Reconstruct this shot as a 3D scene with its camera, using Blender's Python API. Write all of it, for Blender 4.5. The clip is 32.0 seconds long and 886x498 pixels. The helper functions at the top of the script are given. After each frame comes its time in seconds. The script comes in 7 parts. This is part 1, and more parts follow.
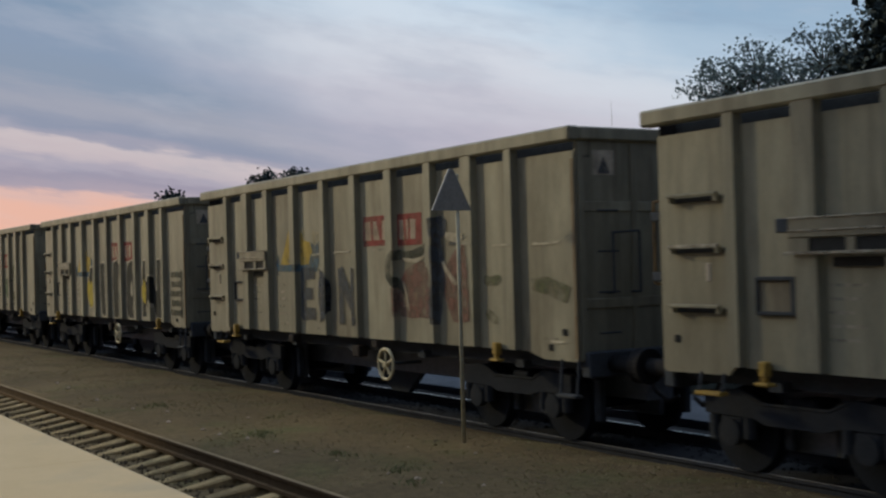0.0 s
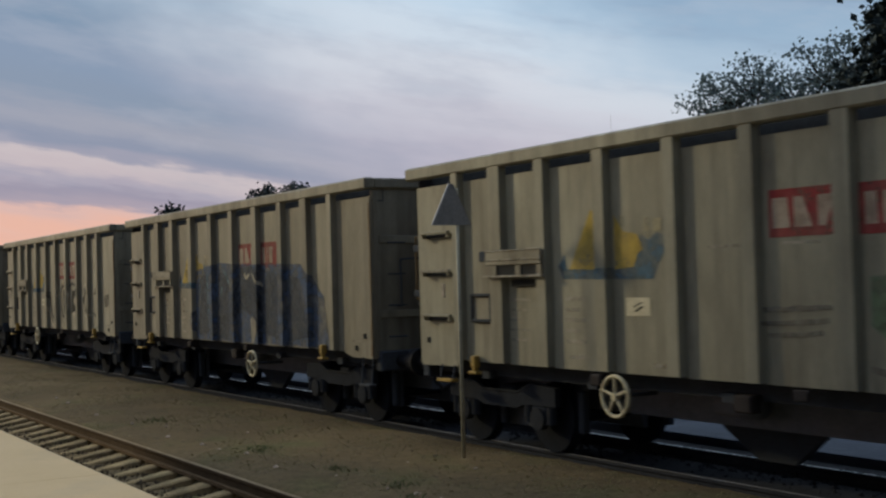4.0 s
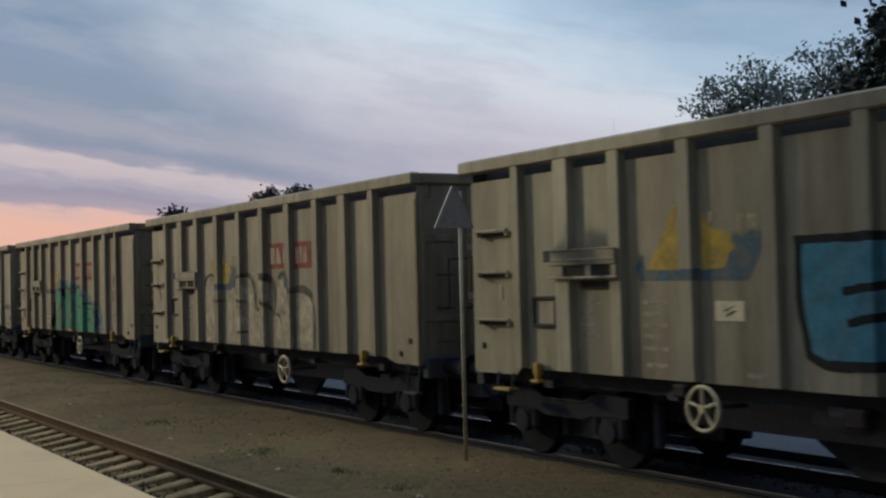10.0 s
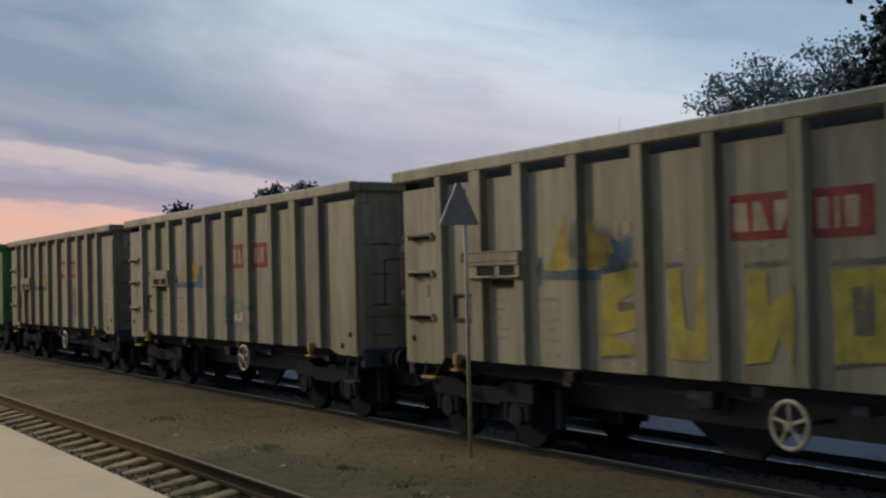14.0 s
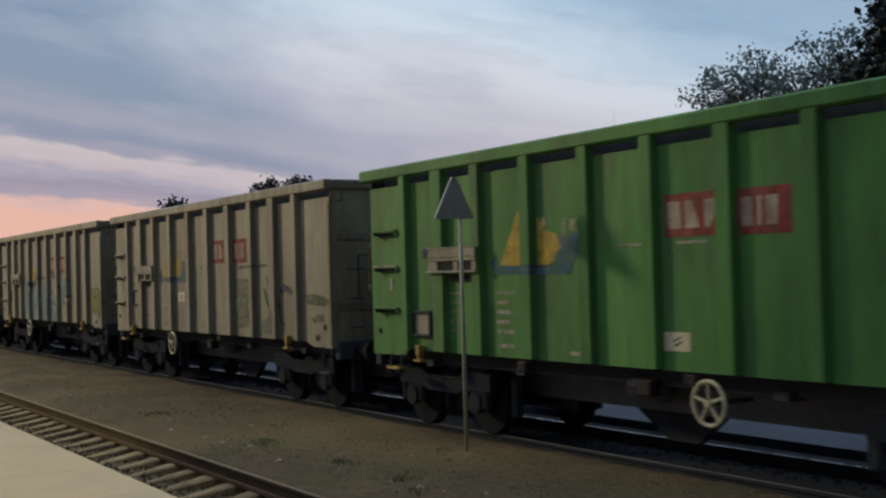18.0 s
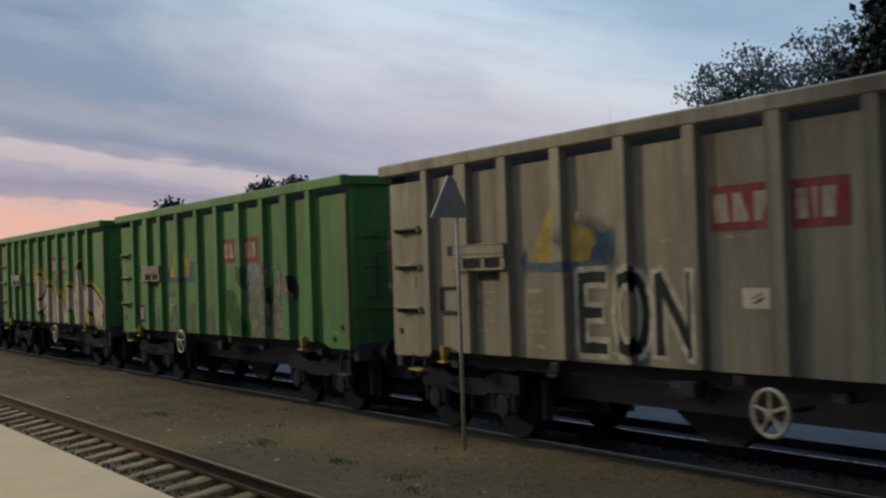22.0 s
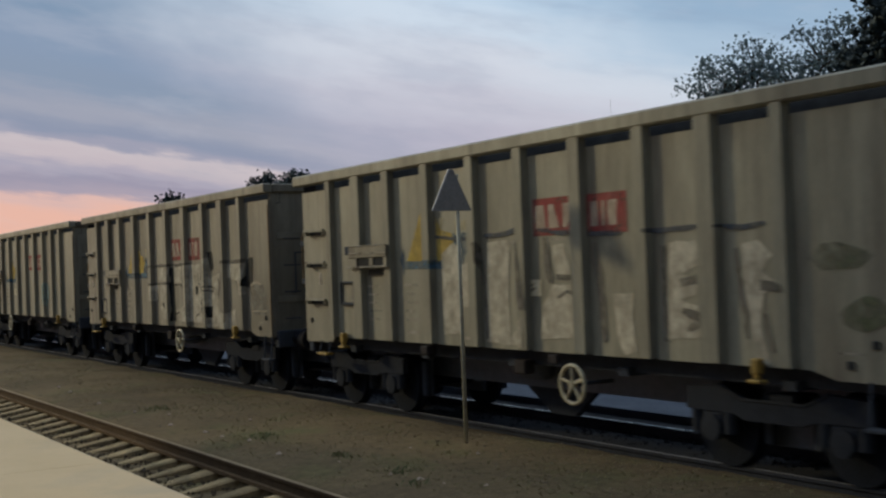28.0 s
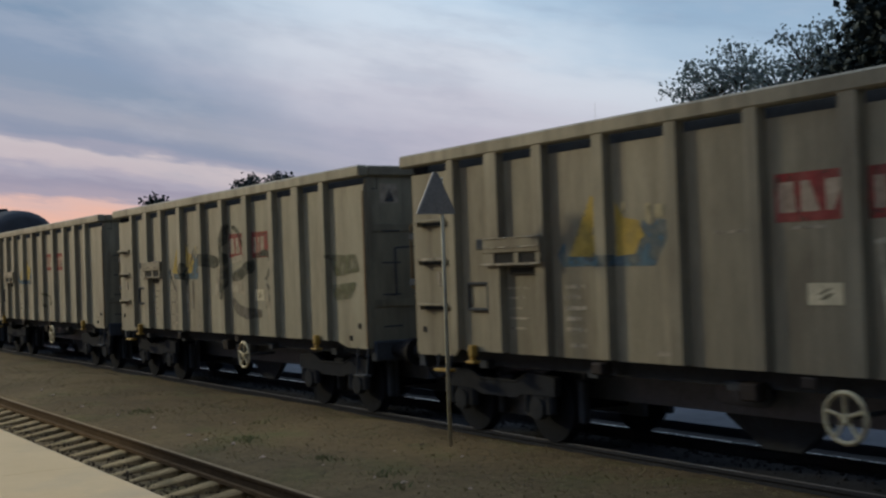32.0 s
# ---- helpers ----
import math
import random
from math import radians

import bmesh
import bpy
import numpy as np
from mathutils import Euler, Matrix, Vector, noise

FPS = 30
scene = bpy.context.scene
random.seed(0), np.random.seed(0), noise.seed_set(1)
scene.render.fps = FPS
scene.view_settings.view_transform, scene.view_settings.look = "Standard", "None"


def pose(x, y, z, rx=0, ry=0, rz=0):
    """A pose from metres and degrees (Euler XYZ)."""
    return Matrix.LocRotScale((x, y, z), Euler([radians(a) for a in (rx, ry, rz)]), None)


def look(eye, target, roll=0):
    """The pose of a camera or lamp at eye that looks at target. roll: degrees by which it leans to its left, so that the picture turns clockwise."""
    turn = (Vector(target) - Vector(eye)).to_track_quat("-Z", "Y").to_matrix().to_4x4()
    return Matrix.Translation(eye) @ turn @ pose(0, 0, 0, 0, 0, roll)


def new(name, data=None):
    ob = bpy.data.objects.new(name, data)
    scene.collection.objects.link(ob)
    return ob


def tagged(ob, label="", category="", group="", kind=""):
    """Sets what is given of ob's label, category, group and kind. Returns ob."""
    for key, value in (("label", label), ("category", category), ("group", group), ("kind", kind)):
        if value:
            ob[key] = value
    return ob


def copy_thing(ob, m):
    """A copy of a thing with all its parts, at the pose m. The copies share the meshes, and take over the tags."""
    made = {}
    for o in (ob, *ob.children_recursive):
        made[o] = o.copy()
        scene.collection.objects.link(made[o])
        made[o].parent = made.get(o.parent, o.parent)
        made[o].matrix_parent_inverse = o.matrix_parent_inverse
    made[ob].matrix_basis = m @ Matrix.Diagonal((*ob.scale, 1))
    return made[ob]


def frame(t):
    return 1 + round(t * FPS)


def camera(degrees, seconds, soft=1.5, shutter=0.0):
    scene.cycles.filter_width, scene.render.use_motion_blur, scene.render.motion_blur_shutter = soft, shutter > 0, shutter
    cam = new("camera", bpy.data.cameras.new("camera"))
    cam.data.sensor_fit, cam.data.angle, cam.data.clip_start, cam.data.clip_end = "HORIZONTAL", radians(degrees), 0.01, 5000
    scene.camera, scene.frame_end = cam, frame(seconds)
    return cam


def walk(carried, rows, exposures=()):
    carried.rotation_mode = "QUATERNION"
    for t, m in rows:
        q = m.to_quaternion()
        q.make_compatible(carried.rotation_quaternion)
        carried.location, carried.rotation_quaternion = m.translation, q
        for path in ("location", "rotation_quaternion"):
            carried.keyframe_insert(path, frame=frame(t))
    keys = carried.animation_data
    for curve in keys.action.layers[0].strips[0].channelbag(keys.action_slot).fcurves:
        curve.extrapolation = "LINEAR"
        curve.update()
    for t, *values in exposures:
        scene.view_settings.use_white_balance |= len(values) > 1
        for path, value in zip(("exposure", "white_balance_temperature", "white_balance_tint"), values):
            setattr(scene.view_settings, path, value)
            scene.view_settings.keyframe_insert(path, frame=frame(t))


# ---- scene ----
from mathutils.geometry import tessellate_polygon

# World: x along the tracks (the train runs towards +x), y away from the platform, z up from rail level.
EYE = (0.0, 0.0, 2.349)
TURNS = [
    (0, 58.54, 0.71, 1.64), (0.5, 58.54, 0.83, 1.64), (1, 58.52, 0.93, 1.65), (1.5, 58.49, 1.05, 1.65), (2, 58.47, 1.13, 1.65),
    (2.5, 58.48, 1.24, 1.63), (3, 58.49, 1.28, 1.64), (3.5, 58.50, 1.35, 1.65), (5.5, 58.61, 1.45, 1.61), (6, 58.62, 1.47, 1.62),
    (6.5, 58.61, 1.53, 1.61), (7, 58.64, 1.57, 1.60), (7.5, 58.63, 1.59, 1.58), (8, 58.62, 1.54, 1.59), (8.5, 58.61, 1.54, 1.55),
    (9, 58.60, 1.51, 1.52), (9.5, 58.62, 1.51, 1.50), (10, 58.66, 1.53, 1.47), (10.5, 58.68, 1.57, 1.46), (11, 58.80, 1.66, 1.48),
    (11.5, 58.85, 1.64, 1.47), (12, 58.88, 1.57, 1.43), (12.5, 58.89, 1.54, 1.41), (13, 58.90, 1.48, 1.44), (13.5, 58.90, 1.43, 1.43),
    (15.5, 58.85, 1.27, 1.43), (16, 58.80, 1.22, 1.47), (16.5, 58.76, 1.20, 1.51), (17, 58.72, 1.23, 1.50), (17.5, 58.69, 1.17, 1.60),
    (18, 58.67, 1.10, 1.59), (18.5, 58.65, 1.01, 1.59), (19, 58.61, 0.96, 1.63), (19.5, 58.54, 1.01, 1.69), (20, 58.52, 1.03, 1.77),
    (20.5, 58.51, 1.01, 1.84), (21, 58.50, 1.08, 1.84), (21.5, 58.51, 1.08, 1.89), (22, 58.52, 1.04, 1.95), (22.5, 58.56, 0.99, 2.00),
    (23, 58.64, 0.95, 1.99), (23.5, 58.66, 0.89, 2.00), (24, 58.68, 0.89, 1.96), (24.5, 58.67, 1.00, 2.02), (25, 58.63, 0.86, 2.06),
    (25.5, 58.54, 0.68, 2.07), (27.5, 58.55, 0.98, 2.14), (28, 58.57, 0.73, 2.16), (28.5, 58.52, 0.61, 2.15), (29, 58.45, 0.62, 2.17),
    (29.5, 58.36, 0.66, 2.16), (30, 58.29, 0.72, 2.14), (30.5, 58.16, 0.75, 2.16), (31, 58.04, 0.77, 2.13), (31.5, 57.94, 0.83, 2.14),
    (32, 57.84, 0.85, 2.07)]
cam = camera(39.98, 32.0, soft=2.3, shutter=0.2)
walk(cam, [(t, pose(*EYE, 90 + pitch, roll, yaw)) for t, yaw, pitch, roll in TURNS], exposures=[(0, 0.02, 6480, 10), (16, 0.02, 6460, 10), (28, 0.02, 6370, 10), (32, 0.02, 6370, 10)])

# ---- sky and light: an evening sky, pink near the horizon ----


def build_sky():
    world = bpy.data.worlds.new("evening_sky")
    scene.world = world
    world.use_nodes = True
    nt = world.node_tree
    nt.nodes.clear()
    out = nt.nodes.new("ShaderNodeOutputWorld")
    bg = nt.nodes.new("ShaderNodeBackground")
    tc = nt.nodes.new("ShaderNodeTexCoord")

    def math_node(op, a, b=None, clamp=False):
        n = nt.nodes.new("ShaderNodeMath")
        n.operation, n.use_clamp = op, clamp
        for i, v in enumerate((a, b)):
            if v is None:
                continue
            if isinstance(v, (int, float)):
                n.inputs[i].default_value = v
            else:
                nt.links.new(v, n.inputs[i])
        return n.outputs[0]

    def dot(vec):
        n = nt.nodes.new("ShaderNodeVectorMath")
        n.operation = "DOT_PRODUCT"
        nt.links.new(tc.outputs["Generated"], n.inputs[0])
        n.inputs[1].default_value = vec
        return n.outputs["Value"]

    def ramp(fac, stops):
        n = nt.nodes.new("ShaderNodeValToRGB")
        els = n.color_ramp.elements
        while len(els) < len(stops):
            els.new(0.5)
        for e, (p, c) in zip(els, stops):
            e.position, e.color = p, (*c, 1)
        n.color_ramp.interpolation = "EASE"
        nt.links.new(fac, n.inputs[0])
        return n.outputs[0]

    def mix(fac, a, b):
        n = nt.nodes.new("ShaderNodeMix")
        n.data_type = "RGBA"
        for sock, v in ((n.inputs["Factor"], fac), (n.inputs[6], a), (n.inputs[7], b)):
            if isinstance(v, tuple):
                sock.default_value = (*v, 1)
            elif isinstance(v, (int, float)):
                sock.default_value = v
            else:
                nt.links.new(v, sock)
        return n.outputs[2]

    def noise_node(x, y, scale, detail, rough, seed):
        comb = nt.nodes.new("ShaderNodeCombineXYZ")
        nt.links.new(x, comb.inputs[0])
        nt.links.new(y, comb.inputs[1])
        comb.inputs[2].default_value = seed
        n = nt.nodes.new("ShaderNodeTexNoise")
        n.inputs["Scale"].default_value, n.inputs["Detail"].default_value, n.inputs["Roughness"].default_value = scale, detail, rough
        nt.links.new(comb.outputs[0], n.inputs["Vector"])
        return n.outputs["Fac"]

    def soft_band(v, lo, hi):
        n = nt.nodes.new("ShaderNodeMapRange")
        n.interpolation_type = "SMOOTHSTEP"
        nt.links.new(v, n.inputs["Value"])
        n.inputs["From Min"].default_value, n.inputs["From Max"].default_value = lo, hi
        return n.outputs["Result"]

    z = dot((0, 0, 1))
    r = dot((0.521, 0.854, 0))          # across the view, growing to the right
    v = math_node("ADD", z, math_node("MULTIPLY", r, 0.165))   # the streaks sink towards the right
    broad = noise_node(math_node("MULTIPLY", r, 4.2), math_node("MULTIPLY", v, 8.0), 1.0, 5, 0.55, 3.7)
    fine = noise_node(math_node("MULTIPLY", r, 6.5), math_node("MULTIPLY", v, 44.0), 1.0, 6, 0.6, 8.2)
    # the cloud layers waver, coarsely and finely
    waver = math_node("ADD", math_node("MULTIPLY", math_node("ADD", broad, -0.5), 0.050), math_node("MULTIPLY", math_node("ADD", fine, -0.5), 0.040))
    height = math_node("MULTIPLY", math_node("ADD", v, waver), 3.5, clamp=True)
    left = ramp(height, SKY_LEFT)
    right = ramp(height, SKY_RIGHT)
    across = math_node("ADD", math_node("ADD", r, math_node("MULTIPLY", math_node("ADD", z, -0.10), 0.9)), math_node("MULTIPLY", math_node("ADD", broad, -0.5), 0.35))
    c1 = mix(soft_band(across, -0.20, 0.06), left, right)
    c1 = mix(soft_band(across, 0.14, 0.31), c1, ramp(height, SKY_FAR))
    c2 = mix(math_node("MULTIPLY", soft_band(fine, 0.50, 0.80), 0.20), c1, (0.30, 0.31, 0.40))
    puffs = noise_node(math_node("MULTIPLY", r, 6.0), math_node("MULTIPLY", v, 21.0), 1.0, 5, 0.6, 1.4)
    c2 = mix(math_node("MULTIPLY", soft_band(puffs, 0.50, 0.72), 0.26), c2, (0.27, 0.31, 0.42))
    c2 = mix(math_node("MULTIPLY", soft_band(puffs, 0.48, 0.28), 0.20), c2, (0.60, 0.60, 0.66))
    # brighter cloud overhead, a darker sky on the side away from the sunset
    over = math_node("ADD", math_node("MULTIPLY", soft_band(z, 0.24, 0.7), OVERHEAD - 1.0), 1.0)
    c2 = mix(math_node("MULTIPLY", soft_band(z, 0.24, 0.6), 0.85), c2, ZENITH)
    c2 = mix(math_node("MULTIPLY", soft_band(dot((0.97, -0.24, 0)), -0.50, 0.22), 0.95), c2, (0.044, 0.060, 0.096))
    c6 = nt.nodes.new("ShaderNodeVectorMath")
    c6.operation = "SCALE"
    nt.links.new(c2, c6.inputs[0])
    nt.links.new(over, c6.inputs["Scale"])
    c6 = c6.outputs[0]
    nt.links.new(c6, bg.inputs["Color"])
    bg.inputs["Strength"].default_value = 1.0
    nt.links.new(bg.outputs[0], out.inputs[0])


SKY_LEFT = [(0.0, (0.80, 0.47, 0.37)), (0.050, (0.72, 0.475, 0.42)), (0.072, (0.40, 0.345, 0.41)), (0.112, (0.345, 0.315, 0.395)), (0.140, (0.43, 0.39, 0.46)), (0.166, (0.56, 0.485, 0.51)), (0.184, (0.575, 0.505, 0.525)), (0.204, (0.347, 0.346, 0.429)),
            (0.240, (0.273, 0.307, 0.405)), (0.295, (0.352, 0.370, 0.444)), (0.37, (0.254, 0.317, 0.420)), (0.46, (0.250, 0.322, 0.439)), (0.58, (0.208, 0.298, 0.420)), (0.75, (0.217, 0.331, 0.463)), (1.0, (0.222, 0.341, 0.492))]
SKY_RIGHT = [(0.0, (0.63, 0.50, 0.51)), (0.34, (0.490, 0.465, 0.547)), (0.46, (0.557, 0.549, 0.621)), (0.58, (0.634, 0.666, 0.734)), (0.70, (0.605, 0.691, 0.783)), (0.84, (0.509, 0.652, 0.788)), (1.0, (0.403, 0.549, 0.709))]
SKY_FAR = [(0.0, (0.63, 0.52, 0.53)), (0.34, (0.55, 0.53, 0.59)), (0.46, (0.61, 0.61, 0.675)), (0.58, (0.60, 0.665, 0.735)), (0.70, (0.43, 0.55, 0.675)), (0.84, (0.31, 0.44, 0.585)), (1.0, (0.20, 0.32, 0.48))]
OVERHEAD = 4.35
ZENITH = (0.315, 0.355, 0.40)
build_sky()
sun = new("sun", bpy.data.lights.new("sun", "SUN"))
sun.data.energy, sun.data.angle, sun.data.color = 1.6, radians(4), (1.0, 0.84, 0.52)
sun.matrix_world = look((-45, -20, 15.6), (0, 0, 0))

# ---- materials ----


def material(name, base, other=None, scale=6.0, rough=0.75, metal=0.0, bump=0.15, grain=60.0, stain=None, vary=0.0, stretch=(1, 1, 1), cover=0.5, streak=0.0, spec=0.2, mottle=0.3, fade=0.0):
    """Two colours mixed by a broad noise, a fine grain, stains, relief, and a small change from piece to piece."""
    m = bpy.data.materials.new(name)
    m.use_nodes = True
    nt = m.node_tree
    bsdf = nt.nodes["Principled BSDF"]
    tc = nt.nodes.new("ShaderNodeTexCoord")
    mp = nt.nodes.new("ShaderNodeMapping")
    mp.inputs["Scale"].default_value = stretch
    nt.links.new(tc.outputs["Object"], mp.inputs["Vector"])
    info = nt.nodes.new("ShaderNodeObjectInfo")
    off = nt.nodes.new("ShaderNodeVectorMath")
    off.operation = "ADD"
    rnd = nt.nodes.new("ShaderNodeMath")
    rnd.operation = "MULTIPLY"
    rnd.inputs[1].default_value = 37.0
    nt.links.new(info.outputs["Random"], rnd.inputs[0])
    nt.links.new(mp.outputs[0], off.inputs[0])
    nt.links.new(rnd.outputs[0], off.inputs[1])

    def noise_tex(sc, det):
        n = nt.nodes.new("ShaderNodeTexNoise")
        n.inputs["Scale"].default_value, n.inputs["Detail"].default_value, n.inputs["Roughness"].default_value = sc, det, 0.6
        nt.links.new(off.outputs[0], n.inputs["Vector"])
        return n.outputs["Fac"]

    def mixed(fac, a, b):
        n = nt.nodes.new("ShaderNodeMix")
        n.data_type = "RGBA"
        nt.links.new(fac, n.inputs["Factor"])
        for sock, c in ((n.inputs[6], a), (n.inputs[7], b)):
            if isinstance(c, tuple):
                sock.default_value = (*c, 1)
            else:
                nt.links.new(c, sock)
        return n.outputs[2]

    def ranged(v, lo, hi, out_hi=1.0):
        n = nt.nodes.new("ShaderNodeMapRange")
        nt.links.new(v, n.inputs["Value"])
        n.inputs["From Min"].default_value, n.inputs["From Max"].default_value, n.inputs["To Max"].default_value = lo, hi, out_hi
        return n.outputs["Result"]

    other = other or tuple(c * 0.72 for c in base)
    big = noise_tex(scale, 5)
    small = noise_tex(grain, 3)
    col = mixed(ranged(big, 0.5 - 0.22 * cover * 2 + 0.05, 0.72), base, other)
    if stain:
        col = mixed(ranged(noise_tex(scale * 0.8 + 0.3, 6), 0.52, 0.72, 0.8), col, stain)
    if streak:
        sm = nt.nodes.new("ShaderNodeMapping")
        sm.inputs["Scale"].default_value = (4.5, 4.5, 0.35)
        nt.links.new(off.outputs[0], sm.inputs["Vector"])
        sn = nt.nodes.new("ShaderNodeTexNoise")
        sn.inputs["Scale"].default_value, sn.inputs["Detail"].default_value = 1.0, 4
        nt.links.new(sm.outputs[0], sn.inputs["Vector"])
        col = mixed(ranged(sn.outputs["Fac"], 0.50, 0.75, streak), col, stain)
    hsv = nt.nodes.new("ShaderNodeHueSaturation")
    nt.links.new(col, hsv.inputs["Color"])
    val = nt.nodes.new("ShaderNodeMath")
    val.operation = "MULTIPLY_ADD"
    nt.links.new(small, val.inputs[0])
    val.inputs[1].default_value = 0.35
    blotch = nt.nodes.new("ShaderNodeMath")
    blotch.operation = "MULTIPLY_ADD"
    nt.links.new(noise_tex(max(7.0, scale * 5), 4), blotch.inputs[0])
    blotch.inputs[1].default_value, blotch.inputs[2].default_value = mottle * 2, 0.83 - mottle
    nt.links.new(blotch.outputs[0], val.inputs[2])
    if vary:
        mul = nt.nodes.new("ShaderNodeMath")
        mul.operation = "MULTIPLY"
        nt.links.new(val.outputs[0], mul.inputs[0])
        nt.links.new(ranged(info.outputs["Random"], -1.0, 1.0, 1.0), mul.inputs[1])
        rng = mul.inputs[1].links[0].from_node
        rng.inputs["From Min"].default_value, rng.inputs["To Min"].default_value, rng.inputs["To Max"].default_value = 0.0, 1.0 - vary, 1.0 + vary
        nt.links.new(mul.outputs[0], hsv.inputs["Value"])
    else:
        nt.links.new(val.outputs[0], hsv.inputs["Value"])
    nt.links.new(hsv.outputs[0], bsdf.inputs["Base Color"])
    bsdf.inputs["Metallic"].default_value = metal
    nt.links.new(ranged(big, 0.2, 0.8, min(1.0, rough + 0.12)), bsdf.inputs["Roughness"])
    bsdf.inputs["Roughness"].links[0].from_node.inputs["To Min"].default_value = max(0.05, rough - 0.12)
    bsdf.inputs["Specular IOR Level"].default_value = spec
    if fade:
        # rubbed through in patches
        gone_off = ranged(noise_tex(4.5, 6), 0.36, 0.36 + 0.30, 1.0)
        gone_off.node.inputs["To Min"].default_value, gone_off.node.inputs["To Max"].default_value = 1.0, 1.0 - fade
        nt.links.new(gone_off, bsdf.inputs["Alpha"])
    if bump:
        b = nt.nodes.new("ShaderNodeBump")
        b.inputs["Strength"].default_value, b.inputs["Distance"].default_value = bump, 0.02
        nt.links.new(small, b.inputs["Height"])
        nt.links.new(b.outputs[0], bsdf.inputs["Normal"])
    return m



def translucent(mat, colour, share):
    """Lets some light through thin leaves."""
    nt = mat.node_tree
    out = nt.nodes["Material Output"]
    glow = nt.nodes.new("ShaderNodeBsdfTranslucent")
    glow.inputs["Color"].default_value = (*colour, 1)
    mx = nt.nodes.new("ShaderNodeMixShader")
    mx.inputs[0].default_value = share
    nt.links.new(nt.nodes["Principled BSDF"].outputs[0], mx.inputs[1])
    nt.links.new(glow.outputs[0], mx.inputs[2])
    nt.links.new(mx.outputs[0], out.inputs["Surface"])


GREY = material("faded_grey_paint", (0.278, 0.263, 0.188), (0.172, 0.158, 0.111), 1.0, 0.55, stain=(0.115, 0.097, 0.068), stretch=(1, 1, 0.3), vary=0.10, streak=0.6, spec=0.22)
GREY_BROWN = material("rust_stained_grey_paint", (0.262, 0.236, 0.164), (0.164, 0.140, 0.094), 1.0, 0.58, stain=(0.110, 0.087, 0.058), stretch=(1, 1, 0.3), vary=0.10, streak=0.7, spec=0.22)
GREY_DIM = material("dirty_grey_paint", (0.252, 0.230, 0.164), (0.157, 0.140, 0.097), 1.0, 0.58, stain=(0.104, 0.086, 0.060), stretch=(1, 1, 0.3), vary=0.09, streak=0.6, spec=0.22)
GREEN = material("green_paint", (0.088, 0.228, 0.060), (0.060, 0.152, 0.046), 1.0, 0.6, stain=(0.074, 0.112, 0.054), stretch=(1, 1, 0.3), vary=0.10, streak=0.7, spec=0.1)
UNDER = material("sooty_steel", (0.060, 0.068, 0.078), (0.052, 0.058, 0.067), 5, 0.9, stain=(0.050, 0.053, 0.057), spec=0.03)
BOGIE = material("grimy_steel", (0.032, 0.036, 0.043), (0.028, 0.031, 0.037), 4, 0.95, stain=(0.038, 0.040, 0.043), spec=0.02)
WHEEL = material("dark_wheel_steel", (0.022, 0.025, 0.031), (0.019, 0.022, 0.027), 6, 0.95, spec=0.02)
RUBBER = material("black_rubber", (0.015, 0.015, 0.016), None, 8, 0.7)
YELLOW = material("yellow_paint", (0.37, 0.235, 0.045), (0.27, 0.175, 0.045), 9, 0.6, stain=(0.15, 0.11, 0.05))
CREAM = material("cream_paint", (0.54, 0.48, 0.31), (0.42, 0.37, 0.23), 9, 0.5, stain=(0.25, 0.2, 0.13))
RAIL_TOP = material("worn_rail_steel", (0.42, 0.41, 0.40), (0.32, 0.30, 0.28), 3, 0.28, metal=1.0, bump=0.03)
RAIL_DULL = material("dull_brown_rail_head", (0.25, 0.185, 0.105), (0.185, 0.138, 0.080), 3, 0.8, bump=0.03, spec=0.05)
RAIL_RUST = material("rusty_rail", (0.145, 0.095, 0.052), (0.102, 0.068, 0.039), 7, 0.9, stain=(0.16, 0.112, 0.062), spec=0.03)
# rust colour, darkened for the shade below the rail head
RAIL_WEB_SHADED = material("rusty_web_shaded", (0.095, 0.063, 0.036), (0.069, 0.047, 0.028), 7, 0.9, spec=0.03)
SLEEPER = material("weathered_concrete_sleeper", (0.365, 0.255, 0.117), (0.20, 0.142, 0.070), 3.0, 0.95, bump=0.6, stain=(0.135, 0.112, 0.052), vary=0.28, mottle=0.5)
STONE = material("ballast_stone", (0.092, 0.067, 0.040), (0.062, 0.046, 0.030), 3, 0.9, bump=0.3, spec=0.05)
GRIT = material("earthy_gravel", (0.17, 0.13, 0.08), (0.11, 0.086, 0.054), 3, 0.9, bump=0.3)
PALE_STONE = material("pale_stone", (0.46, 0.34, 0.24), (0.36, 0.27, 0.19), 9, 0.85)
# stone colour darkened for the shade under the train
BLUE_STONE = material("shaded_track_stone", (0.034, 0.036, 0.040), (0.026, 0.028, 0.031), 8, 0.95, bump=0.4, spec=0.02)
CONCRETE = material("pale_platform_concrete", (0.64, 0.438, 0.219), (0.60, 0.410, 0.205), 0.7, 0.85, bump=0.1, grain=140, stain=(0.50, 0.36, 0.20), mottle=0.04)
CONCRETE_EDGE = material("platform_edge_concrete", (0.42, 0.38, 0.30), (0.33, 0.30, 0.24), 1.2, 0.9, bump=0.3, stain=(0.2, 0.18, 0.14))
SIGN_METAL = material("grey_sign_back", (0.275, 0.270, 0.25), (0.225, 0.22, 0.205), 5, 0.7, stain=(0.17, 0.165, 0.155), spec=0.1)
SIGN_HIGHLIGHT = material("edge_highlight", (0.50, 0.49, 0.46), (0.40, 0.39, 0.37), 8, 0.5, metal=0.1)
POST = material("galvanised_post", (0.43, 0.405, 0.295), (0.33, 0.315, 0.235), 6, 0.7, stain=(0.27, 0.24, 0.18), spec=0.1)
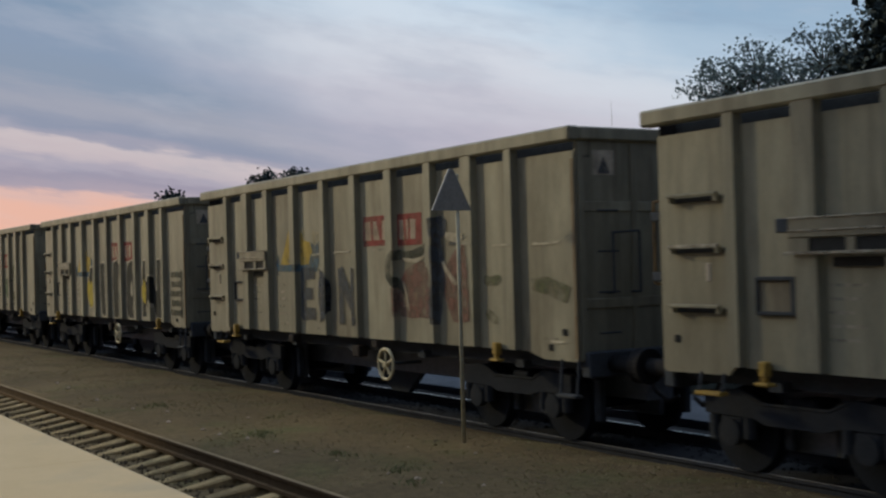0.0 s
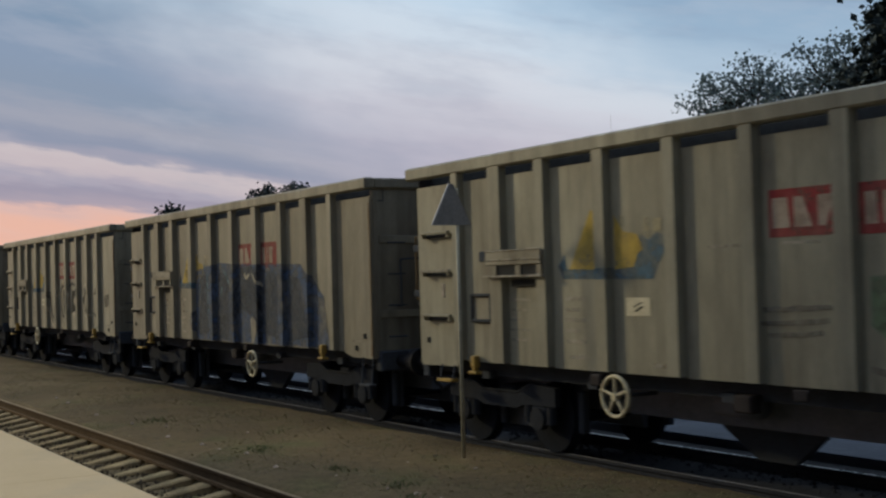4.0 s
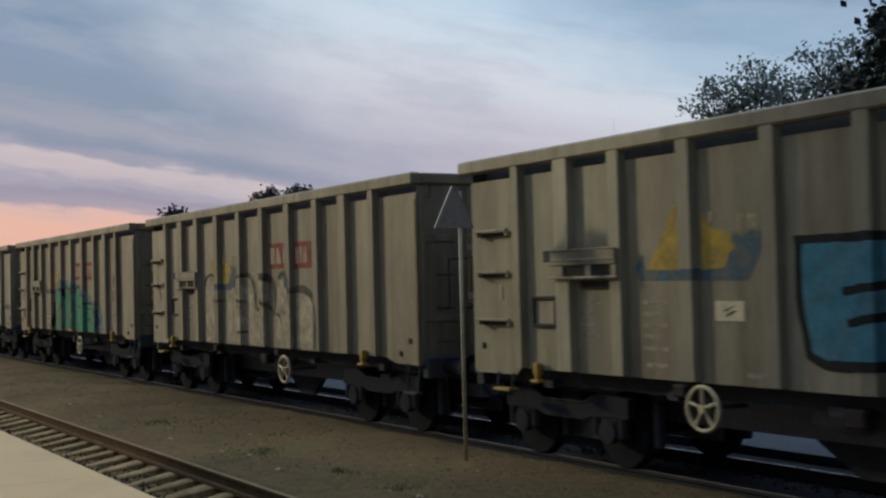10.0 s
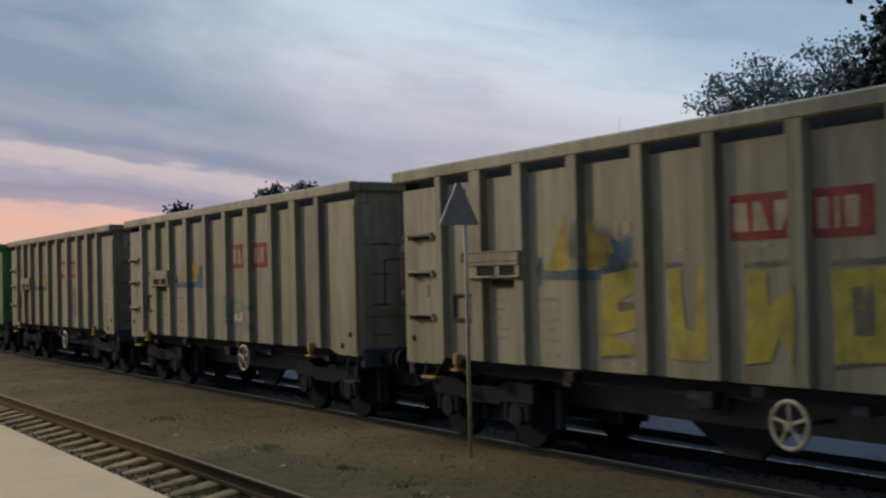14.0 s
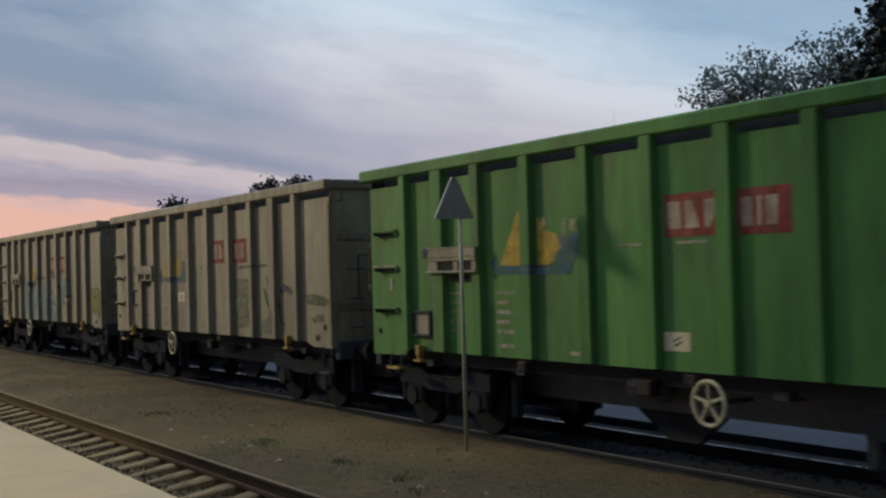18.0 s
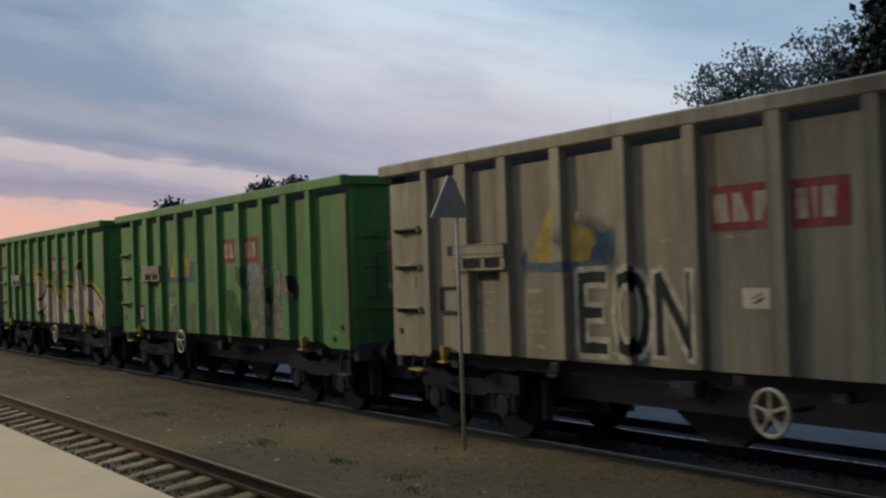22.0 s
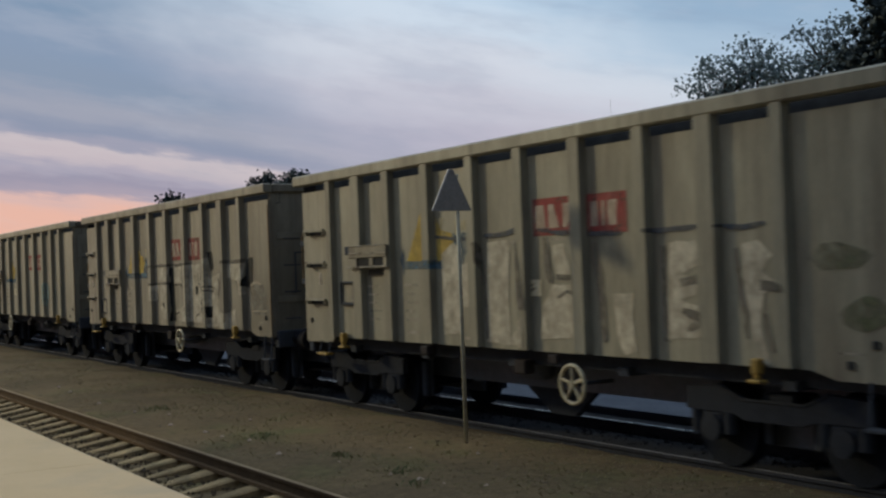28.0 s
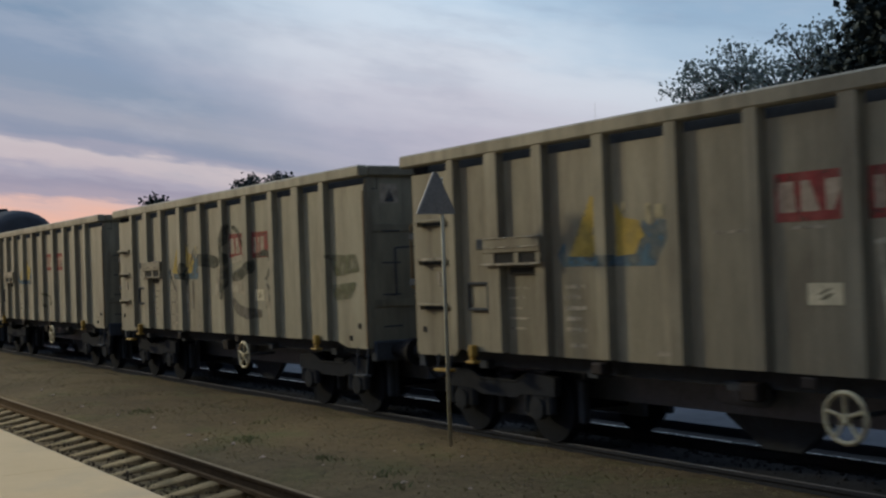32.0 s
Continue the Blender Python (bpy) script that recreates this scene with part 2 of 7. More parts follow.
BARK = material("dark_bark", (0.045, 0.038, 0.030), None, 5, 0.9, bump=0.5)
LEAF = material("dusk_leaves", (0.078, 0.112, 0.124), (0.058, 0.086, 0.096), 2, 0.6, bump=0)
translucent(LEAF, (0.12, 0.165, 0.175), 0.40)
LEAF_DARK = material("dark_leaves", (0.046, 0.062, 0.062), (0.034, 0.048, 0.048), 2, 0.7, bump=0, spec=0.1)
# leaf colour raised to lighten the shaded gaps below the wagons
HEDGE = material("hedge_leaves", (0.125, 0.148, 0.150), (0.10, 0.12, 0.122), 2, 0.8, bump=0, spec=0.05)
GREASE = material("greasy_black_steel", (0.022, 0.022, 0.024), None, 5, 0.8, spec=0.05)
GRASS = material("green_tuft", (0.15, 0.165, 0.066), (0.135, 0.14, 0.062), 4, 0.8, bump=0)
STUBBLE = material("olive_stubble", (0.215, 0.185, 0.088), (0.17, 0.148, 0.070), 4, 0.9, bump=0, spec=0.05)
STRAW = material("dry_straw", (0.26, 0.215, 0.12), (0.20, 0.165, 0.095), 4, 0.9, bump=0)
GROUND = material("trodden_brown_ground", (0.137, 0.097, 0.048), (0.084, 0.061, 0.034), 0.45, 0.95, bump=0.8, grain=18, stain=(0.087, 0.087, 0.033), spec=0.05, mottle=0.6)
OLD_YELLOW = material("worn_yellow_paint", (0.11, 0.065, 0.02), (0.07, 0.045, 0.02), 9, 0.7, stain=(0.04, 0.03, 0.02))
ASPHALT = material("bluish_asphalt", (0.058, 0.071, 0.094), (0.048, 0.059, 0.078), 1.5, 0.85, bump=0.3, grain=90)
WALL = material("plain_brown_render", (0.20, 0.18, 0.16), (0.17, 0.15, 0.13), 0.8, 0.9)
# inner parts are coloured lighter to lift the deep shade under the wagons
INNER = material("shade_lift_inner_steel", (0.22, 0.24, 0.275), (0.175, 0.19, 0.22), 5, 0.9, spec=0.05)
RUSTY = material("rust_streaked_edge", (0.20, 0.165, 0.11), (0.15, 0.10, 0.055), 5, 0.9, stain=(0.14, 0.07, 0.03), stretch=(1, 1, 0.4))
RUST_AND_DARK_END = material("rusty_fitting_and_dark_end", (0.045, 0.038, 0.034), (0.034, 0.030, 0.028), 6, 0.9, spec=0.05)
DUSTY = material("dusty_axle_steel", (0.034, 0.037, 0.042), (0.029, 0.032, 0.036), 8, 0.95, stain=(0.046, 0.045, 0.044), spec=0.02)
# dark colour that holds the train's shade on bed, sleepers and rails
BED = material("shaded_track_bed", (0.042, 0.044, 0.049), (0.033, 0.035, 0.039), 4, 0.95, bump=0.5, spec=0.02)
RAIL_DARK = material("dark_rail_head", (0.20, 0.195, 0.185), (0.14, 0.135, 0.128), 3, 0.5, bump=0.03, spec=0.2)
SOOT_AND_SHADE = material("soot_and_shade", (0.065, 0.070, 0.074), (0.045, 0.048, 0.052), 3, 0.9, spec=0.05)
DARK_AND_SHADE = material("dark_and_recess_shade", (0.040, 0.040, 0.038), None, 5, 0.9, spec=0.05)


def spray(name, colour, worn=0.35, under=(0.28, 0.245, 0.185), fade=0.7):
    """Old spray paint, rubbed through to the grey below."""
    return material(name, colour, tuple(c * (1 - worn) + u * worn for c, u in zip(colour, under)), 2.6, 0.75, bump=0.05, spec=0.08, fade=fade, stain=tuple(c * 0.55 + u * 0.3 for c, u in zip(colour, under)))


P_BLACK = spray("black_spray", (0.018, 0.021, 0.020), 0.06, (0.08, 0.075, 0.065), fade=0.12)
P_DARK = spray("blackish_green_spray", (0.045, 0.052, 0.040), 0.15)
P_MOSS = spray("grey_green_spray", (0.15, 0.175, 0.115), 0.25, (0.08, 0.19, 0.06))
P_FOREST = spray("dark_green_spray", (0.035, 0.10, 0.035), 0.25, (0.042, 0.19, 0.038))
P_DUN = spray("greyish_beige_spray", (0.23, 0.215, 0.165), 0.25)
P_NAVY = spray("blue_black_spray", (0.050, 0.062, 0.078), 0.2, fade=0.5)
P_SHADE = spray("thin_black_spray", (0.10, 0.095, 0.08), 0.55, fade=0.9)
P_WHITE = spray("white_spray", (0.52, 0.475, 0.355), 0.3, fade=0.5)
P_PALE = spray("pale_grey_spray", (0.44, 0.39, 0.285), 0.3, fade=0.5)
P_MIST = spray("thin_green_haze", (0.165, 0.185, 0.13), 0.5, fade=0.9)
P_YELLOW = spray("yellow_spray", (0.50, 0.38, 0.03), 0.3, fade=0.3)
P_TEAL = spray("teal_spray", (0.055, 0.20, 0.265), 0.12, fade=0.3)
P_MINT = spray("mint_green_spray", (0.05, 0.26, 0.16), 0.2, fade=0.3)
P_BLUE = spray("blue_spray", (0.055, 0.095, 0.165), 0.35, fade=0.75)
P_HALO = spray("light_blue_spray", (0.13, 0.24, 0.27), 0.4)
P_FROST = spray("pale_teal_spray", (0.205, 0.270, 0.240), 0.3, fade=0.4)
P_RED = spray("dark_red_spray", (0.17, 0.075, 0.06), 0.45, fade=0.8)
P_PURPLE = spray("purple_spray", (0.075, 0.045, 0.085), 0.2)
P_BEIGE = spray("pinkish_beige_spray", (0.50, 0.42, 0.325), 0.2, fade=0.25)
P_PINK = spray("pink_spray", (0.50, 0.20, 0.18), 0.2, fade=0.3)
P_ORANGE = spray("rust_orange_spray", (0.27, 0.135, 0.07), 0.5, fade=0.9)
P_OLIVE = spray("olive_spray", (0.09, 0.105, 0.05), 0.5, fade=0.9)
P_STEEL = spray("grey_spray", (0.24, 0.245, 0.25), 0.3)
P_MUSTARD = spray("mustard_spray", (0.26, 0.235, 0.055), 0.5, (0.12, 0.115, 0.06), fade=0.7)
P_LEMON = spray("yellow_green_spray", (0.40, 0.345, 0.055), 0.3, fade=0.4)
M_RED = spray("red_plate_paint", (0.25, 0.034, 0.034), 0.3, fade=0.4)
M_LETTER = spray("white_marking_paint", (0.47, 0.41, 0.32), 0.3, fade=0.45)
M_WORD = spray("faded_plate_letters", (0.42, 0.34, 0.25), 0.3, fade=0.45)
M_SAIL = spray("sail_yellow_paint", (0.45, 0.315, 0.050), 0.3, fade=0.5)
M_CARD = spray("cream_placard_paint", (0.60, 0.54, 0.37), 0.15, fade=0.2)
M_FADED = spray("faded_yellow_marking", (0.42, 0.37, 0.22), 0.4)
M_WAVE = spray("wave_blue_paint", (0.052, 0.122, 0.172), 0.3)
M_FINE = spray("faint_white_marking", (0.38, 0.345, 0.27), 0.4)

# ---- helpers for meshes ----


def part(name, bm, mat, parent=None, label="", smooth=False):
    me = bpy.data.meshes.new(name)
    bm.to_mesh(me)
    bm.free()
    me.materials.append(mat)
    if smooth:
        me.polygons.foreach_set("use_smooth", [True] * len(me.polygons))
    ob = new(name, me)
    ob.parent = parent
    if label:
        tagged(ob, label)
    return ob


def thing(name, label, category, group="", kind="", at=(0, 0, 0)):
    ob = new(name)
    ob.location = at
    ob.empty_display_size = 0.3
    return tagged(ob, label, category, group, kind)


def box(bm, x0, x1, y0, y1, z0, z1, bevel=0.0):
    vs = [bm.verts.new(p) for p in ((x0, y0, z0), (x1, y0, z0), (x1, y1, z0), (x0, y1, z0), (x0, y0, z1), (x1, y0, z1), (x1, y1, z1), (x0, y1, z1))]
    fs = [bm.faces.new([vs[i] for i in f]) for f in ((3, 2, 1, 0), (4, 5, 6, 7), (0, 1, 5, 4), (1, 2, 6, 5), (2, 3, 7, 6), (3, 0, 4, 7))]
    if bevel:
        edges = list({e for f in fs for e in f.edges})
        bmesh.ops.bevel(bm, geom=edges, offset=bevel, segments=1, affect="EDGES")
    return bm


def prism(bm, outline, y0, y1):
    """A plate with an outline in x and z, between two depths."""
    a = [bm.verts.new((x, y0, z)) for x, z in outline]
    b = [bm.verts.new((x, y1, z)) for x, z in outline]
    n = len(outline)
    bm.faces.new(a)
    bm.faces.new(b[::-1])
    for i in range(n):
        bm.faces.new((a[i], b[i], b[(i + 1) % n], a[(i + 1) % n]))
    bmesh.ops.recalc_face_normals(bm, faces=bm.faces)
    return bm


def prism_x(bm, outline, x0, x1):
    """A flat outline in y and z, drawn out along the track."""
    a = [bm.verts.new((x0, y, z)) for y, z in outline]
    b = [bm.verts.new((x1, y, z)) for y, z in outline]
    bm.faces.new(a)
    bm.faces.new(b[::-1])
    for i in range(len(a)):
        bm.faces.new((a[i - 1], a[i], b[i], b[i - 1]))
    bmesh.ops.recalc_face_normals(bm, faces=bm.faces)
    return bm


def tube(bm, p, q, r0, r1=None, n=8):
    r1 = r0 if r1 is None else r1
    p, q = Vector(p), Vector(q)
    m = (q - p).to_track_quat("Z", "Y").to_matrix()
    rings = []
    for c, r in ((p, r0), (q, r1)):
        rings.append([bm.verts.new(c + m @ Vector((r * math.cos(2 * math.pi * i / n), r * math.sin(2 * math.pi * i / n), 0))) for i in range(n)])
    for i in range(n):
        bm.faces.new((rings[0][i], rings[0][(i + 1) % n], rings[1][(i + 1) % n], rings[1][i]))
    bm.faces.new(rings[0][::-1])
    bm.faces.new(rings[1])
    return bm


def ring(bm, c, radius, r, n=28, k=8):
    """A round bar bent to a circle that stands in the x-z plane."""
    grid = []
    for i in range(n):
        a = 2 * math.pi * i / n
        row = []
        for j in range(k):
            b = 2 * math.pi * j / k
            d = radius + r * math.cos(b)
            row.append(bm.verts.new((c[0] + d * math.cos(a), c[1] + r * math.sin(b), c[2] + d * math.sin(a))))
        grid.append(row)
    for i in range(n):
        for j in range(k):
            bm.faces.new((grid[i][j], grid[(i + 1) % n][j], grid[(i + 1) % n][(j + 1) % k], grid[i][(j + 1) % k]))
    return bm


def lathe(bm, profile, n=24):
    """Turns (radius, y) pairs round the y axis."""
    rows = [[bm.verts.new((r * math.cos(2 * math.pi * i / n), y, r * math.sin(2 * math.pi * i / n))) for i in range(n)] for r, y in profile]
    for a, b in zip(rows, rows[1:]):
        for i in range(n):
            bm.faces.new((a[i], a[(i + 1) % n], b[(i + 1) % n], b[i]))
    bm.faces.new(rows[0][::-1])
    bm.faces.new(rows[-1])
    bmesh.ops.recalc_face_normals(bm, faces=bm.faces)
    return bm


# ---- the train: its way along the track ----
LENGTH = 14.04          # over the buffers
TRACK_Y = 10.5          # middle of the train's track
LAST = 25               # wagons are counted from the one that is nearest at the start
# the play of the couplings: each wagon stands a hand's width ahead of or behind its even place
SLACK = {2: -0.02, 8: 0.06, 9: 0.06, 10: -0.06, 11: -0.07, 12: -0.11, 13: -0.08, 16: 0.03, 17: -0.04, 22: 0.01, 23: -0.13, 24: -0.10}


def gone(t):
    """Where the leading rim of wagon 0 stands at t seconds: the train gathers speed."""
    return 0.00014551761 * t ** 3 + 0.03663968 * t ** 2 + 9.0553454 * t - 11.80


# ---- open box wagon ----
SIDE = -1.434           # face of ribs and rim
PANEL = -1.335          # face of the sheets between the ribs
RIBS = [(-11.46, -11.31), (-10.53, -10.26), (-9.47, -9.28), (-8.29, -8.10), (-7.06, -6.88), (-5.90, -5.72), (-4.72, -4.51), (-3.52, -3.34), (-2.51, -2.26), (-1.43, -1.28)]
LEFT, RIGHT = -12.56, -0.06
FRONT_AXLES, REAR_AXLES = (-1.0, -2.8), (-10.05, -11.85)
SILL, TOP = 1.19, 4.0


def bays():
    edges = [LEFT] + [e for rib in RIBS for e in rib] + [RIGHT]
    return list(zip(edges[0::2], edges[1::2]))


def clip_x(poly, lo, hi):
    """Cuts a flat outline to the strip lo <= x <= hi."""
    for bound, keep in ((lo, 1), (hi, -1)):
        res = []
        for i, (x1, z1) in enumerate(poly):
            x0, z0 = poly[i - 1]
            in0, in1 = (x0 - bound) * keep >= 0, (x1 - bound) * keep >= 0
            if in0 != in1:
                f = (bound - x0) / (x1 - x0)
                res.append((bound, z0 + f * (z1 - z0)))
            if in1:
                res.append((x1, z1))
        poly = res
        if len(poly) < 3:
            return []
    return poly


FLANK = 0.025           # the ribs' slanting sides


def strips(with_ribs):
    """The side of the wagon as strips (x from, x to, depth from, depth to)."""
    res, x = [], LEFT
    for a, b in RIBS:
        res.append((x, a - FLANK, PANEL, PANEL))
        if with_ribs:
            res += [(a - FLANK, a, PANEL, SIDE), (a, b, SIDE, SIDE), (b, b + FLANK, SIDE, PANEL)]
        x = b + FLANK
    return res + [(x, RIGHT, PANEL, PANEL)]


def ragged(poly):
    """The uneven edge of sprayed paint."""
    res = []
    for i, (x1, z1) in enumerate(poly):
        x0, z0 = poly[i - 1]
        n = max(1, int(math.hypot(x1 - x0, z1 - z0) / 0.13))
        for k in range(1, n + 1):
            x, z = x0 + (x1 - x0) * k / n, z0 + (z1 - z0) * k / n
            res.append((x + 0.020 * noise.noise((x * 6, z * 6, 2.0)), z + 0.020 * noise.noise((x * 6, z * 6, 9.0))))
    return res


def paint(parent, name, polys, mat, layer=1, ribs=True, label=""):
    """Paint on the wagon's side: on the sheets, and over the ribs that it runs across."""
    bm = bmesh.new()
    sprayed = name in ("graffiti", "painted_letter", "letter_outline")
    for poly in polys:
        if sprayed:
            poly = ragged(poly)
        poly = [(x, min(max(z, SILL + 0.02), 3.68)) for x, z in poly]
        tris = [[poly[i] for i in tri] for tri in tessellate_polygon([[Vector((x, z, 0)) for x, z in poly]])]
        for tri, (a, b, d0, d1) in ((q, strip) for strip in strips(ribs) for q in tris):
            cut = clip_x(tri, a, b)
            if len(cut) >= 3:
                area = sum(cut[i - 1][0] * cut[i][1] - cut[i][0] * cut[i - 1][1] for i in range(len(cut)))
                if abs(area) < 1e-5:
                    continue
                if area < 0:
                    cut = cut[::-1]
                bm.faces.new([bm.verts.new((x, d0 + (d1 - d0) * (x - a) / (b - a) - 0.003 - 0.0022 * layer, z)) for x, z in cut])
    bmesh.ops.remove_doubles(bm, verts=bm.verts, dist=0.0004)
    return part(name, bm, mat, parent, label)


def bounds(poly):
    xs, zs = [q[0] for q in poly], [q[1] for q in poly]
    return min(xs) - 0.02, max(xs) + 0.02, min(zs) - 0.02, max(zs) + 0.02


def graffiti(parent, polys, mat, layer, label):
    """Sprayed paint: shapes that touch make one part, separate shapes are separate parts."""
    groups = []
    for poly in polys:
        a = bounds(poly)
        near = [g for g in groups if any(a[0] < b[1] and b[0] < a[1] and a[2] < b[3] and b[2] < a[3] for b in map(bounds, g))]
        joined = [poly] + [q for g in near for q in g]
        groups = [g for g in groups if g not in near] + [joined]
    for g in groups:
        paint(parent, "graffiti", g, mat, layer, True, label)


def bar(x0, x1, z0, z1):
    return [(x0, z0), (x1, z0), (x1, z1), (x0, z1)]


def handwheel(parent, x, z):
    bm = ring(bmesh.new(), (0, 0, 0), 0.235, 0.024)
    wheel = part("handwheel", bm, CREAM, parent, "cream-painted brake handwheel", True)
    wheel.location = (x, SIDE - 0.03, z)
    for i in range(5):
        a = 2 * math.pi * i / 5 + 0.35
        part("spoke", tube(bmesh.new(), (0.03 * math.cos(a), 0, 0.03 * math.sin(a)), (0.23 * math.cos(a), 0, 0.23 * math.sin(a)), 0.019), CREAM, wheel)
    part("hub", tube(bmesh.new(), (0, -0.035, 0), (0, 0.04, 0), 0.045, n=12), CREAM, wheel)
    part("brake_shaft", tube(bmesh.new(), (x, SIDE + 0.02, z), (x, SIDE + 0.6, z), 0.025), UNDER, parent)
    return wheel


def jack_bracket(parent, x, mat):
    """A yellow foot under the side sill, on which a jack is set."""
    bm = box(bmesh.new(), x - 0.052, x + 0.052, SIDE - 0.02, SIDE + 0.08, 1.12, 1.28, 0.015)
    b = part("jacking_bracket", bm, mat, parent, "yellow-painted jacking bracket")
    part("stem", box(bmesh.new(), x - 0.032, x + 0.032, SIDE - 0.01, SIDE + 0.06, 1.065, 1.125, 0.008), mat, b)
    part("foot", box(bmesh.new(), x - 0.095, x + 0.095, SIDE - 0.04, SIDE + 0.09, 1.03, 1.068, 0.012), mat, b)


def lathe_y(bm, x, y, z, profile, side):
    """A turned piece on a cross axis: pairs of radius and depth."""
    n = 16
    rows = [[bm.verts.new((x + max(r, 0.004) * math.cos(2 * math.pi * i / n), y + side * d, z + max(r, 0.004) * math.sin(2 * math.pi * i / n))) for i in range(n)] for r, d in profile]
    for a, b in zip(rows, rows[1:]):
        for i in range(n):
            bm.faces.new((a[i], a[(i + 1) % n], b[(i + 1) % n], b[i]))
    bmesh.ops.recalc_face_normals(bm, faces=bm.faces)
    return bm


def bogie(parent, axles):
    mid = sum(axles) / 2
    b = part("bogie", box(bmesh.new(), mid - 0.18, mid + 0.18, -0.93, 0.93, 0.62, 0.86, 0.03), BOGIE, parent, "grimy two-axle bogie")
    # tall plates added to fill the gaps between the wheels with lighter grey
    for y in (-0.5, 0.5):
        part("brake_beam", box(bmesh.new(), mid - 1.25, mid + 1.25, y - 0.05, y + 0.05, 0.24, 1.0, 0.02), INNER, b)
    for side in (-1, 1):
        y = side * 1.0
        # the frame stands high over the axles and dips between them
        outline = [(mid - 1.28, 0.64), (mid - 1.28, 0.88), (mid - 0.76, 0.92), (mid - 0.44, 0.78), (mid + 0.44, 0.78), (mid + 0.76, 0.92), (mid + 1.28, 0.88), (mid + 1.28, 0.64), (mid + 0.58, 0.63), (mid + 0.40, 0.57), (mid - 0.40, 0.57), (mid - 0.58, 0.63)]
        frame_part = part("side_frame", prism(bmesh.new(), outline, y - 0.05, y + 0.05), BOGIE, b)
        for p, q in (((mid - 0.76, 0.925), (mid - 0.44, 0.785)), ((mid - 0.44, 0.785), (mid + 0.44, 0.785)), ((mid + 0.44, 0.785), (mid + 0.76, 0.925))):
            part("flange", tube(bmesh.new(), (p[0], y + side * 0.04, p[1]), (q[0], y + side * 0.04, q[1]), 0.022, n=6), DUSTY, frame_part)
        for a in axles:
            part("axle_box", lathe_y(bmesh.new(), a, y + side * 0.02, 0.46, [(0.0, -0.06), (0.15, -0.06), (0.15, 0.055), (0.12, 0.06), (0.0, 0.065)], side), DUSTY, b, "dusty axle box")
            part("axle_guard", box(bmesh.new(), a - 0.17, a + 0.17, y - 0.045, y + 0.045, 0.36, 0.635, 0.03), BOGIE, b)
            for dx in (-0.25, 0.25):
                part("spring", tube(bmesh.new(), (a + dx, y, 0.40), (a + dx, y, 0.63), 0.075, n=10), DUSTY, b)
            for dx in (-0.56, 0.56):
                part("brake_shoe", box(bmesh.new(), a + dx - 0.06, a + dx + 0.06, side * 0.72 - 0.06, side * 0.72 + 0.06, 0.28, 0.84, 0.02), UNDER, b)
    for i, a in enumerate(axles):
        bm = lathe(bmesh.new(), [(0.08, -0.98), (0.08, -0.83), (0.36, -0.815), (0.46, -0.81), (0.46, -0.70), (0.49, -0.69), (0.49, -0.665), (0.38, -0.66), (0.10, -0.67), (0.085, 0.0), (0.10, 0.67), (0.38, 0.66), (0.49, 0.665), (0.49, 0.69), (0.46, 0.70), (0.46, 0.81), (0.36, 0.815), (0.08, 0.83), (0.08, 0.98)], 28)
        w = part("wheelset", bm, WHEEL, b, "worn steel wheelset")
        w.location = (a, 0, 0.46)
        ROLLING.append((w, a))
    return b


ROLLING = []


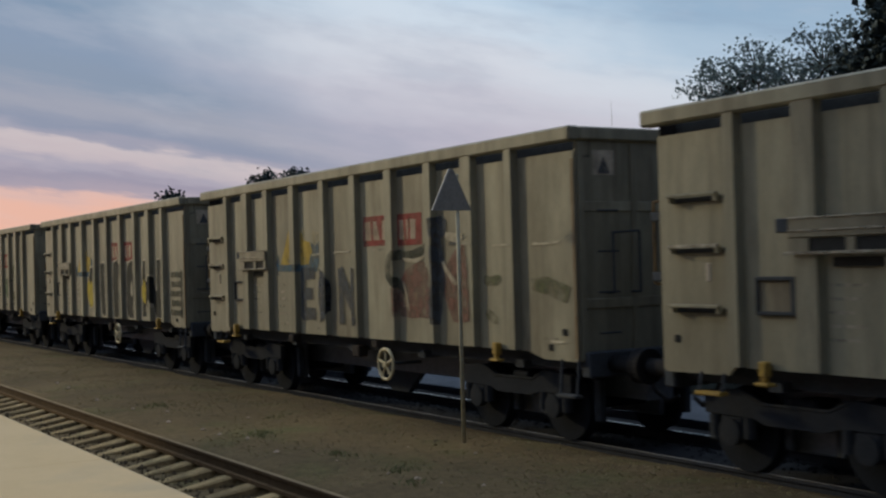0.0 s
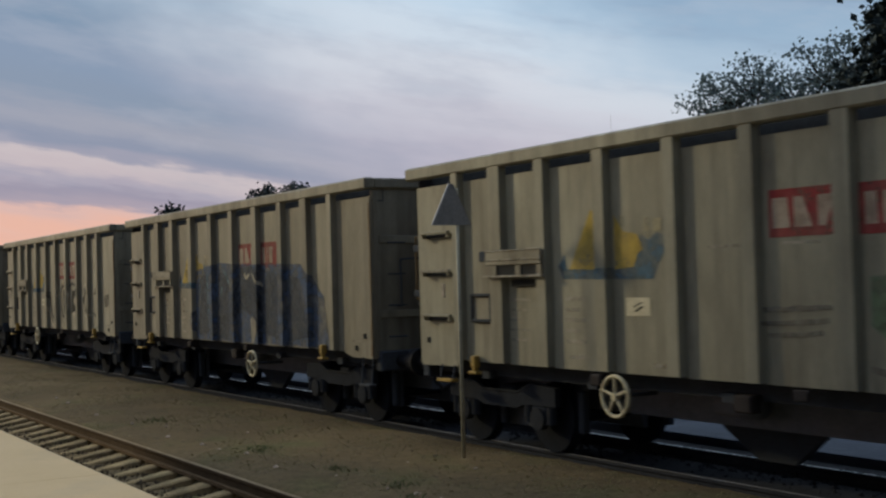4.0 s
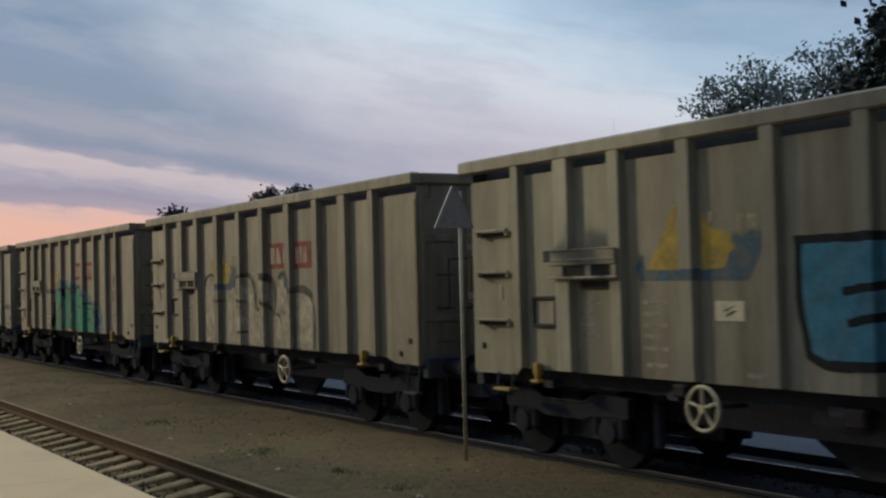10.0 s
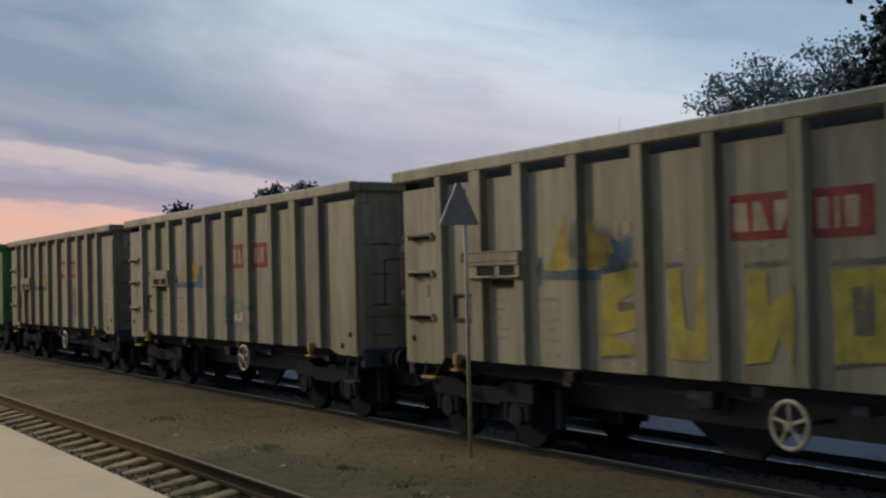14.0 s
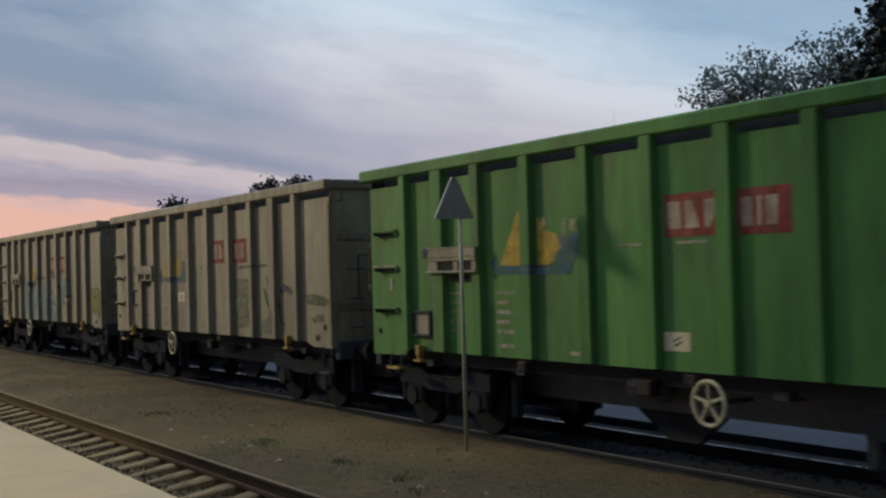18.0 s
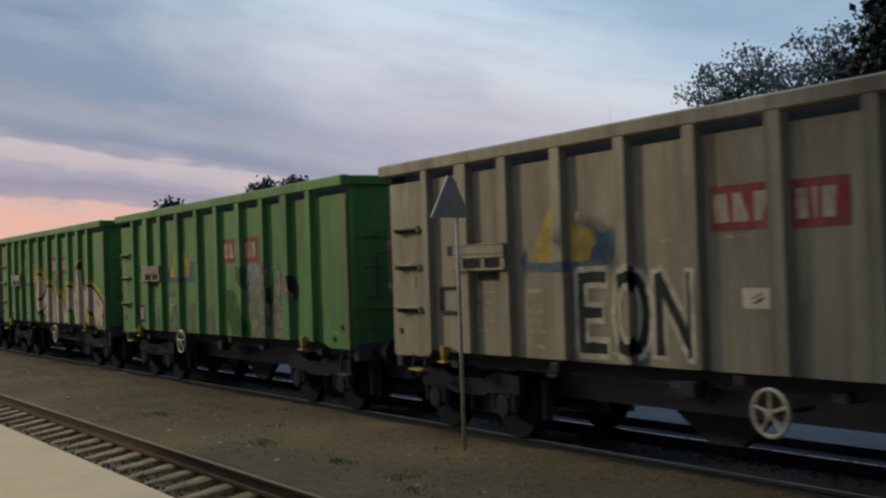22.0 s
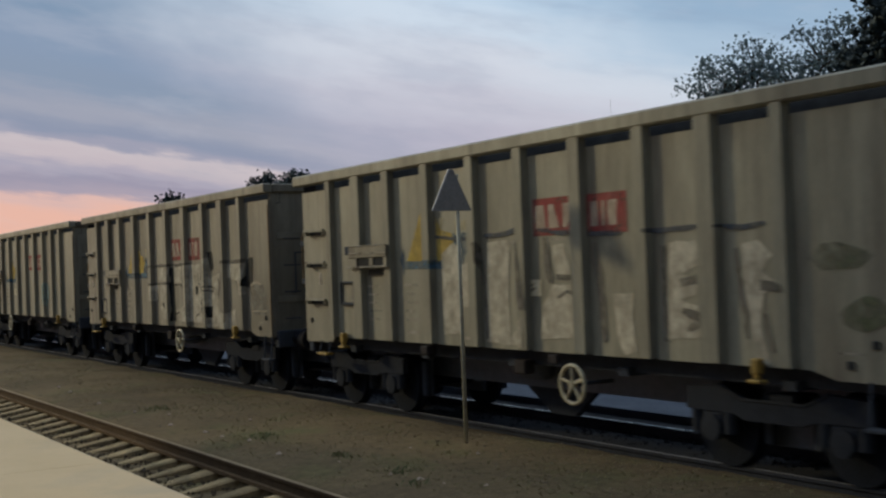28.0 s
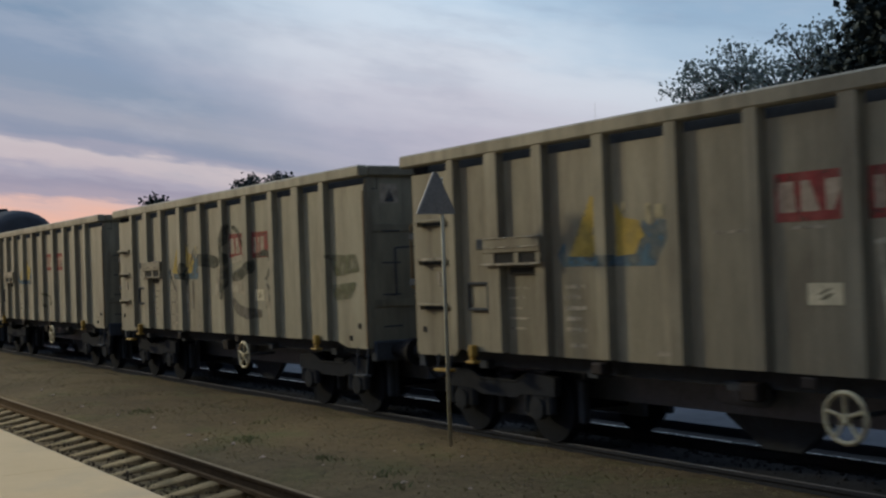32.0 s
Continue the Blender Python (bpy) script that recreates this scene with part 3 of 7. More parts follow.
def build_wagon(body, label, group="train of box wagons"):
    w = thing("gondola_wagon", label, "freight wagon", group)
    # side sheets, bay by bay
    for i, (a, b) in enumerate(bays()):
        low = SILL
        high = 3.70
        outline = [(a, low), (b, low), (b, high), (a, high)]
        if i == 0:
            outline = [(a + 0.04, 1.09), (b - 0.10, 1.10), (b, low), (b, high), (a, high), (a, 1.13)]
        if i == len(RIBS):
            outline = [(a, low), (b - 1.05, low), (b - 0.72, 1.105), (b - 0.05, 1.10), (b, 1.13), (b, high), (a, high)]
        part("panel", prism(bmesh.new(), outline, PANEL, PANEL + 0.03), body, w)
    for a, b in RIBS:
        c = 0.025
        bm = bmesh.new()
        prof = [(a - c, PANEL + 0.002), (a, SIDE), (b, SIDE), (b + c, PANEL + 0.002)]
        lo = [bm.verts.new((x, y, SILL + 0.015)) for x, y in prof]
        hi = [bm.verts.new((x, y, 3.84)) for x, y in prof]
        for i in range(4):
            bm.faces.new((lo[i], lo[(i + 1) % 4], hi[(i + 1) % 4], hi[i]))
        bm.faces.new(lo[::-1])
        bm.faces.new(hi)
        bmesh.ops.recalc_face_normals(bm, faces=bm.faces)
        part("rib", bm, body, w)
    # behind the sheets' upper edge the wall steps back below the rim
    # the recess under the rim is coloured dark for its shade
    part("upper_wall", box(bmesh.new(), LEFT, RIGHT, PANEL + 0.24, PANEL + 0.26, 3.62, 3.86), SOOT_AND_SHADE, w)
    part("upper_ledge", box(bmesh.new(), LEFT, RIGHT, PANEL + 0.031, PANEL + 0.239, 3.62, 3.64), SOOT_AND_SHADE, w)
    # rim along the top, with a folded lip
    bm = bmesh.new()
    box(bm, -12.74, 0.0, SIDE - 0.012, SIDE + 0.17, 3.815, TOP, 0.025)
    part("rim", bm, body, w)
    part("rim", box(bmesh.new(), -12.74, 0.0, 1.264, 1.446, 3.815, TOP, 0.025), body, w)
    for x in (-12.74, -0.16):
        part("end_rim", box(bmesh.new(), x + 0.004, x + 0.156, SIDE + 0.172, 1.262, 3.83, TOP - 0.006, 0.02), body, w)
    # far side, ends and floor
    bm = box(bmesh.new(), LEFT, RIGHT, 1.335, 1.365, SILL, 3.86)
    for a, b in RIBS:
        box(bm, a, b, 1.366, 1.434, SILL + 0.02, 3.81)
    part("far_side_wall", bm, body, w)
    for x, out in ((LEFT, -1), (RIGHT - 0.03, 1)):
        # the unseen trailing end is darkened to cut light bounced onto the next wagon
        e = part("end_wall", box(bmesh.new(), x, x + 0.03, PANEL + 0.031, 1.334, 1.10, 3.86), RUST_AND_DARK_END if out < 0 else body, w)
        fx = x - 0.04 if out < 0 else x + 0.031
        for y in (-1.29, -0.45, 0.40, 1.22):
            part("end_stanchion", box(bmesh.new(), fx + (0.014 if out < 0 else 0), fx + (0.038 if out < 0 else 0.024), y, y + 0.09, 1.12, 3.80, 0.006), body, e)
        for z in (1.75, 2.95):
            part("end_beam", box(bmesh.new(), fx + (0.024 if out < 0 else 0), fx + (0.039 if out < 0 else 0.015), -1.19, 1.215, z, z + 0.12, 0.005), body, e)
        # a bent handrail beside the near corner
        hx = fx - 0.12 if out < 0 else fx + 0.19
        bm = bmesh.new()
        for p, q in (((hx, -0.90, 1.94), (hx, -0.90, 2.68)), ((hx, -0.90, 2.68), (hx, -0.48, 2.70)), ((hx, -0.48, 2.70), (hx, -0.48, 1.94)), ((hx, -0.90, 1.94), (fx + 0.03, -0.90, 1.94)), ((hx, -0.48, 1.94), (fx + 0.03, -0.48, 1.94))):
            tube(bm, p, q, 0.016, n=6)
        part("handrail", bm, UNDER, e)
        for k in range(4):
            z = 1.45 + 0.5 * k
            part("end_rung", tube(bmesh.new(), (hx - 0.02 * out, -1.12, z), (hx - 0.02 * out, -0.80, z), 0.014, n=6), UNDER, e)
    # a worn handrail stands off the trailing corner
    bm = bmesh.new()
    hx, hy = LEFT - 0.13, SIDE + 0.13
    tube(bm, (hx, hy, 2.06), (hx, hy, 2.98), 0.017, n=6)
    tube(bm, (hx, hy, 2.98), (LEFT + 0.02, hy + 0.03, 2.99), 0.015, n=6)
    tube(bm, (hx, hy, 2.06), (LEFT + 0.02, hy + 0.03, 2.05), 0.015, n=6)
    rail_part = part("corner_handrail", bm, OLD_YELLOW, w, "rust-brown corner handrail")
    for z in (2.09, 2.76):
        part("clamp", box(bmesh.new(), hx - 0.035, LEFT - 0.002, hy - 0.03, hy + 0.03, z, z + 0.10, 0.01), UNDER, rail_part)
    part("corner_strip", box(bmesh.new(), RIGHT - 0.05, RIGHT + 0.004, PANEL - 0.013, PANEL - 0.001, 1.14, 3.60), RUSTY, w)
    part("floor", box(bmesh.new(), LEFT + 0.03, RIGHT - 0.03, PANEL + 0.031, 1.334, 1.24, 1.28), INNER, w)
    # underframe
    part("side_sill", box(bmesh.new(), LEFT + 0.05, RIGHT - 0.05, PANEL + 0.26, PANEL + 0.34, 0.98, 1.235), UNDER, w)
    part("side_sill", box(bmesh.new(), LEFT + 0.05, RIGHT - 0.05, 1.20, 1.29, 1.05, 1.235), UNDER, w)
    part("centre_sill", box(bmesh.new(), LEFT + 0.05, RIGHT - 0.05, -0.22, 0.22, 0.54, 1.235), INNER, w)
    for x in (-1.52, -4.1, -6.4, -8.7, -11.05):
        part("cross_bearer", box(bmesh.new(), x - 0.09, x + 0.09, -1.2, 1.19, 0.95, 1.05), UNDER, w)
    part("air_tank", tube(bmesh.new(), (-5.2, 0.55, 0.82), (-3.9, 0.55, 0.82), 0.20, n=14), INNER, w, "", True)
    part("brake_cylinder", tube(bmesh.new(), (-7.2, -0.5, 0.85), (-6.6, -0.5, 0.85), 0.16, n=14), INNER, w, "", True)
    part("brake_rigging", prism(bmesh.new(), [(-7.9, 0.95), (-5.95, 0.95), (-6.1, 0.50), (-6.55, 0.15), (-7.10, 0.15), (-7.65, 0.48)], -0.05, 0.05), UNDER, w)
    part("brake_valve", box(bmesh.new(), -6.25, -6.0, -1.28, -1.1, 0.86, 1.05, 0.02), RUST_AND_DARK_END, w)
    part("valve_box", box(bmesh.new(), -8.48, -8.28, SIDE + 0.02, SIDE + 0.2, 1.02, 1.16, 0.02), RUST_AND_DARK_END, w)
    part("label_clip", box(bmesh.new(), -5.30, -5.12, SIDE + 0.02, SIDE + 0.06, 1.06, 1.17, 0.008), RUST_AND_DARK_END, w)
    bm = bmesh.new()
    tube(bm, (-10.0, 0.0, 0.80), (-2.6, 0.0, 0.80), 0.022)
    part("brake_rod", bm, INNER, w)
    for x, out in ((LEFT - 0.02, -1), (RIGHT + 0.02, 1)):
        part("head_stock", box(bmesh.new(), x - 0.09, x + 0.09, -1.25, 1.25, 0.90, 1.22, 0.02), UNDER, w)
        for y in (-0.875, 0.875):
            tip = 0.618 if out > 0 else -13.418
            f = part("buffer", tube(bmesh.new(), (x + 0.08 * out, y, 1.06), (tip - 0.09 * out, y, 1.06), 0.105, n=14), GREASE, w, "", True)
            part("buffer_head", tube(bmesh.new(), (tip - 0.09 * out, y, 1.06), (tip, y, 1.06), 0.215, 0.20, n=20), GREASE, f)
        part("coupling", tube(bmesh.new(), (x + 0.08 * out, 0, 1.02), (x + 0.60 * out, 0, 0.86), 0.05), UNDER, w)
        hose = bmesh.new()
        pts = [(x + 0.08 * out, -0.35, 0.95), (x + 0.25 * out, -0.35, 0.70), (x + 0.45 * out, -0.33, 0.58), (x + 0.62 * out, -0.30, 0.66)]
        for p, q in zip(pts, pts[1:]):
            tube(hose, p, q, 0.028, n=6)
        part("brake_hose", hose, RUBBER, w)
        # shunter's step
        sx = -11.99 if out < 0 else -0.42
        low = 0.66 if out > 0 else 0.88
        s = part("step", box(bmesh.new(), sx, sx + 0.38, SIDE + 0.0, SIDE + 0.14, low, low + 0.04, 0.008), SOOT_AND_SHADE if out > 0 else YELLOW, w)
        for dx in (0.02, 0.36):
            part("step_hanger", tube(bmesh.new(), (sx + dx, SIDE + 0.10, 1.12), (sx + dx, SIDE + 0.06, low + 0.03), 0.016, n=6), UNDER, s)
    # fittings on the near side
    for z in (3.01, 2.46, 1.82):
        r = part("ladder_rung", box(bmesh.new(), -12.32, -11.56, SIDE - 0.03, SIDE + 0.03, z - 0.015, z + 0.02, 0.006), M_FINE if z == 2.46 else body, w)
        for x in (-12.31, -11.61):
            part("rung_lug", box(bmesh.new(), x, x + 0.04, SIDE - 0.01, PANEL - 0.001, z - 0.075, z - 0.016), body, r)
        # a dark strip behind each rung stands for its shade
        part("rung_back", box(bmesh.new(), -12.34, -11.54, PANEL - 0.03, PANEL - 0.002, z - 0.07, z - 0.02), DARK_AND_SHADE, r)
    part("grab_handle", box(bmesh.new(), -11.735, -11.665, SIDE - 0.03, SIDE + 0.0, 2.08, 2.28, 0.01), M_LETTER, w)
    bm = bmesh.new()
    for x0, x1, z0, z1 in ((-11.11, -11.08, 1.74, 2.13), (-10.65, -10.59, 1.74, 2.13), (-11.08, -10.65, 1.74, 1.78), (-11.08, -10.65, 2.09, 2.13)):
        box(bm, x0, x1, PANEL - 0.05, PANEL - 0.001, z0, z1, 0.008)
    # the holder's dark frame colour holds its shadow
    h = part("card_holder", bm, SOOT_AND_SHADE, w)
    if body is GREEN:
        h.location = (-0.12, 0, -0.34)
    part("card", box(bmesh.new(), -11.078, -10.652, PANEL - 0.012, PANEL - 0.002, 1.782, 2.088), GREY_DIM, h)
    lb = part("door_latch_board", box(bmesh.new(), -10.57, -9.31, SIDE - 0.045, SIDE - 0.006, 2.50, 2.70, 0.012), GREY_DIM, w, "flat steel latch board with slots")
    for x0, x1 in ((-10.57, -10.32), (-9.87, -9.77), (-9.40, -9.31)):
        part("slot_bar", box(bmesh.new(), x0, x1, SIDE - 0.040, SIDE - 0.006, 2.372, 2.498), GREY_DIM, lb)
    part("ledge", box(bmesh.new(), -10.62, -9.29, SIDE - 0.060, SIDE - 0.006, 2.340, 2.370, 0.006), M_FINE, lb)
    for z in (2.688, 2.565):
        part("lip", box(bmesh.new(), -10.57, -9.31, SIDE - 0.058, SIDE - 0.046, z, z + 0.016, 0.003), M_FINE, lb)
    part("latch", box(bmesh.new(), -10.74, -10.58, SIDE - 0.03, PANEL - 0.004, 2.56, 2.70, 0.01), UNDER, lb)
    # the slots are thin dark blocks in place of the shade inside
    part("slot", box(bmesh.new(), -10.318, -9.872, SIDE - 0.020, SIDE - 0.007, 2.374, 2.496), DARK_AND_SHADE, lb)
    part("slot", box(bmesh.new(), -9.768, -9.402, SIDE - 0.020, SIDE - 0.007, 2.374, 2.496), DARK_AND_SHADE, lb)
    part("slot", box(bmesh.new(), -10.12, -9.48, PANEL - 0.03, PANEL - 0.002, 2.22, 2.31), DARK_AND_SHADE, lb)
    for x in (-0.32, -0.62):
        part("bolt_plate", box(bmesh.new(), x - 0.04, x + 0.04, PANEL - 0.018, PANEL - 0.001, 1.42 if x > -0.5 else 1.22, 1.50 if x > -0.5 else 1.30, 0.004), DARK_AND_SHADE, w)
    part("bolt_plate", box(bmesh.new(), -12.36, -12.29, PANEL - 0.018, PANEL - 0.001, 1.42, 1.50, 0.004), DARK_AND_SHADE, w)
    jack_bracket(w, -1.75, YELLOW)
    jack_bracket(w, -10.99, YELLOW)
    bogie(w, FRONT_AXLES)
    bogie(w, REAR_AXLES)
    # owner's plates: red fields with white blocks, a sail above a wave, small writing
    for a, b, c, d, xs in ((-5.60, -4.735, 2.665, 3.14, (-5.555, -5.27, -4.97)), (-4.495, -3.75, 2.65, 3.13, (-4.42, -4.21, -4.09))):
        plate = paint(w, "red_plate", [bar(a, b, c, d)], M_RED, 1, False, "red owner's plate")
        for n, x in enumerate(xs):
            lo = c + 0.09
            low, high = ((0.23, 0.20), (0.23, 0.11), (0.09, 0.22))[n] if a < -5 else ((0.15, 0.13), (0.06, 0.06), (0.15, 0.17))[n]
            shape = [(x, lo), (x + low, lo), (x + high, lo + 0.30), (x, lo + 0.30)]
            paint(plate, "white_block", [shape], M_WORD, 2, False)
    paint(w, "yellow_sail", [[(-8.89, 2.42), (-8.21, 2.40), (-8.21, 3.05), (-8.45, 3.13)], [(-8.02, 2.40), (-7.69, 2.42), (-7.60, 2.58), (-7.52, 2.62), (-7.62, 2.80), (-7.86, 2.84), (-8.02, 3.04)]], M_SAIL, 2, False)
    for shape in (bar(-7.50, -7.40, 2.76, 2.98), bar(-7.34, -7.20, 2.82, 2.96), bar(-7.92, -7.84, 2.90, 3.02)):
        paint(w, "yellow_mark", [shape], M_FADED, 3, False)
    paint(w, "blue_wave", [[(-9.02, 2.30), (-7.36, 2.28), (-7.05, 2.76), (-7.30, 2.80), (-7.42, 2.72), (-7.55, 2.80), (-7.66, 2.42), (-8.95, 2.42), (-8.98, 2.60), (-9.12, 2.45)]], M_WAVE, 1, True)
    rows = []
    for k in range(5):
        z = 2.03 - 0.13 * k
        rows += [bar(-9.0, -8.60 - 0.1 * (k % 2), z, z + 0.05), bar(-10.2, -9.75 - 0.08 * (k % 3), z, z + 0.03)]
    rows += [bar(-8.95, -8.62, 1.32, 1.37), bar(-7.4, -7.1, 1.28, 1.33), bar(-6.46, -5.90, 2.59, 2.62), bar(-5.42, -4.95, 2.59, 2.62), bar(-0.75, -0.45, 1.36, 1.38)]
    tagged(paint(w, "small_writing", rows, M_FINE, 1, True), kind="stuff")
    return w

# ---- painted letters: strokes in a unit box ----
STROKES = {
    "E": [[(1, 1), (0, 1), (0, 0), (1, 0)], [(0, 0.5), (0.8, 0.5)]],
    "N": [[(0, 0), (0, 1), (1, 0), (1, 1)]],
    "O": [[(0.5 + 0.5 * math.sin(2 * math.pi * i / 16), 0.5 + 0.5 * math.cos(2 * math.pi * i / 16)) for i in range(17)]],
}


def stroke_polys(points, width):
    """A thick brush line as one four-sided piece for each stretch, with blunt overlaps."""
    polys = []
    for (x0, z0), (x1, z1) in zip(points, points[1:]):
        d = math.hypot(x1 - x0, z1 - z0)
        if d < 1e-6:
            continue
        ux, uz = (x1 - x0) / d, (z1 - z0) / d
        h = width / 2
        e = h * 0.7
        polys.append([(x0 - ux * e + uz * h, z0 - uz * e - ux * h), (x1 + ux * e + uz * h, z1 + uz * e - ux * h), (x1 + ux * e - uz * h, z1 + uz * e + ux * h), (x0 - ux * e - uz * h, z0 - uz * e + ux * h)])
    return polys


def sweep(points, width):
    """A brush line that runs smoothly through its points and thins out at both ends."""
    if len(points) < 3:
        return stroke_polys(points, width)
    fine = []
    for i in range(len(points) - 1):
        p0, p1, p2, p3 = (points[max(0, min(len(points) - 1, i + d))] for d in (-1, 0, 1, 2))
        for u in (0.0, 0.25, 0.5, 0.75):
            fine.append(tuple(0.5 * (2 * b + (c - a) * u + (2 * a - 5 * b + 4 * c - d) * u * u + (3 * b - a - 3 * c + d) * u ** 3) for a, b, c, d in zip(p0, p1, p2, p3)))
    fine.append(points[-1])
    n, edges = len(fine) - 1, []
    for i, (x, z) in enumerate(fine):
        (ax, az), (bx, bz) = fine[max(0, i - 1)], fine[min(n, i + 1)]
        d = max(1e-6, math.hypot(bx - ax, bz - az))
        h = 0.5 * width * min(1.0, 0.55 + 2.2 * min(i, n - i) / n)
        ux, uz = (bx - ax) / d * h, (bz - az) / d * h
        edges.append(((x + uz, z - ux), (x - uz, z + ux)))
    return [[a[0], b[0], b[1], a[1]] for a, b in zip(edges, edges[1:])]


def lettering(text, boxes, width):
    """The strokes of a word, one box (x0, x1, z0, z1) for each letter."""
    polys = []
    for ch, (x0, x1, z0, z1) in zip(text, boxes):
        h = width / 2
        for line in STROKES[ch]:
            polys += stroke_polys([(x0 + h + px * (x1 - x0 - width), z0 + h + pz * (z1 - z0 - width)) for px, pz in line], width)
    return polys


def blob(x, z, rx, rz, n=14, wob=0.12, seed=1):
    rng = random.Random(seed)
    return [(x + rx * math.cos(2 * math.pi * i / n) * (1 + rng.uniform(-wob, wob)), z + rz * math.sin(2 * math.pi * i / n) * (1 + rng.uniform(-wob, wob))) for i in range(n)]


def scribble(x0, x1, z0, z1, n, width, seed):
    rng = random.Random(seed)
    pts = [(rng.uniform(x0, x1), rng.uniform(z0, z1)) for _ in range(n)]
    return stroke_polys(pts, width)


def word(w, text, boxes, fill, edge, width, rim, label):
    """Each letter is a part of its own, with its outline under it."""
    for ch, (a, b, c, d) in zip(text, boxes):
        letter = paint(w, "painted_letter", lettering(ch, [(a, b, c, d)], width), fill, 4, True, label)
        if edge:
            paint(letter, "letter_outline", lettering(ch, [(a - rim, b + rim, c - rim, d + rim)], width + 2 * rim), edge, 3, True)


def placard(w, x, z):
    paint(w, "placard", [bar(x, x + 0.42, z, z + 0.21)], M_CARD, 2, False, "cream-white placard")
    paint(w, "placard_mark", [[(x + 0.14, z + 0.05), (x + 0.20, z + 0.05), (x + 0.32, z + 0.11), (x + 0.26, z + 0.11)], [(x + 0.12, z + 0.10), (x + 0.16, z + 0.10), (x + 0.30, z + 0.16), (x + 0.26, z + 0.16)]], P_BLACK, 3, False)


def grow(poly, d):
    """The outline moved outwards by d."""
    area = sum(poly[i - 1][0] * poly[i][1] - poly[i][0] * poly[i - 1][1] for i in range(len(poly)))
    turn = 1 if area > 0 else -1
    res = []
    for i, (x, z) in enumerate(poly):
        (ax, az), (bx, bz) = poly[i - 1], poly[(i + 1) % len(poly)]
        ux, uz = Vector((x - ax, z - az)).normalized()
        vx, vz = Vector((bx - x, bz - z)).normalized()
        nx, nz = (uz + vz) * turn, -(ux + vx) * turn
        f = d / max(0.45, math.hypot(nx, nz) / 2) / max(1e-6, math.hypot(nx, nz))
        res.append((x + nx * f, z + nz * f))
    return res


def letter(w, poly, fill, edge, rim, layer, label):
    """One solid painted letter, with its outline under it."""
    ob = paint(w, "painted_letter", [poly], fill, layer, True, label)
    if edge:
        paint(ob, "letter_outline", [grow(poly, rim)], edge, layer - 1, True)
    return ob


def end_plate(w):
    """A faded white square with a dark triangle, high on the end wall."""
    bm = bmesh.new()
    bm.faces.new([bm.verts.new((RIGHT + 0.006, y, z)) for y, z in ((-1.04, 3.40), (-0.70, 3.40), (-0.70, 3.71), (-1.04, 3.71))])
    plate = part("end_marking", bm, M_LETTER, w, "faded white square with a dark triangle")
    bm = bmesh.new()
    bm.faces.new([bm.verts.new((RIGHT + 0.010, y, z)) for y, z in ((-0.97, 3.42), (-0.77, 3.42), (-0.87, 3.64))])
    part("triangle_mark", bm, P_NAVY, plate)


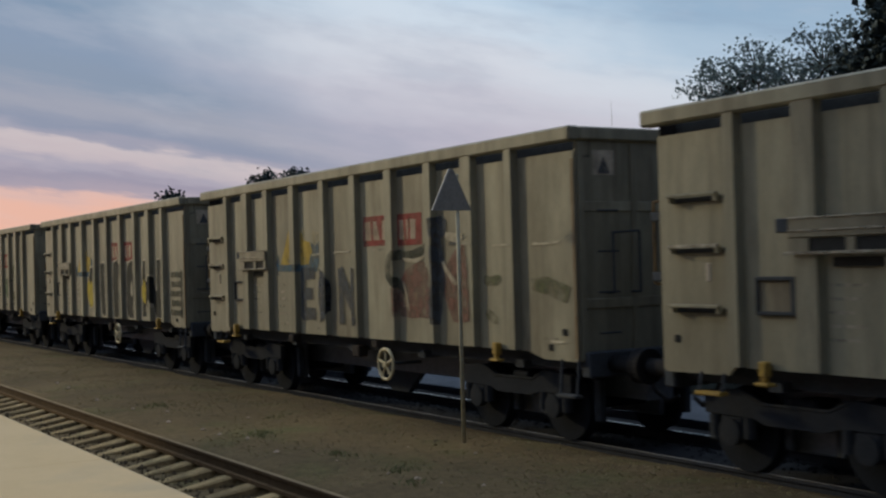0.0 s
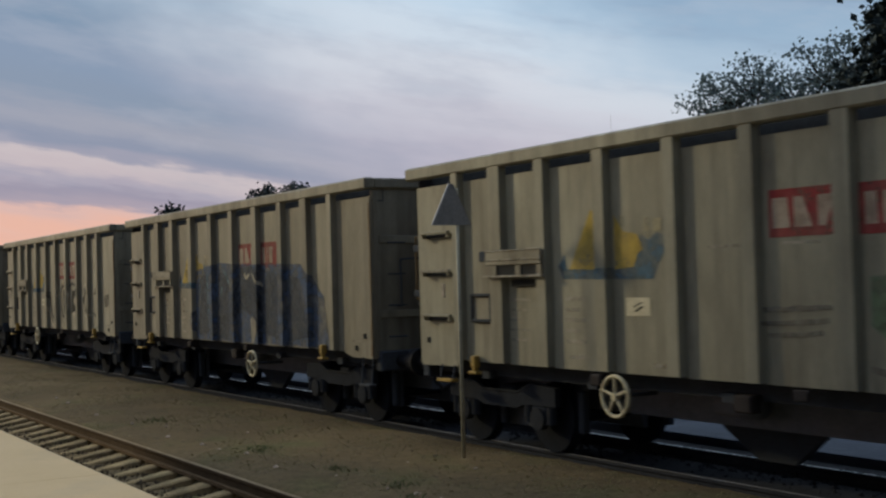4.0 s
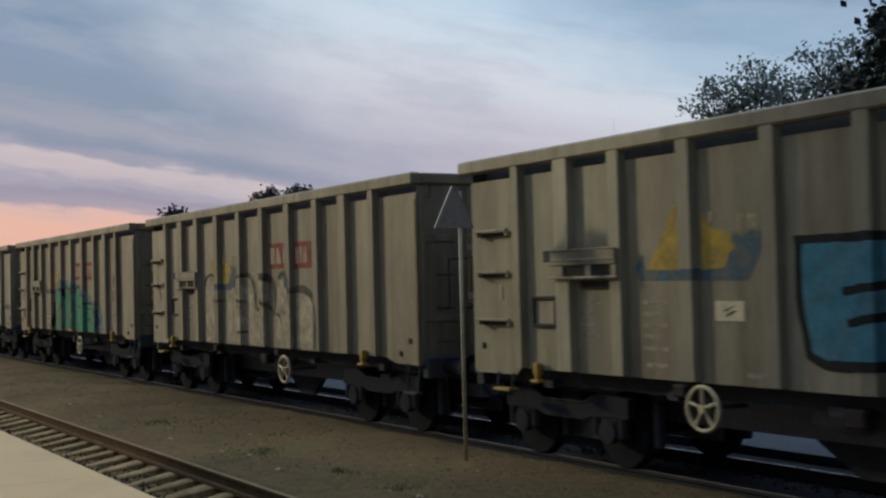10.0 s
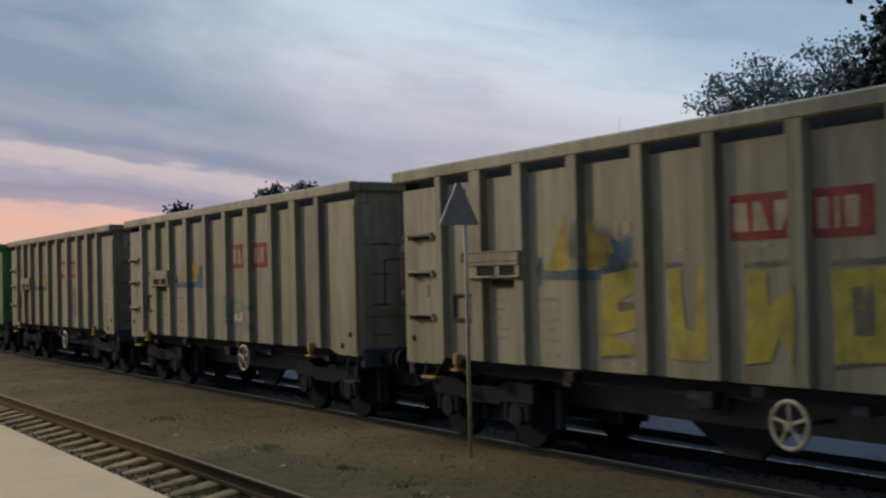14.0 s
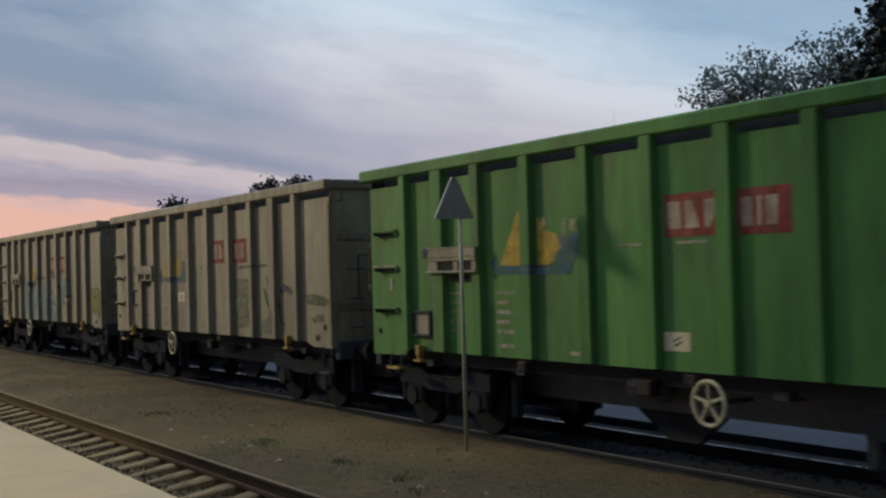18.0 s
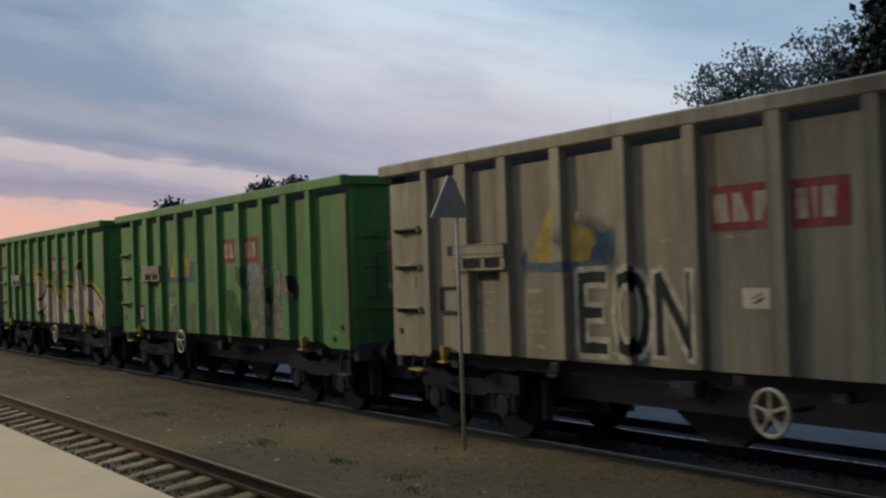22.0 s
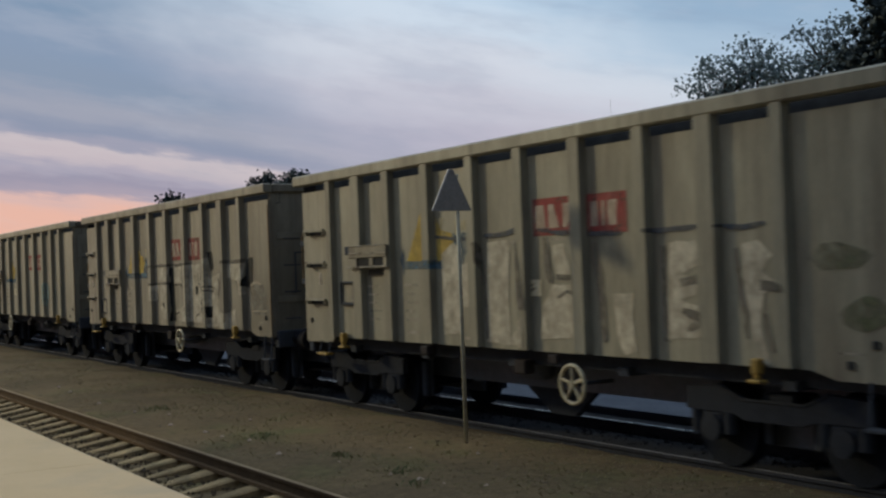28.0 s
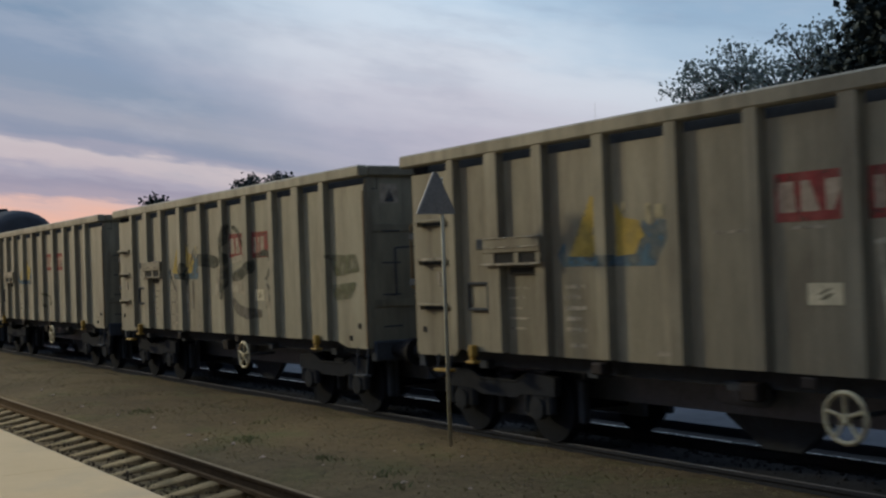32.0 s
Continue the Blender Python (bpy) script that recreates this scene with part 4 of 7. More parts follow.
def decorate(k, w):
    """What has been painted on each wagon, counted from the first."""
    if k in (0, 1, 9, 11, 15, 18, 23, 24):
        end_plate(w)
    if k == 0:
        placard(w, -4.35, 1.72)
        graffiti(w, [[(-4.58, 1.98), (-4.22, 2.3), (-3.75, 2.42), (-3.44, 2.29), (-3.34, 1.56), (-4.55, 1.56)], [(-3.18, 2.23), (-2.8, 2.57), (-2.4, 2.61), (-2.34, 1.54), (-2.93, 1.52), (-3.14, 1.87)]], P_RED, 3, "dull red sprayed field")
        graffiti(w, [[(-3.43, 3.02), (-3.19, 3.05), (-3.04, 2.97), (-3.07, 2.79), (-3.25, 2.71), (-3.39, 2.75)]], P_NAVY, 4, "blue-black sprayed smear")
        graffiti(w, sweep([(-3.29, 2.74), (-3.28, 2.47), (-3.23, 2.11), (-3.31, 1.81), (-3.35, 1.47)], 0.24) + sweep([(-3, 2.63), (-2.83, 2.66), (-2.7, 2.71)], 0.08), P_NAVY, 4, "blue-black sprayed smear")
        graffiti(w, sweep([(-3.6, 2.69), (-3.72, 2.57), (-4.12, 2.49), (-4.53, 2.5), (-4.64, 2.31), (-4.6, 2.15), (-4.35, 2.01), (-4.22, 1.82)], 0.15) + sweep([(-4.21, 2.49), (-3.74, 2.56)], 0.1), P_DARK, 5, "dark looping letter line")
        graffiti(w, sweep([(-4.33, 2.45), (-3.98, 2.41), (-3.67, 2.48)], 0.06) + sweep([(-3.08, 2.77), (-2.79, 2.71), (-2.46, 2.74)], 0.12) + sweep([(-3.18, 2.38), (-2.96, 2.18), (-2.8, 2.06)], 0.08) + sweep([(-4.33, 2.11), (-4.22, 1.82), (-4.19, 1.66)], 0.05), P_PALE, 6, "pale letter edge")
        word(w, "EON", [(-8.02, -7.42, 1.44, 2.36), (-7.33, -6.82, 1.42, 2.32), (-6.54, -5.80, 1.36, 2.36)], P_NAVY, None, 0.21, 0, "dark faded letters EON")
        graffiti(w, sweep([(-2.11, 2.13), (-1.91, 2.1), (-1.7, 2.14)], 0.14) + sweep([(-2.07, 1.69), (-1.9, 1.6), (-1.74, 1.56)], 0.12), P_OLIVE, 3, "olive sprayed smudges")
        graffiti(w, [[(-1.03, 2.13), (-0.67, 2.16), (-0.15, 2.02), (-0.27, 1.81), (-0.63, 1.92), (-0.98, 1.98)]], P_OLIVE, 3, "olive sprayed smudges")
        graffiti(w, sweep([(-1.88, 2.58), (-1.41, 2.58)], 0.028) + sweep([(-0.95, 2.58), (-0.39, 2.58)], 0.028) + sweep([(-0.59, 1.33), (-0.3, 1.34)], 0.03), P_WHITE, 4, "short white dashes")
        graffiti(w, sweep([(-6.71, 2.59), (-6.18, 2.59)], 0.03) + sweep([(-7.56, 2.58), (-7.23, 2.59)], 0.03), P_WHITE, 4, "short white dashes")
    elif k == 1:
        letter(w, [(-7.58, 2.53), (-7.02, 2.53), (-7.05, 2.06), (-7.19, 1.54), (-7.73, 1.45), (-7.9, 2.06)], P_BLACK, P_WHITE, 0.04, 4, "black letter with thin white outline")
        letter(w, [(-6.62, 2.63), (-6.26, 2.63), (-6.27, 2.06), (-6.26, 1.77), (-6.18, 1.68), (-6.09, 1.79), (-6.05, 2.61), (-5.91, 2.62), (-5.88, 1.99), (-5.95, 1.44), (-6.11, 1.27), (-6.39, 1.24), (-6.55, 1.33), (-6.63, 1.99)], P_BLACK, P_WHITE, 0.04, 4, "black letter with thin white outline")
        letter(w, [(-5.45, 2.63), (-5.04, 2.69), (-4.62, 2.6), (-4.65, 2.31), (-4.75, 2.02), (-4.67, 1.88), (-4.72, 1.62), (-4.73, 1.22), (-5.18, 1.23), (-5.43, 1.23), (-5.5, 1.99)], P_BLACK, P_WHITE, 0.04, 4, "black letter with thin white outline")
        letter(w, [(-4.3, 2.39), (-4.16, 2.58), (-3.91, 2.66), (-3.65, 2.61), (-3.48, 2.42), (-3.45, 1.97), (-3.53, 1.41), (-3.72, 1.25), (-4.15, 1.23), (-4.3, 1.38), (-4.33, 1.99)], P_BLACK, P_WHITE, 0.04, 4, "black letter with thin white outline")
        letter(w, [(-2.99, 2.64), (-2.51, 2.62), (-2.53, 2.22), (-2.43, 2.1), (-2.39, 2.22), (-2.3, 2.28), (-2.18, 2.22), (-2.11, 2.05), (-2.04, 1.91), (-1.98, 1.92), (-1.95, 2.64), (-1.38, 2.63), (-1.44, 2), (-1.53, 1.28), (-2.06, 1.3), (-2.15, 1.46), (-2.32, 1.72), (-2.51, 1.5), (-2.62, 1.3), (-3.08, 1.28), (-3.07, 2)], P_BLACK, P_WHITE, 0.04, 4, "black letter with thin white outline")
        graffiti(w, [[(-5.01, 2.09), (-4.85, 2.58), (-4.79, 2.58), (-4.94, 2.08)], [(-4.87, 1.85), (-4.7, 1.92), (-4.69, 1.89), (-4.84, 1.82)], [(-3.98, 2.06), (-3.88, 2.18), (-3.8, 2.06), (-3.83, 1.85), (-3.91, 1.75), (-3.99, 1.86)]], P_WHITE, 5, "thin white slits in the letters")
        graffiti(w, [[(-7.89, 2.1), (-7.71, 2.24), (-7.61, 2.06), (-7.4, 2.2), (-7.38, 1.99), (-7.11, 1.95), (-7.27, 1.57), (-7.56, 1.42), (-7.83, 1.61), (-7.93, 1.89)], [(-3.11, 2), (-2.97, 2.06), (-2.91, 2.21), (-2.82, 2.07), (-2.75, 2.28), (-2.63, 2.15), (-2.62, 2.03), (-2.46, 1.97), (-2.56, 1.69), (-2.77, 1.6), (-2.98, 1.65), (-3.11, 1.8)]], P_YELLOW, 6, "yellow sprayed cup shape")
        graffiti(w, [bar(-1.02 + 0.05 * (i % 2), -0.26, 1.36 + 0.215 * i, 1.49 + 0.215 * i) for i in range(5)] + [bar(-0.34, -0.22, 1.30, 2.40)], P_DARK, 3, "dark sprayed stripes")
    elif k == 2:
        placard(w, -7.84, 1.86)
        graffiti(w, [[(-3.28, 2.51), (-3.12, 2.71), (-2.86, 2.75), (-2.7, 2.86), (-2.58, 2.77), (-2.57, 2.44), (-2.52, 2.24), (-2.54, 1.97), (-2.68, 2.02), (-2.8, 2.22), (-3.12, 2.37)], [(-3.26, 1.81), (-2.6, 1.86), (-2.6, 1.57), (-3.25, 1.51)]], P_OLIVE, 3, "dark green repainted patch")
        graffiti(w, [[(-4.38, 2.26), (-3.82, 2.31), (-3.5, 2.16), (-3.56, 1.67), (-4.1, 1.61), (-4.38, 1.81)]], P_MOSS, 3, "faint yellowish tint")
        graffiti(w, sweep([(-3.21, 2.34), (-2.77, 2.31)], 0.04) + sweep([(-3.38, 2.2), (-2.67, 2.24)], 0.05) + sweep([(-5.68, 1.95), (-4.86, 1.97)], 0.05) + sweep([(-5.69, 1.8), (-4.9, 1.84)], 0.05) + sweep([(-5.64, 1.68), (-4.98, 1.72)], 0.05) + sweep([(-4.39, 1.4), (-4.12, 1.37)], 0.06), P_SHADE, 4, "thin dark strokes")
        graffiti(w, sweep([(-3.92, 1.6), (-3.68, 1.57)], 0.06) + sweep([(-3.28, 1.4), (-2.62, 1.46)], 0.06), P_SHADE, 4, "thin dark strokes")
    elif k == 3:
        graffiti(w, [[(-8.06, 2.65), (-7.81, 2.7), (-6.95, 2.76), (-6.6, 2.81), (-5.64, 2.76), (-4.29, 2.69), (-4.36, 1.18), (-7.98, 1.21), (-8.21, 1.59), (-8.05, 1.87)]], P_BLUE, 3, "dull blue sprayed field")
        graffiti(w, [[(-5.4, 1.22), (-1.6, 1.22), (-1.8, 2.1), (-2.5, 2.68), (-5.4, 2.74)]], P_BLUE, 3, "dull blue sprayed field")
        graffiti(w, [[(-7.77, 2.51), (-7.42, 2.62), (-7.25, 2.37), (-7.29, 1.37), (-7.88, 1.28)], [(-6.7, 2.6), (-6.2, 2.58), (-6.02, 2.11), (-6, 1.65), (-6.18, 1.24), (-6.85, 1.26)], [(-5.65, 2.67), (-5, 2.7), (-4.29, 2.61), (-4.33, 1.9), (-4.98, 1.73), (-5.54, 1.89), (-5.84, 1.43)]], P_NAVY, 4, "dark sprayed letter field")
        graffiti(w, [[(-4.8, 1.5), (-4.2, 2.6), (-3.6, 2.5), (-3.7, 1.3)], [(-3.3, 1.3), (-3.2, 2.5), (-2.6, 2.4), (-2.2, 1.4)]], P_NAVY, 4, "dark sprayed letter field")
        graffiti(w, sweep([(-6.46, 2.66), (-6.2, 2.47), (-6, 2.12), (-5.94, 1.67), (-6.1, 1.25)], 0.07) + sweep([(-7.37, 2.62), (-7.34, 2.25), (-7.31, 1.49)], 0.05) + sweep([(-6.52, 2.3), (-6.55, 2.13)], 0.05), P_HALO, 5, "pale curved letter edge")
        graffiti(w, sweep([(-4.74, 2.59), (-4.5, 2.37), (-4.41, 2.32)], 0.06) + sweep([(-5.3, 2.58), (-5.22, 2.47), (-5.08, 2.55)], 0.07), P_WHITE, 5, "white sprayed strokes")
        graffiti(w, [[(-5.05, 1.68), (-4.71, 1.74), (-4.55, 1.64), (-4.56, 1.41), (-4.67, 1.22), (-5, 1.21)]], P_PALE, 5, "pale sprayed patch")
    elif k == 4:
        placard(w, -7.84, 1.87)
        graffiti(w, [[(-6.93, 2.29), (-6.66, 2.3), (-6.41, 1.63), (-6.07, 1.47), (-6.43, 1.29), (-6.63, 1.46)], [(-1, 2.16), (-0.53, 2.19), (-0.53, 1.88), (-0.97, 1.85)]], P_SHADE, 3, "faint dark sprayed letter")
        graffiti(w, sweep([(-7, 1.98), (-6.49, 1.28), (-5.97, 1.64), (-5.7, 2.23)], 0.1) + sweep([(-5.64, 2.09), (-5.45, 2.49), (-5.11, 2.58), (-4.64, 2.47), (-4.49, 2.02), (-4.63, 1.53), (-4.52, 1.33)], 0.1), P_PALE, 4, "pale sprayed letter")
        graffiti(w, sweep([(-5.45, 2.09), (-5.33, 2.38), (-5.06, 2.46), (-4.76, 2.32), (-4.66, 1.98), (-4.76, 1.67), (-5.04, 1.56), (-5.32, 1.64), (-5.45, 2.09)], 0.075), P_BLACK, 5, "dark ring of a letter")
        graffiti(w, sweep([(-5.32, 2.09), (-5.24, 2.31), (-5.06, 2.38), (-4.87, 2.27), (-4.8, 1.98), (-4.89, 1.72), (-5.07, 1.63), (-5.24, 1.69), (-5.32, 2.09)], 0.035), P_WHITE, 6, "white inner ring")
        graffiti(w, sweep([(-4.47, 2.42), (-4.15, 2.52), (-3.62, 2.38), (-3.35, 2.27)], 0.085), P_NAVY, 5, "blue-black sprayed edge")
        graffiti(w, [[(-4.17, 2.33), (-3.42, 2.23), (-3.45, 2.15), (-3.93, 2.15), (-4.09, 1.99), (-3.82, 1.82), (-3.8, 1.72), (-4.26, 1.68)], [(-3.06, 2.09), (-2.44, 2.39), (-2.44, 2.19), (-3.02, 1.92)]], P_BLACK, 5, "black sprayed letter shadow")
        graffiti(w, [[(-4.02, 1.99), (-3.9, 2.19), (-3.71, 2.21), (-3.59, 2.09), (-3.58, 1.89), (-3.88, 1.94)], [(-4.17, 1.68), (-3.86, 1.73), (-3.89, 1.55), (-4.11, 1.53)], [(-2.91, 1.88), (-2.57, 2.02), (-2.45, 1.72), (-2.3, 1.62), (-2.8, 1.63)]], P_PALE, 6, "pale letter fill")
        graffiti(w, sweep([(-3.08, 2.14), (-2.4, 2.46), (-2.31, 2.33), (-2.44, 2.05), (-2.43, 1.78)], 0.06) + sweep([(-2.19, 1.87), (-2.25, 1.62), (-2.85, 1.63)], 0.05), P_WHITE, 6, "white letter edge")
        graffiti(w, [[(-2.02, 2.19), (-1.89, 2.27), (-1.83, 2.39), (-1.73, 2.26), (-1.53, 2.24), (-1.77, 2.18)], [(-2.13, 1.74), (-1.94, 1.69), (-1.7, 1.62), (-1.9, 1.58)], [(-2.54, 1.99), (-2.43, 1.9), (-2.26, 1.81), (-2.3, 1.66), (-2.45, 1.75)]], P_SHADE, 4, "faded black marks")
    elif k == 5:
        placard(w, -5.50, 1.40)
        graffiti(w, scribble(-1.0, -0.2, 1.6, 2.25, 11, 0.07, 9), P_PALE, 3, "faded white scrawl")
    elif k == 6:
        placard(w, -7.84, 1.86)
        letter(w, [(-6.63, 2.62), (-5.35, 2.62), (-5.36, 2.19), (-5.41, 1.98), (-5.3, 1.53), (-6.35, 1.5), (-6.53, 1.57), (-6.63, 2.09)], P_TEAL, P_BLACK, 0.095, 4, "teal letter with black outline")
        letter(w, [(-4.94, 2.25), (-4.73, 2.5), (-4.12, 2.52), (-3.69, 2.45), (-3.55, 2.2), (-3.5, 1.65), (-3.56, 1.45), (-4.08, 1.36), (-4.57, 1.46), (-4.91, 1.75)], P_TEAL, P_BLACK, 0.095, 4, "teal letter with black outline")
        letter(w, [(-3.05, 2.4), (-2.52, 2.47), (-2.44, 2.23), (-2.16, 2), (-1.69, 1.75), (-1.71, 2.41), (-1.28, 2.48), (-1.2, 1.5), (-1.67, 1.51), (-2.02, 1.61), (-2.46, 1.79), (-2.58, 2.05), (-2.57, 1.51), (-3, 1.43)], P_TEAL, P_BLACK, 0.095, 4, "teal letter with black outline")
        graffiti(w, sweep([(-6.12, 2.16), (-5.35, 2.26)], 0.085) + sweep([(-6.08, 1.86), (-5.37, 1.98)], 0.085), P_BLACK, 5, "black bars in the letter")
        graffiti(w, [[(-4.36, 2.15), (-4.21, 2.29), (-4.07, 2.15), (-4.04, 1.82), (-4.16, 1.69), (-4.31, 1.76)]], P_BLACK, 5, "black inner edge")
        graffiti(w, [[(-4.24, 2.12), (-4.16, 2.13), (-4.13, 1.8), (-4.22, 1.77)]], P_PALE, 6, "bare slit in the letter")
    elif k == 7:
        graffiti(w, [[(-9, 2.3), (-8.92, 2.51), (-8.7, 2.59), (-8.49, 2.46), (-8.38, 2.13), (-8.39, 1.31), (-9.02, 1.2)], [(-7.71, 2.01), (-7.62, 2.24), (-7.42, 2.36), (-7.29, 2.12), (-7.3, 1.27), (-7.71, 1.25)], [(-7.22, 2.36), (-7.03, 2.52), (-6.69, 2.53), (-6.49, 2.38), (-6.34, 2.05), (-6.26, 1.86), (-6.01, 1.83), (-6.04, 1.21), (-7.24, 1.21)], [(-6.08, 2.08), (-6.04, 2.34), (-5.85, 2.5), (-5.67, 2.41), (-5.63, 2.05), (-5.75, 1.98)], [(-5.94, 1.9), (-5.72, 1.9), (-5.7, 1.23), (-6.04, 1.21)]], P_PALE, 3, "pale letter fill")
        graffiti(w, [[(-5.31, 1.91), (-5.26, 2.29), (-5.08, 2.48), (-4.86, 2.46), (-4.65, 2.32), (-4.51, 1.92), (-4.49, 1.22), (-5.34, 1.21)], [(-4.39, 2.24), (-4.08, 2.23), (-3.74, 2.07), (-3.56, 1.82), (-3.55, 1.23), (-4.43, 1.22)]], P_PALE, 3, "pale letter fill")
        graffiti(w, [[(-4.97, 2.53), (-4.66, 2.58), (-4.58, 2.39), (-4.63, 2.29), (-4.81, 2.34)], [(-7.66, 2.44), (-7.24, 2.59), (-7.07, 2.51), (-7.28, 2.36), (-7.57, 2.32)]], P_BLUE, 4, "dull blue sprayed field")
        graffiti(w, sweep([(-9.04, 2.49), (-8.78, 2.61), (-8.45, 2.57), (-8.3, 2.41)], 0.07) + sweep([(-7.07, 2.52), (-6.75, 2.58), (-6.49, 2.51), (-6.33, 2.27), (-6.27, 1.97), (-6, 1.87)], 0.09) + sweep([(-6.09, 2.36), (-5.91, 2.52), (-5.67, 2.51), (-5.43, 2.39), (-5.36, 2.12), (-5.44, 1.79)], 0.14) + sweep([(-5.2, 2.49), (-5.02, 2.58), (-4.69, 2.58)], 0.1) + sweep([(-4.6, 2.24), (-4.33, 2.28), (-4.03, 2.26), (-3.74, 2.13), (-3.54, 1.93), (-3.5, 1.67), (-3.5, 1.22)], 0.14) + sweep([(-5.99, 2.08), (-5.75, 2.01), (-5.48, 1.89)], 0.08), P_DARK, 5, "dark curved letter outline")
        graffiti(w, sweep([(-5.34, 1.82), (-5.17, 1.79), (-5.07, 1.62)], 0.05) + sweep([(-4.85, 2.36), (-4.86, 2.14)], 0.17) + sweep([(-7.05, 2.08), (-6.74, 2.04)], 0.07) + sweep([(-8.24, 2.07), (-7.88, 2.07)], 0.06) + sweep([(-4.83, 1.86), (-4.67, 1.86)], 0.06) + sweep([(-7.04, 1.45), (-6.71, 1.46)], 0.05), P_DARK, 5, "dark curved letter outline")
        graffiti(w, sweep([(-7.26, 2.2), (-7.19, 1.89), (-7.13, 1.27)], 0.03) + sweep([(-8.38, 2.21), (-8.36, 1.22)], 0.03), P_DARK, 5, "dark curved letter outline")
    elif k == 8:
        graffiti(w, [[(-3.42, 2.11), (-3.16, 1.91), (-2.47, 1.25), (-3.44, 1.27)]], P_HALO, 3, "light blue sprayed haze")
        graffiti(w, [[(-7.76, 2.44), (-7.65, 2.62), (-7.17, 2.67), (-6.5, 2.69), (-5.89, 2.58), (-5.13, 2.54), (-4.61, 2.38), (-4.29, 2.26), (-3.6, 2.11), (-3.27, 1.88), (-3.21, 1.5), (-3.42, 1.22), (-5.17, 1.66), (-7.21, 1.89)], [(-8.75, 1.26), (-8.08, 1.36), (-8.09, 1.14), (-8.62, 1.15)]], P_HALO, 3, "light blue sprayed halo")
        letter(w, [(-7.82, 2.33), (-7.48, 2.37), (-6.93, 2.36), (-6.88, 2.09), (-6.99, 1.19), (-7.84, 1.18), (-7.68, 1.88), (-7.87, 2.17)], P_MINT, None, 0, 4, "mint green sprayed letter")
        letter(w, [(-6.78, 2.37), (-6.51, 2.43), (-6.33, 2.29), (-6.43, 1.89), (-6.35, 1.27), (-6.89, 1.26)], P_MINT, None, 0, 4, "mint green sprayed letter")
        letter(w, [(-6.35, 2.35), (-5.9, 2.39), (-5.73, 2.22), (-5.81, 1.27), (-6.27, 1.26), (-6.36, 1.7)], P_MINT, None, 0, 4, "mint green sprayed letter")
        letter(w, [(-5.68, 2.29), (-5.41, 2.4), (-5.05, 2.4), (-4.86, 2.23), (-4.6, 2.2), (-4.46, 1.98), (-4.45, 1.2), (-5.28, 1.21), (-5.73, 1.28)], P_MINT, None, 0, 4, "mint green sprayed letter")
        letter(w, [(-4.4, 1.94), (-3.98, 1.97), (-3.54, 1.89), (-3.44, 1.65), (-3.34, 1.21), (-4.4, 1.19)], P_MINT, None, 0, 4, "mint green sprayed letter")
        graffiti(w, sweep([(-7.54, 2.42), (-6.87, 2.39), (-6.62, 2.47), (-6.41, 2.37)], 0.07) + sweep([(-6.36, 2.39), (-6.1, 2.43), (-5.78, 2.39), (-5.86, 2.09)], 0.06) + sweep([(-5.7, 2.29), (-5.46, 2.44), (-5.03, 2.45)], 0.06) + sweep([(-4.53, 1.99), (-3.98, 1.99), (-3.61, 1.93), (-3.5, 1.81)], 0.07) + sweep([(-5.27, 1.9), (-4.93, 1.91)], 0.05) + sweep([(-4.79, 2.24), (-4.6, 2.22)], 0.05) + sweep([(-7, 1.89), (-7.04, 1.54)], 0.035) + sweep([(-6.5, 2.3), (-6.38, 1.99)], 0.04) + sweep([(-4.32, 1.53), (-4.06, 1.57)], 0.05) + sweep([(-4.39, 1.85), (-3.99, 1.83)], 0.03), P_BLACK, 5, "thin black letter outlines")
        graffiti(w, [[(-6.88, 2.37), (-6.68, 2.37), (-6.63, 2.18), (-6.79, 2.09), (-6.88, 2.22)], [(-8.05, 2.09), (-7.88, 2.02), (-7.85, 1.59), (-7.96, 1.3), (-8.1, 1.29)]], P_BLACK, 6, "dark smudge between letters")
        graffiti(w, [blob(-11.85, 1.62, 0.30, 0.14, 12, 0.3, 3), blob(-10.85, 1.42, 0.24, 0.14, 12, 0.3, 4)], P_SHADE, 3, "dark worn smudges")
        graffiti(w, [[(-1.92, 2.72), (-1.48, 2.77), (-1.43, 2.44), (-1.83, 2.4)], [(-1.97, 2.31), (-1.44, 2.37), (-1.62, 2.02), (-1.9, 2.09)], [(-1.86, 1.75), (-1.46, 1.8), (-1.54, 1.48), (-1.81, 1.52)]], P_SHADE, 3, "dark worn smudges")
    elif k == 9:
        graffiti(w, [[(-7.75, 2.36), (-7.07, 2.4), (-7.08, 2.15), (-7.4, 2.06), (-7.09, 1.93), (-7.16, 1.72), (-7.57, 1.63), (-7.17, 1.51), (-7.17, 1.41), (-7.83, 1.37)], [(-6.58, 2.39), (-6.37, 2.39), (-6.32, 1.73), (-6.17, 1.7), (-6.1, 2.39), (-5.9, 2.42), (-5.93, 1.4), (-6.58, 1.39)], [(-5.38, 2.37), (-5.09, 2.33), (-5.09, 1.99), (-4.68, 2.21), (-4.64, 1.84), (-4.72, 1.41), (-4.97, 1.68), (-5.06, 1.43), (-5.42, 1.39)]], P_LEMON, 4, "faded yellow block letter")
        graffiti(w, [[(-4.28, 2.32), (-3.51, 2.38), (-3.52, 1.48), (-4.25, 1.42)], [(-3.12, 2.34), (-2.89, 2.27), (-2.85, 2), (-2.58, 1.96), (-2.56, 2.27), (-2.49, 2.13), (-2.52, 1.45), (-2.66, 1.38), (-2.81, 1.71), (-2.93, 1.44), (-3.1, 1.43), (-3.11, 1.86)]], P_LEMON, 4, "faded yellow block letter")
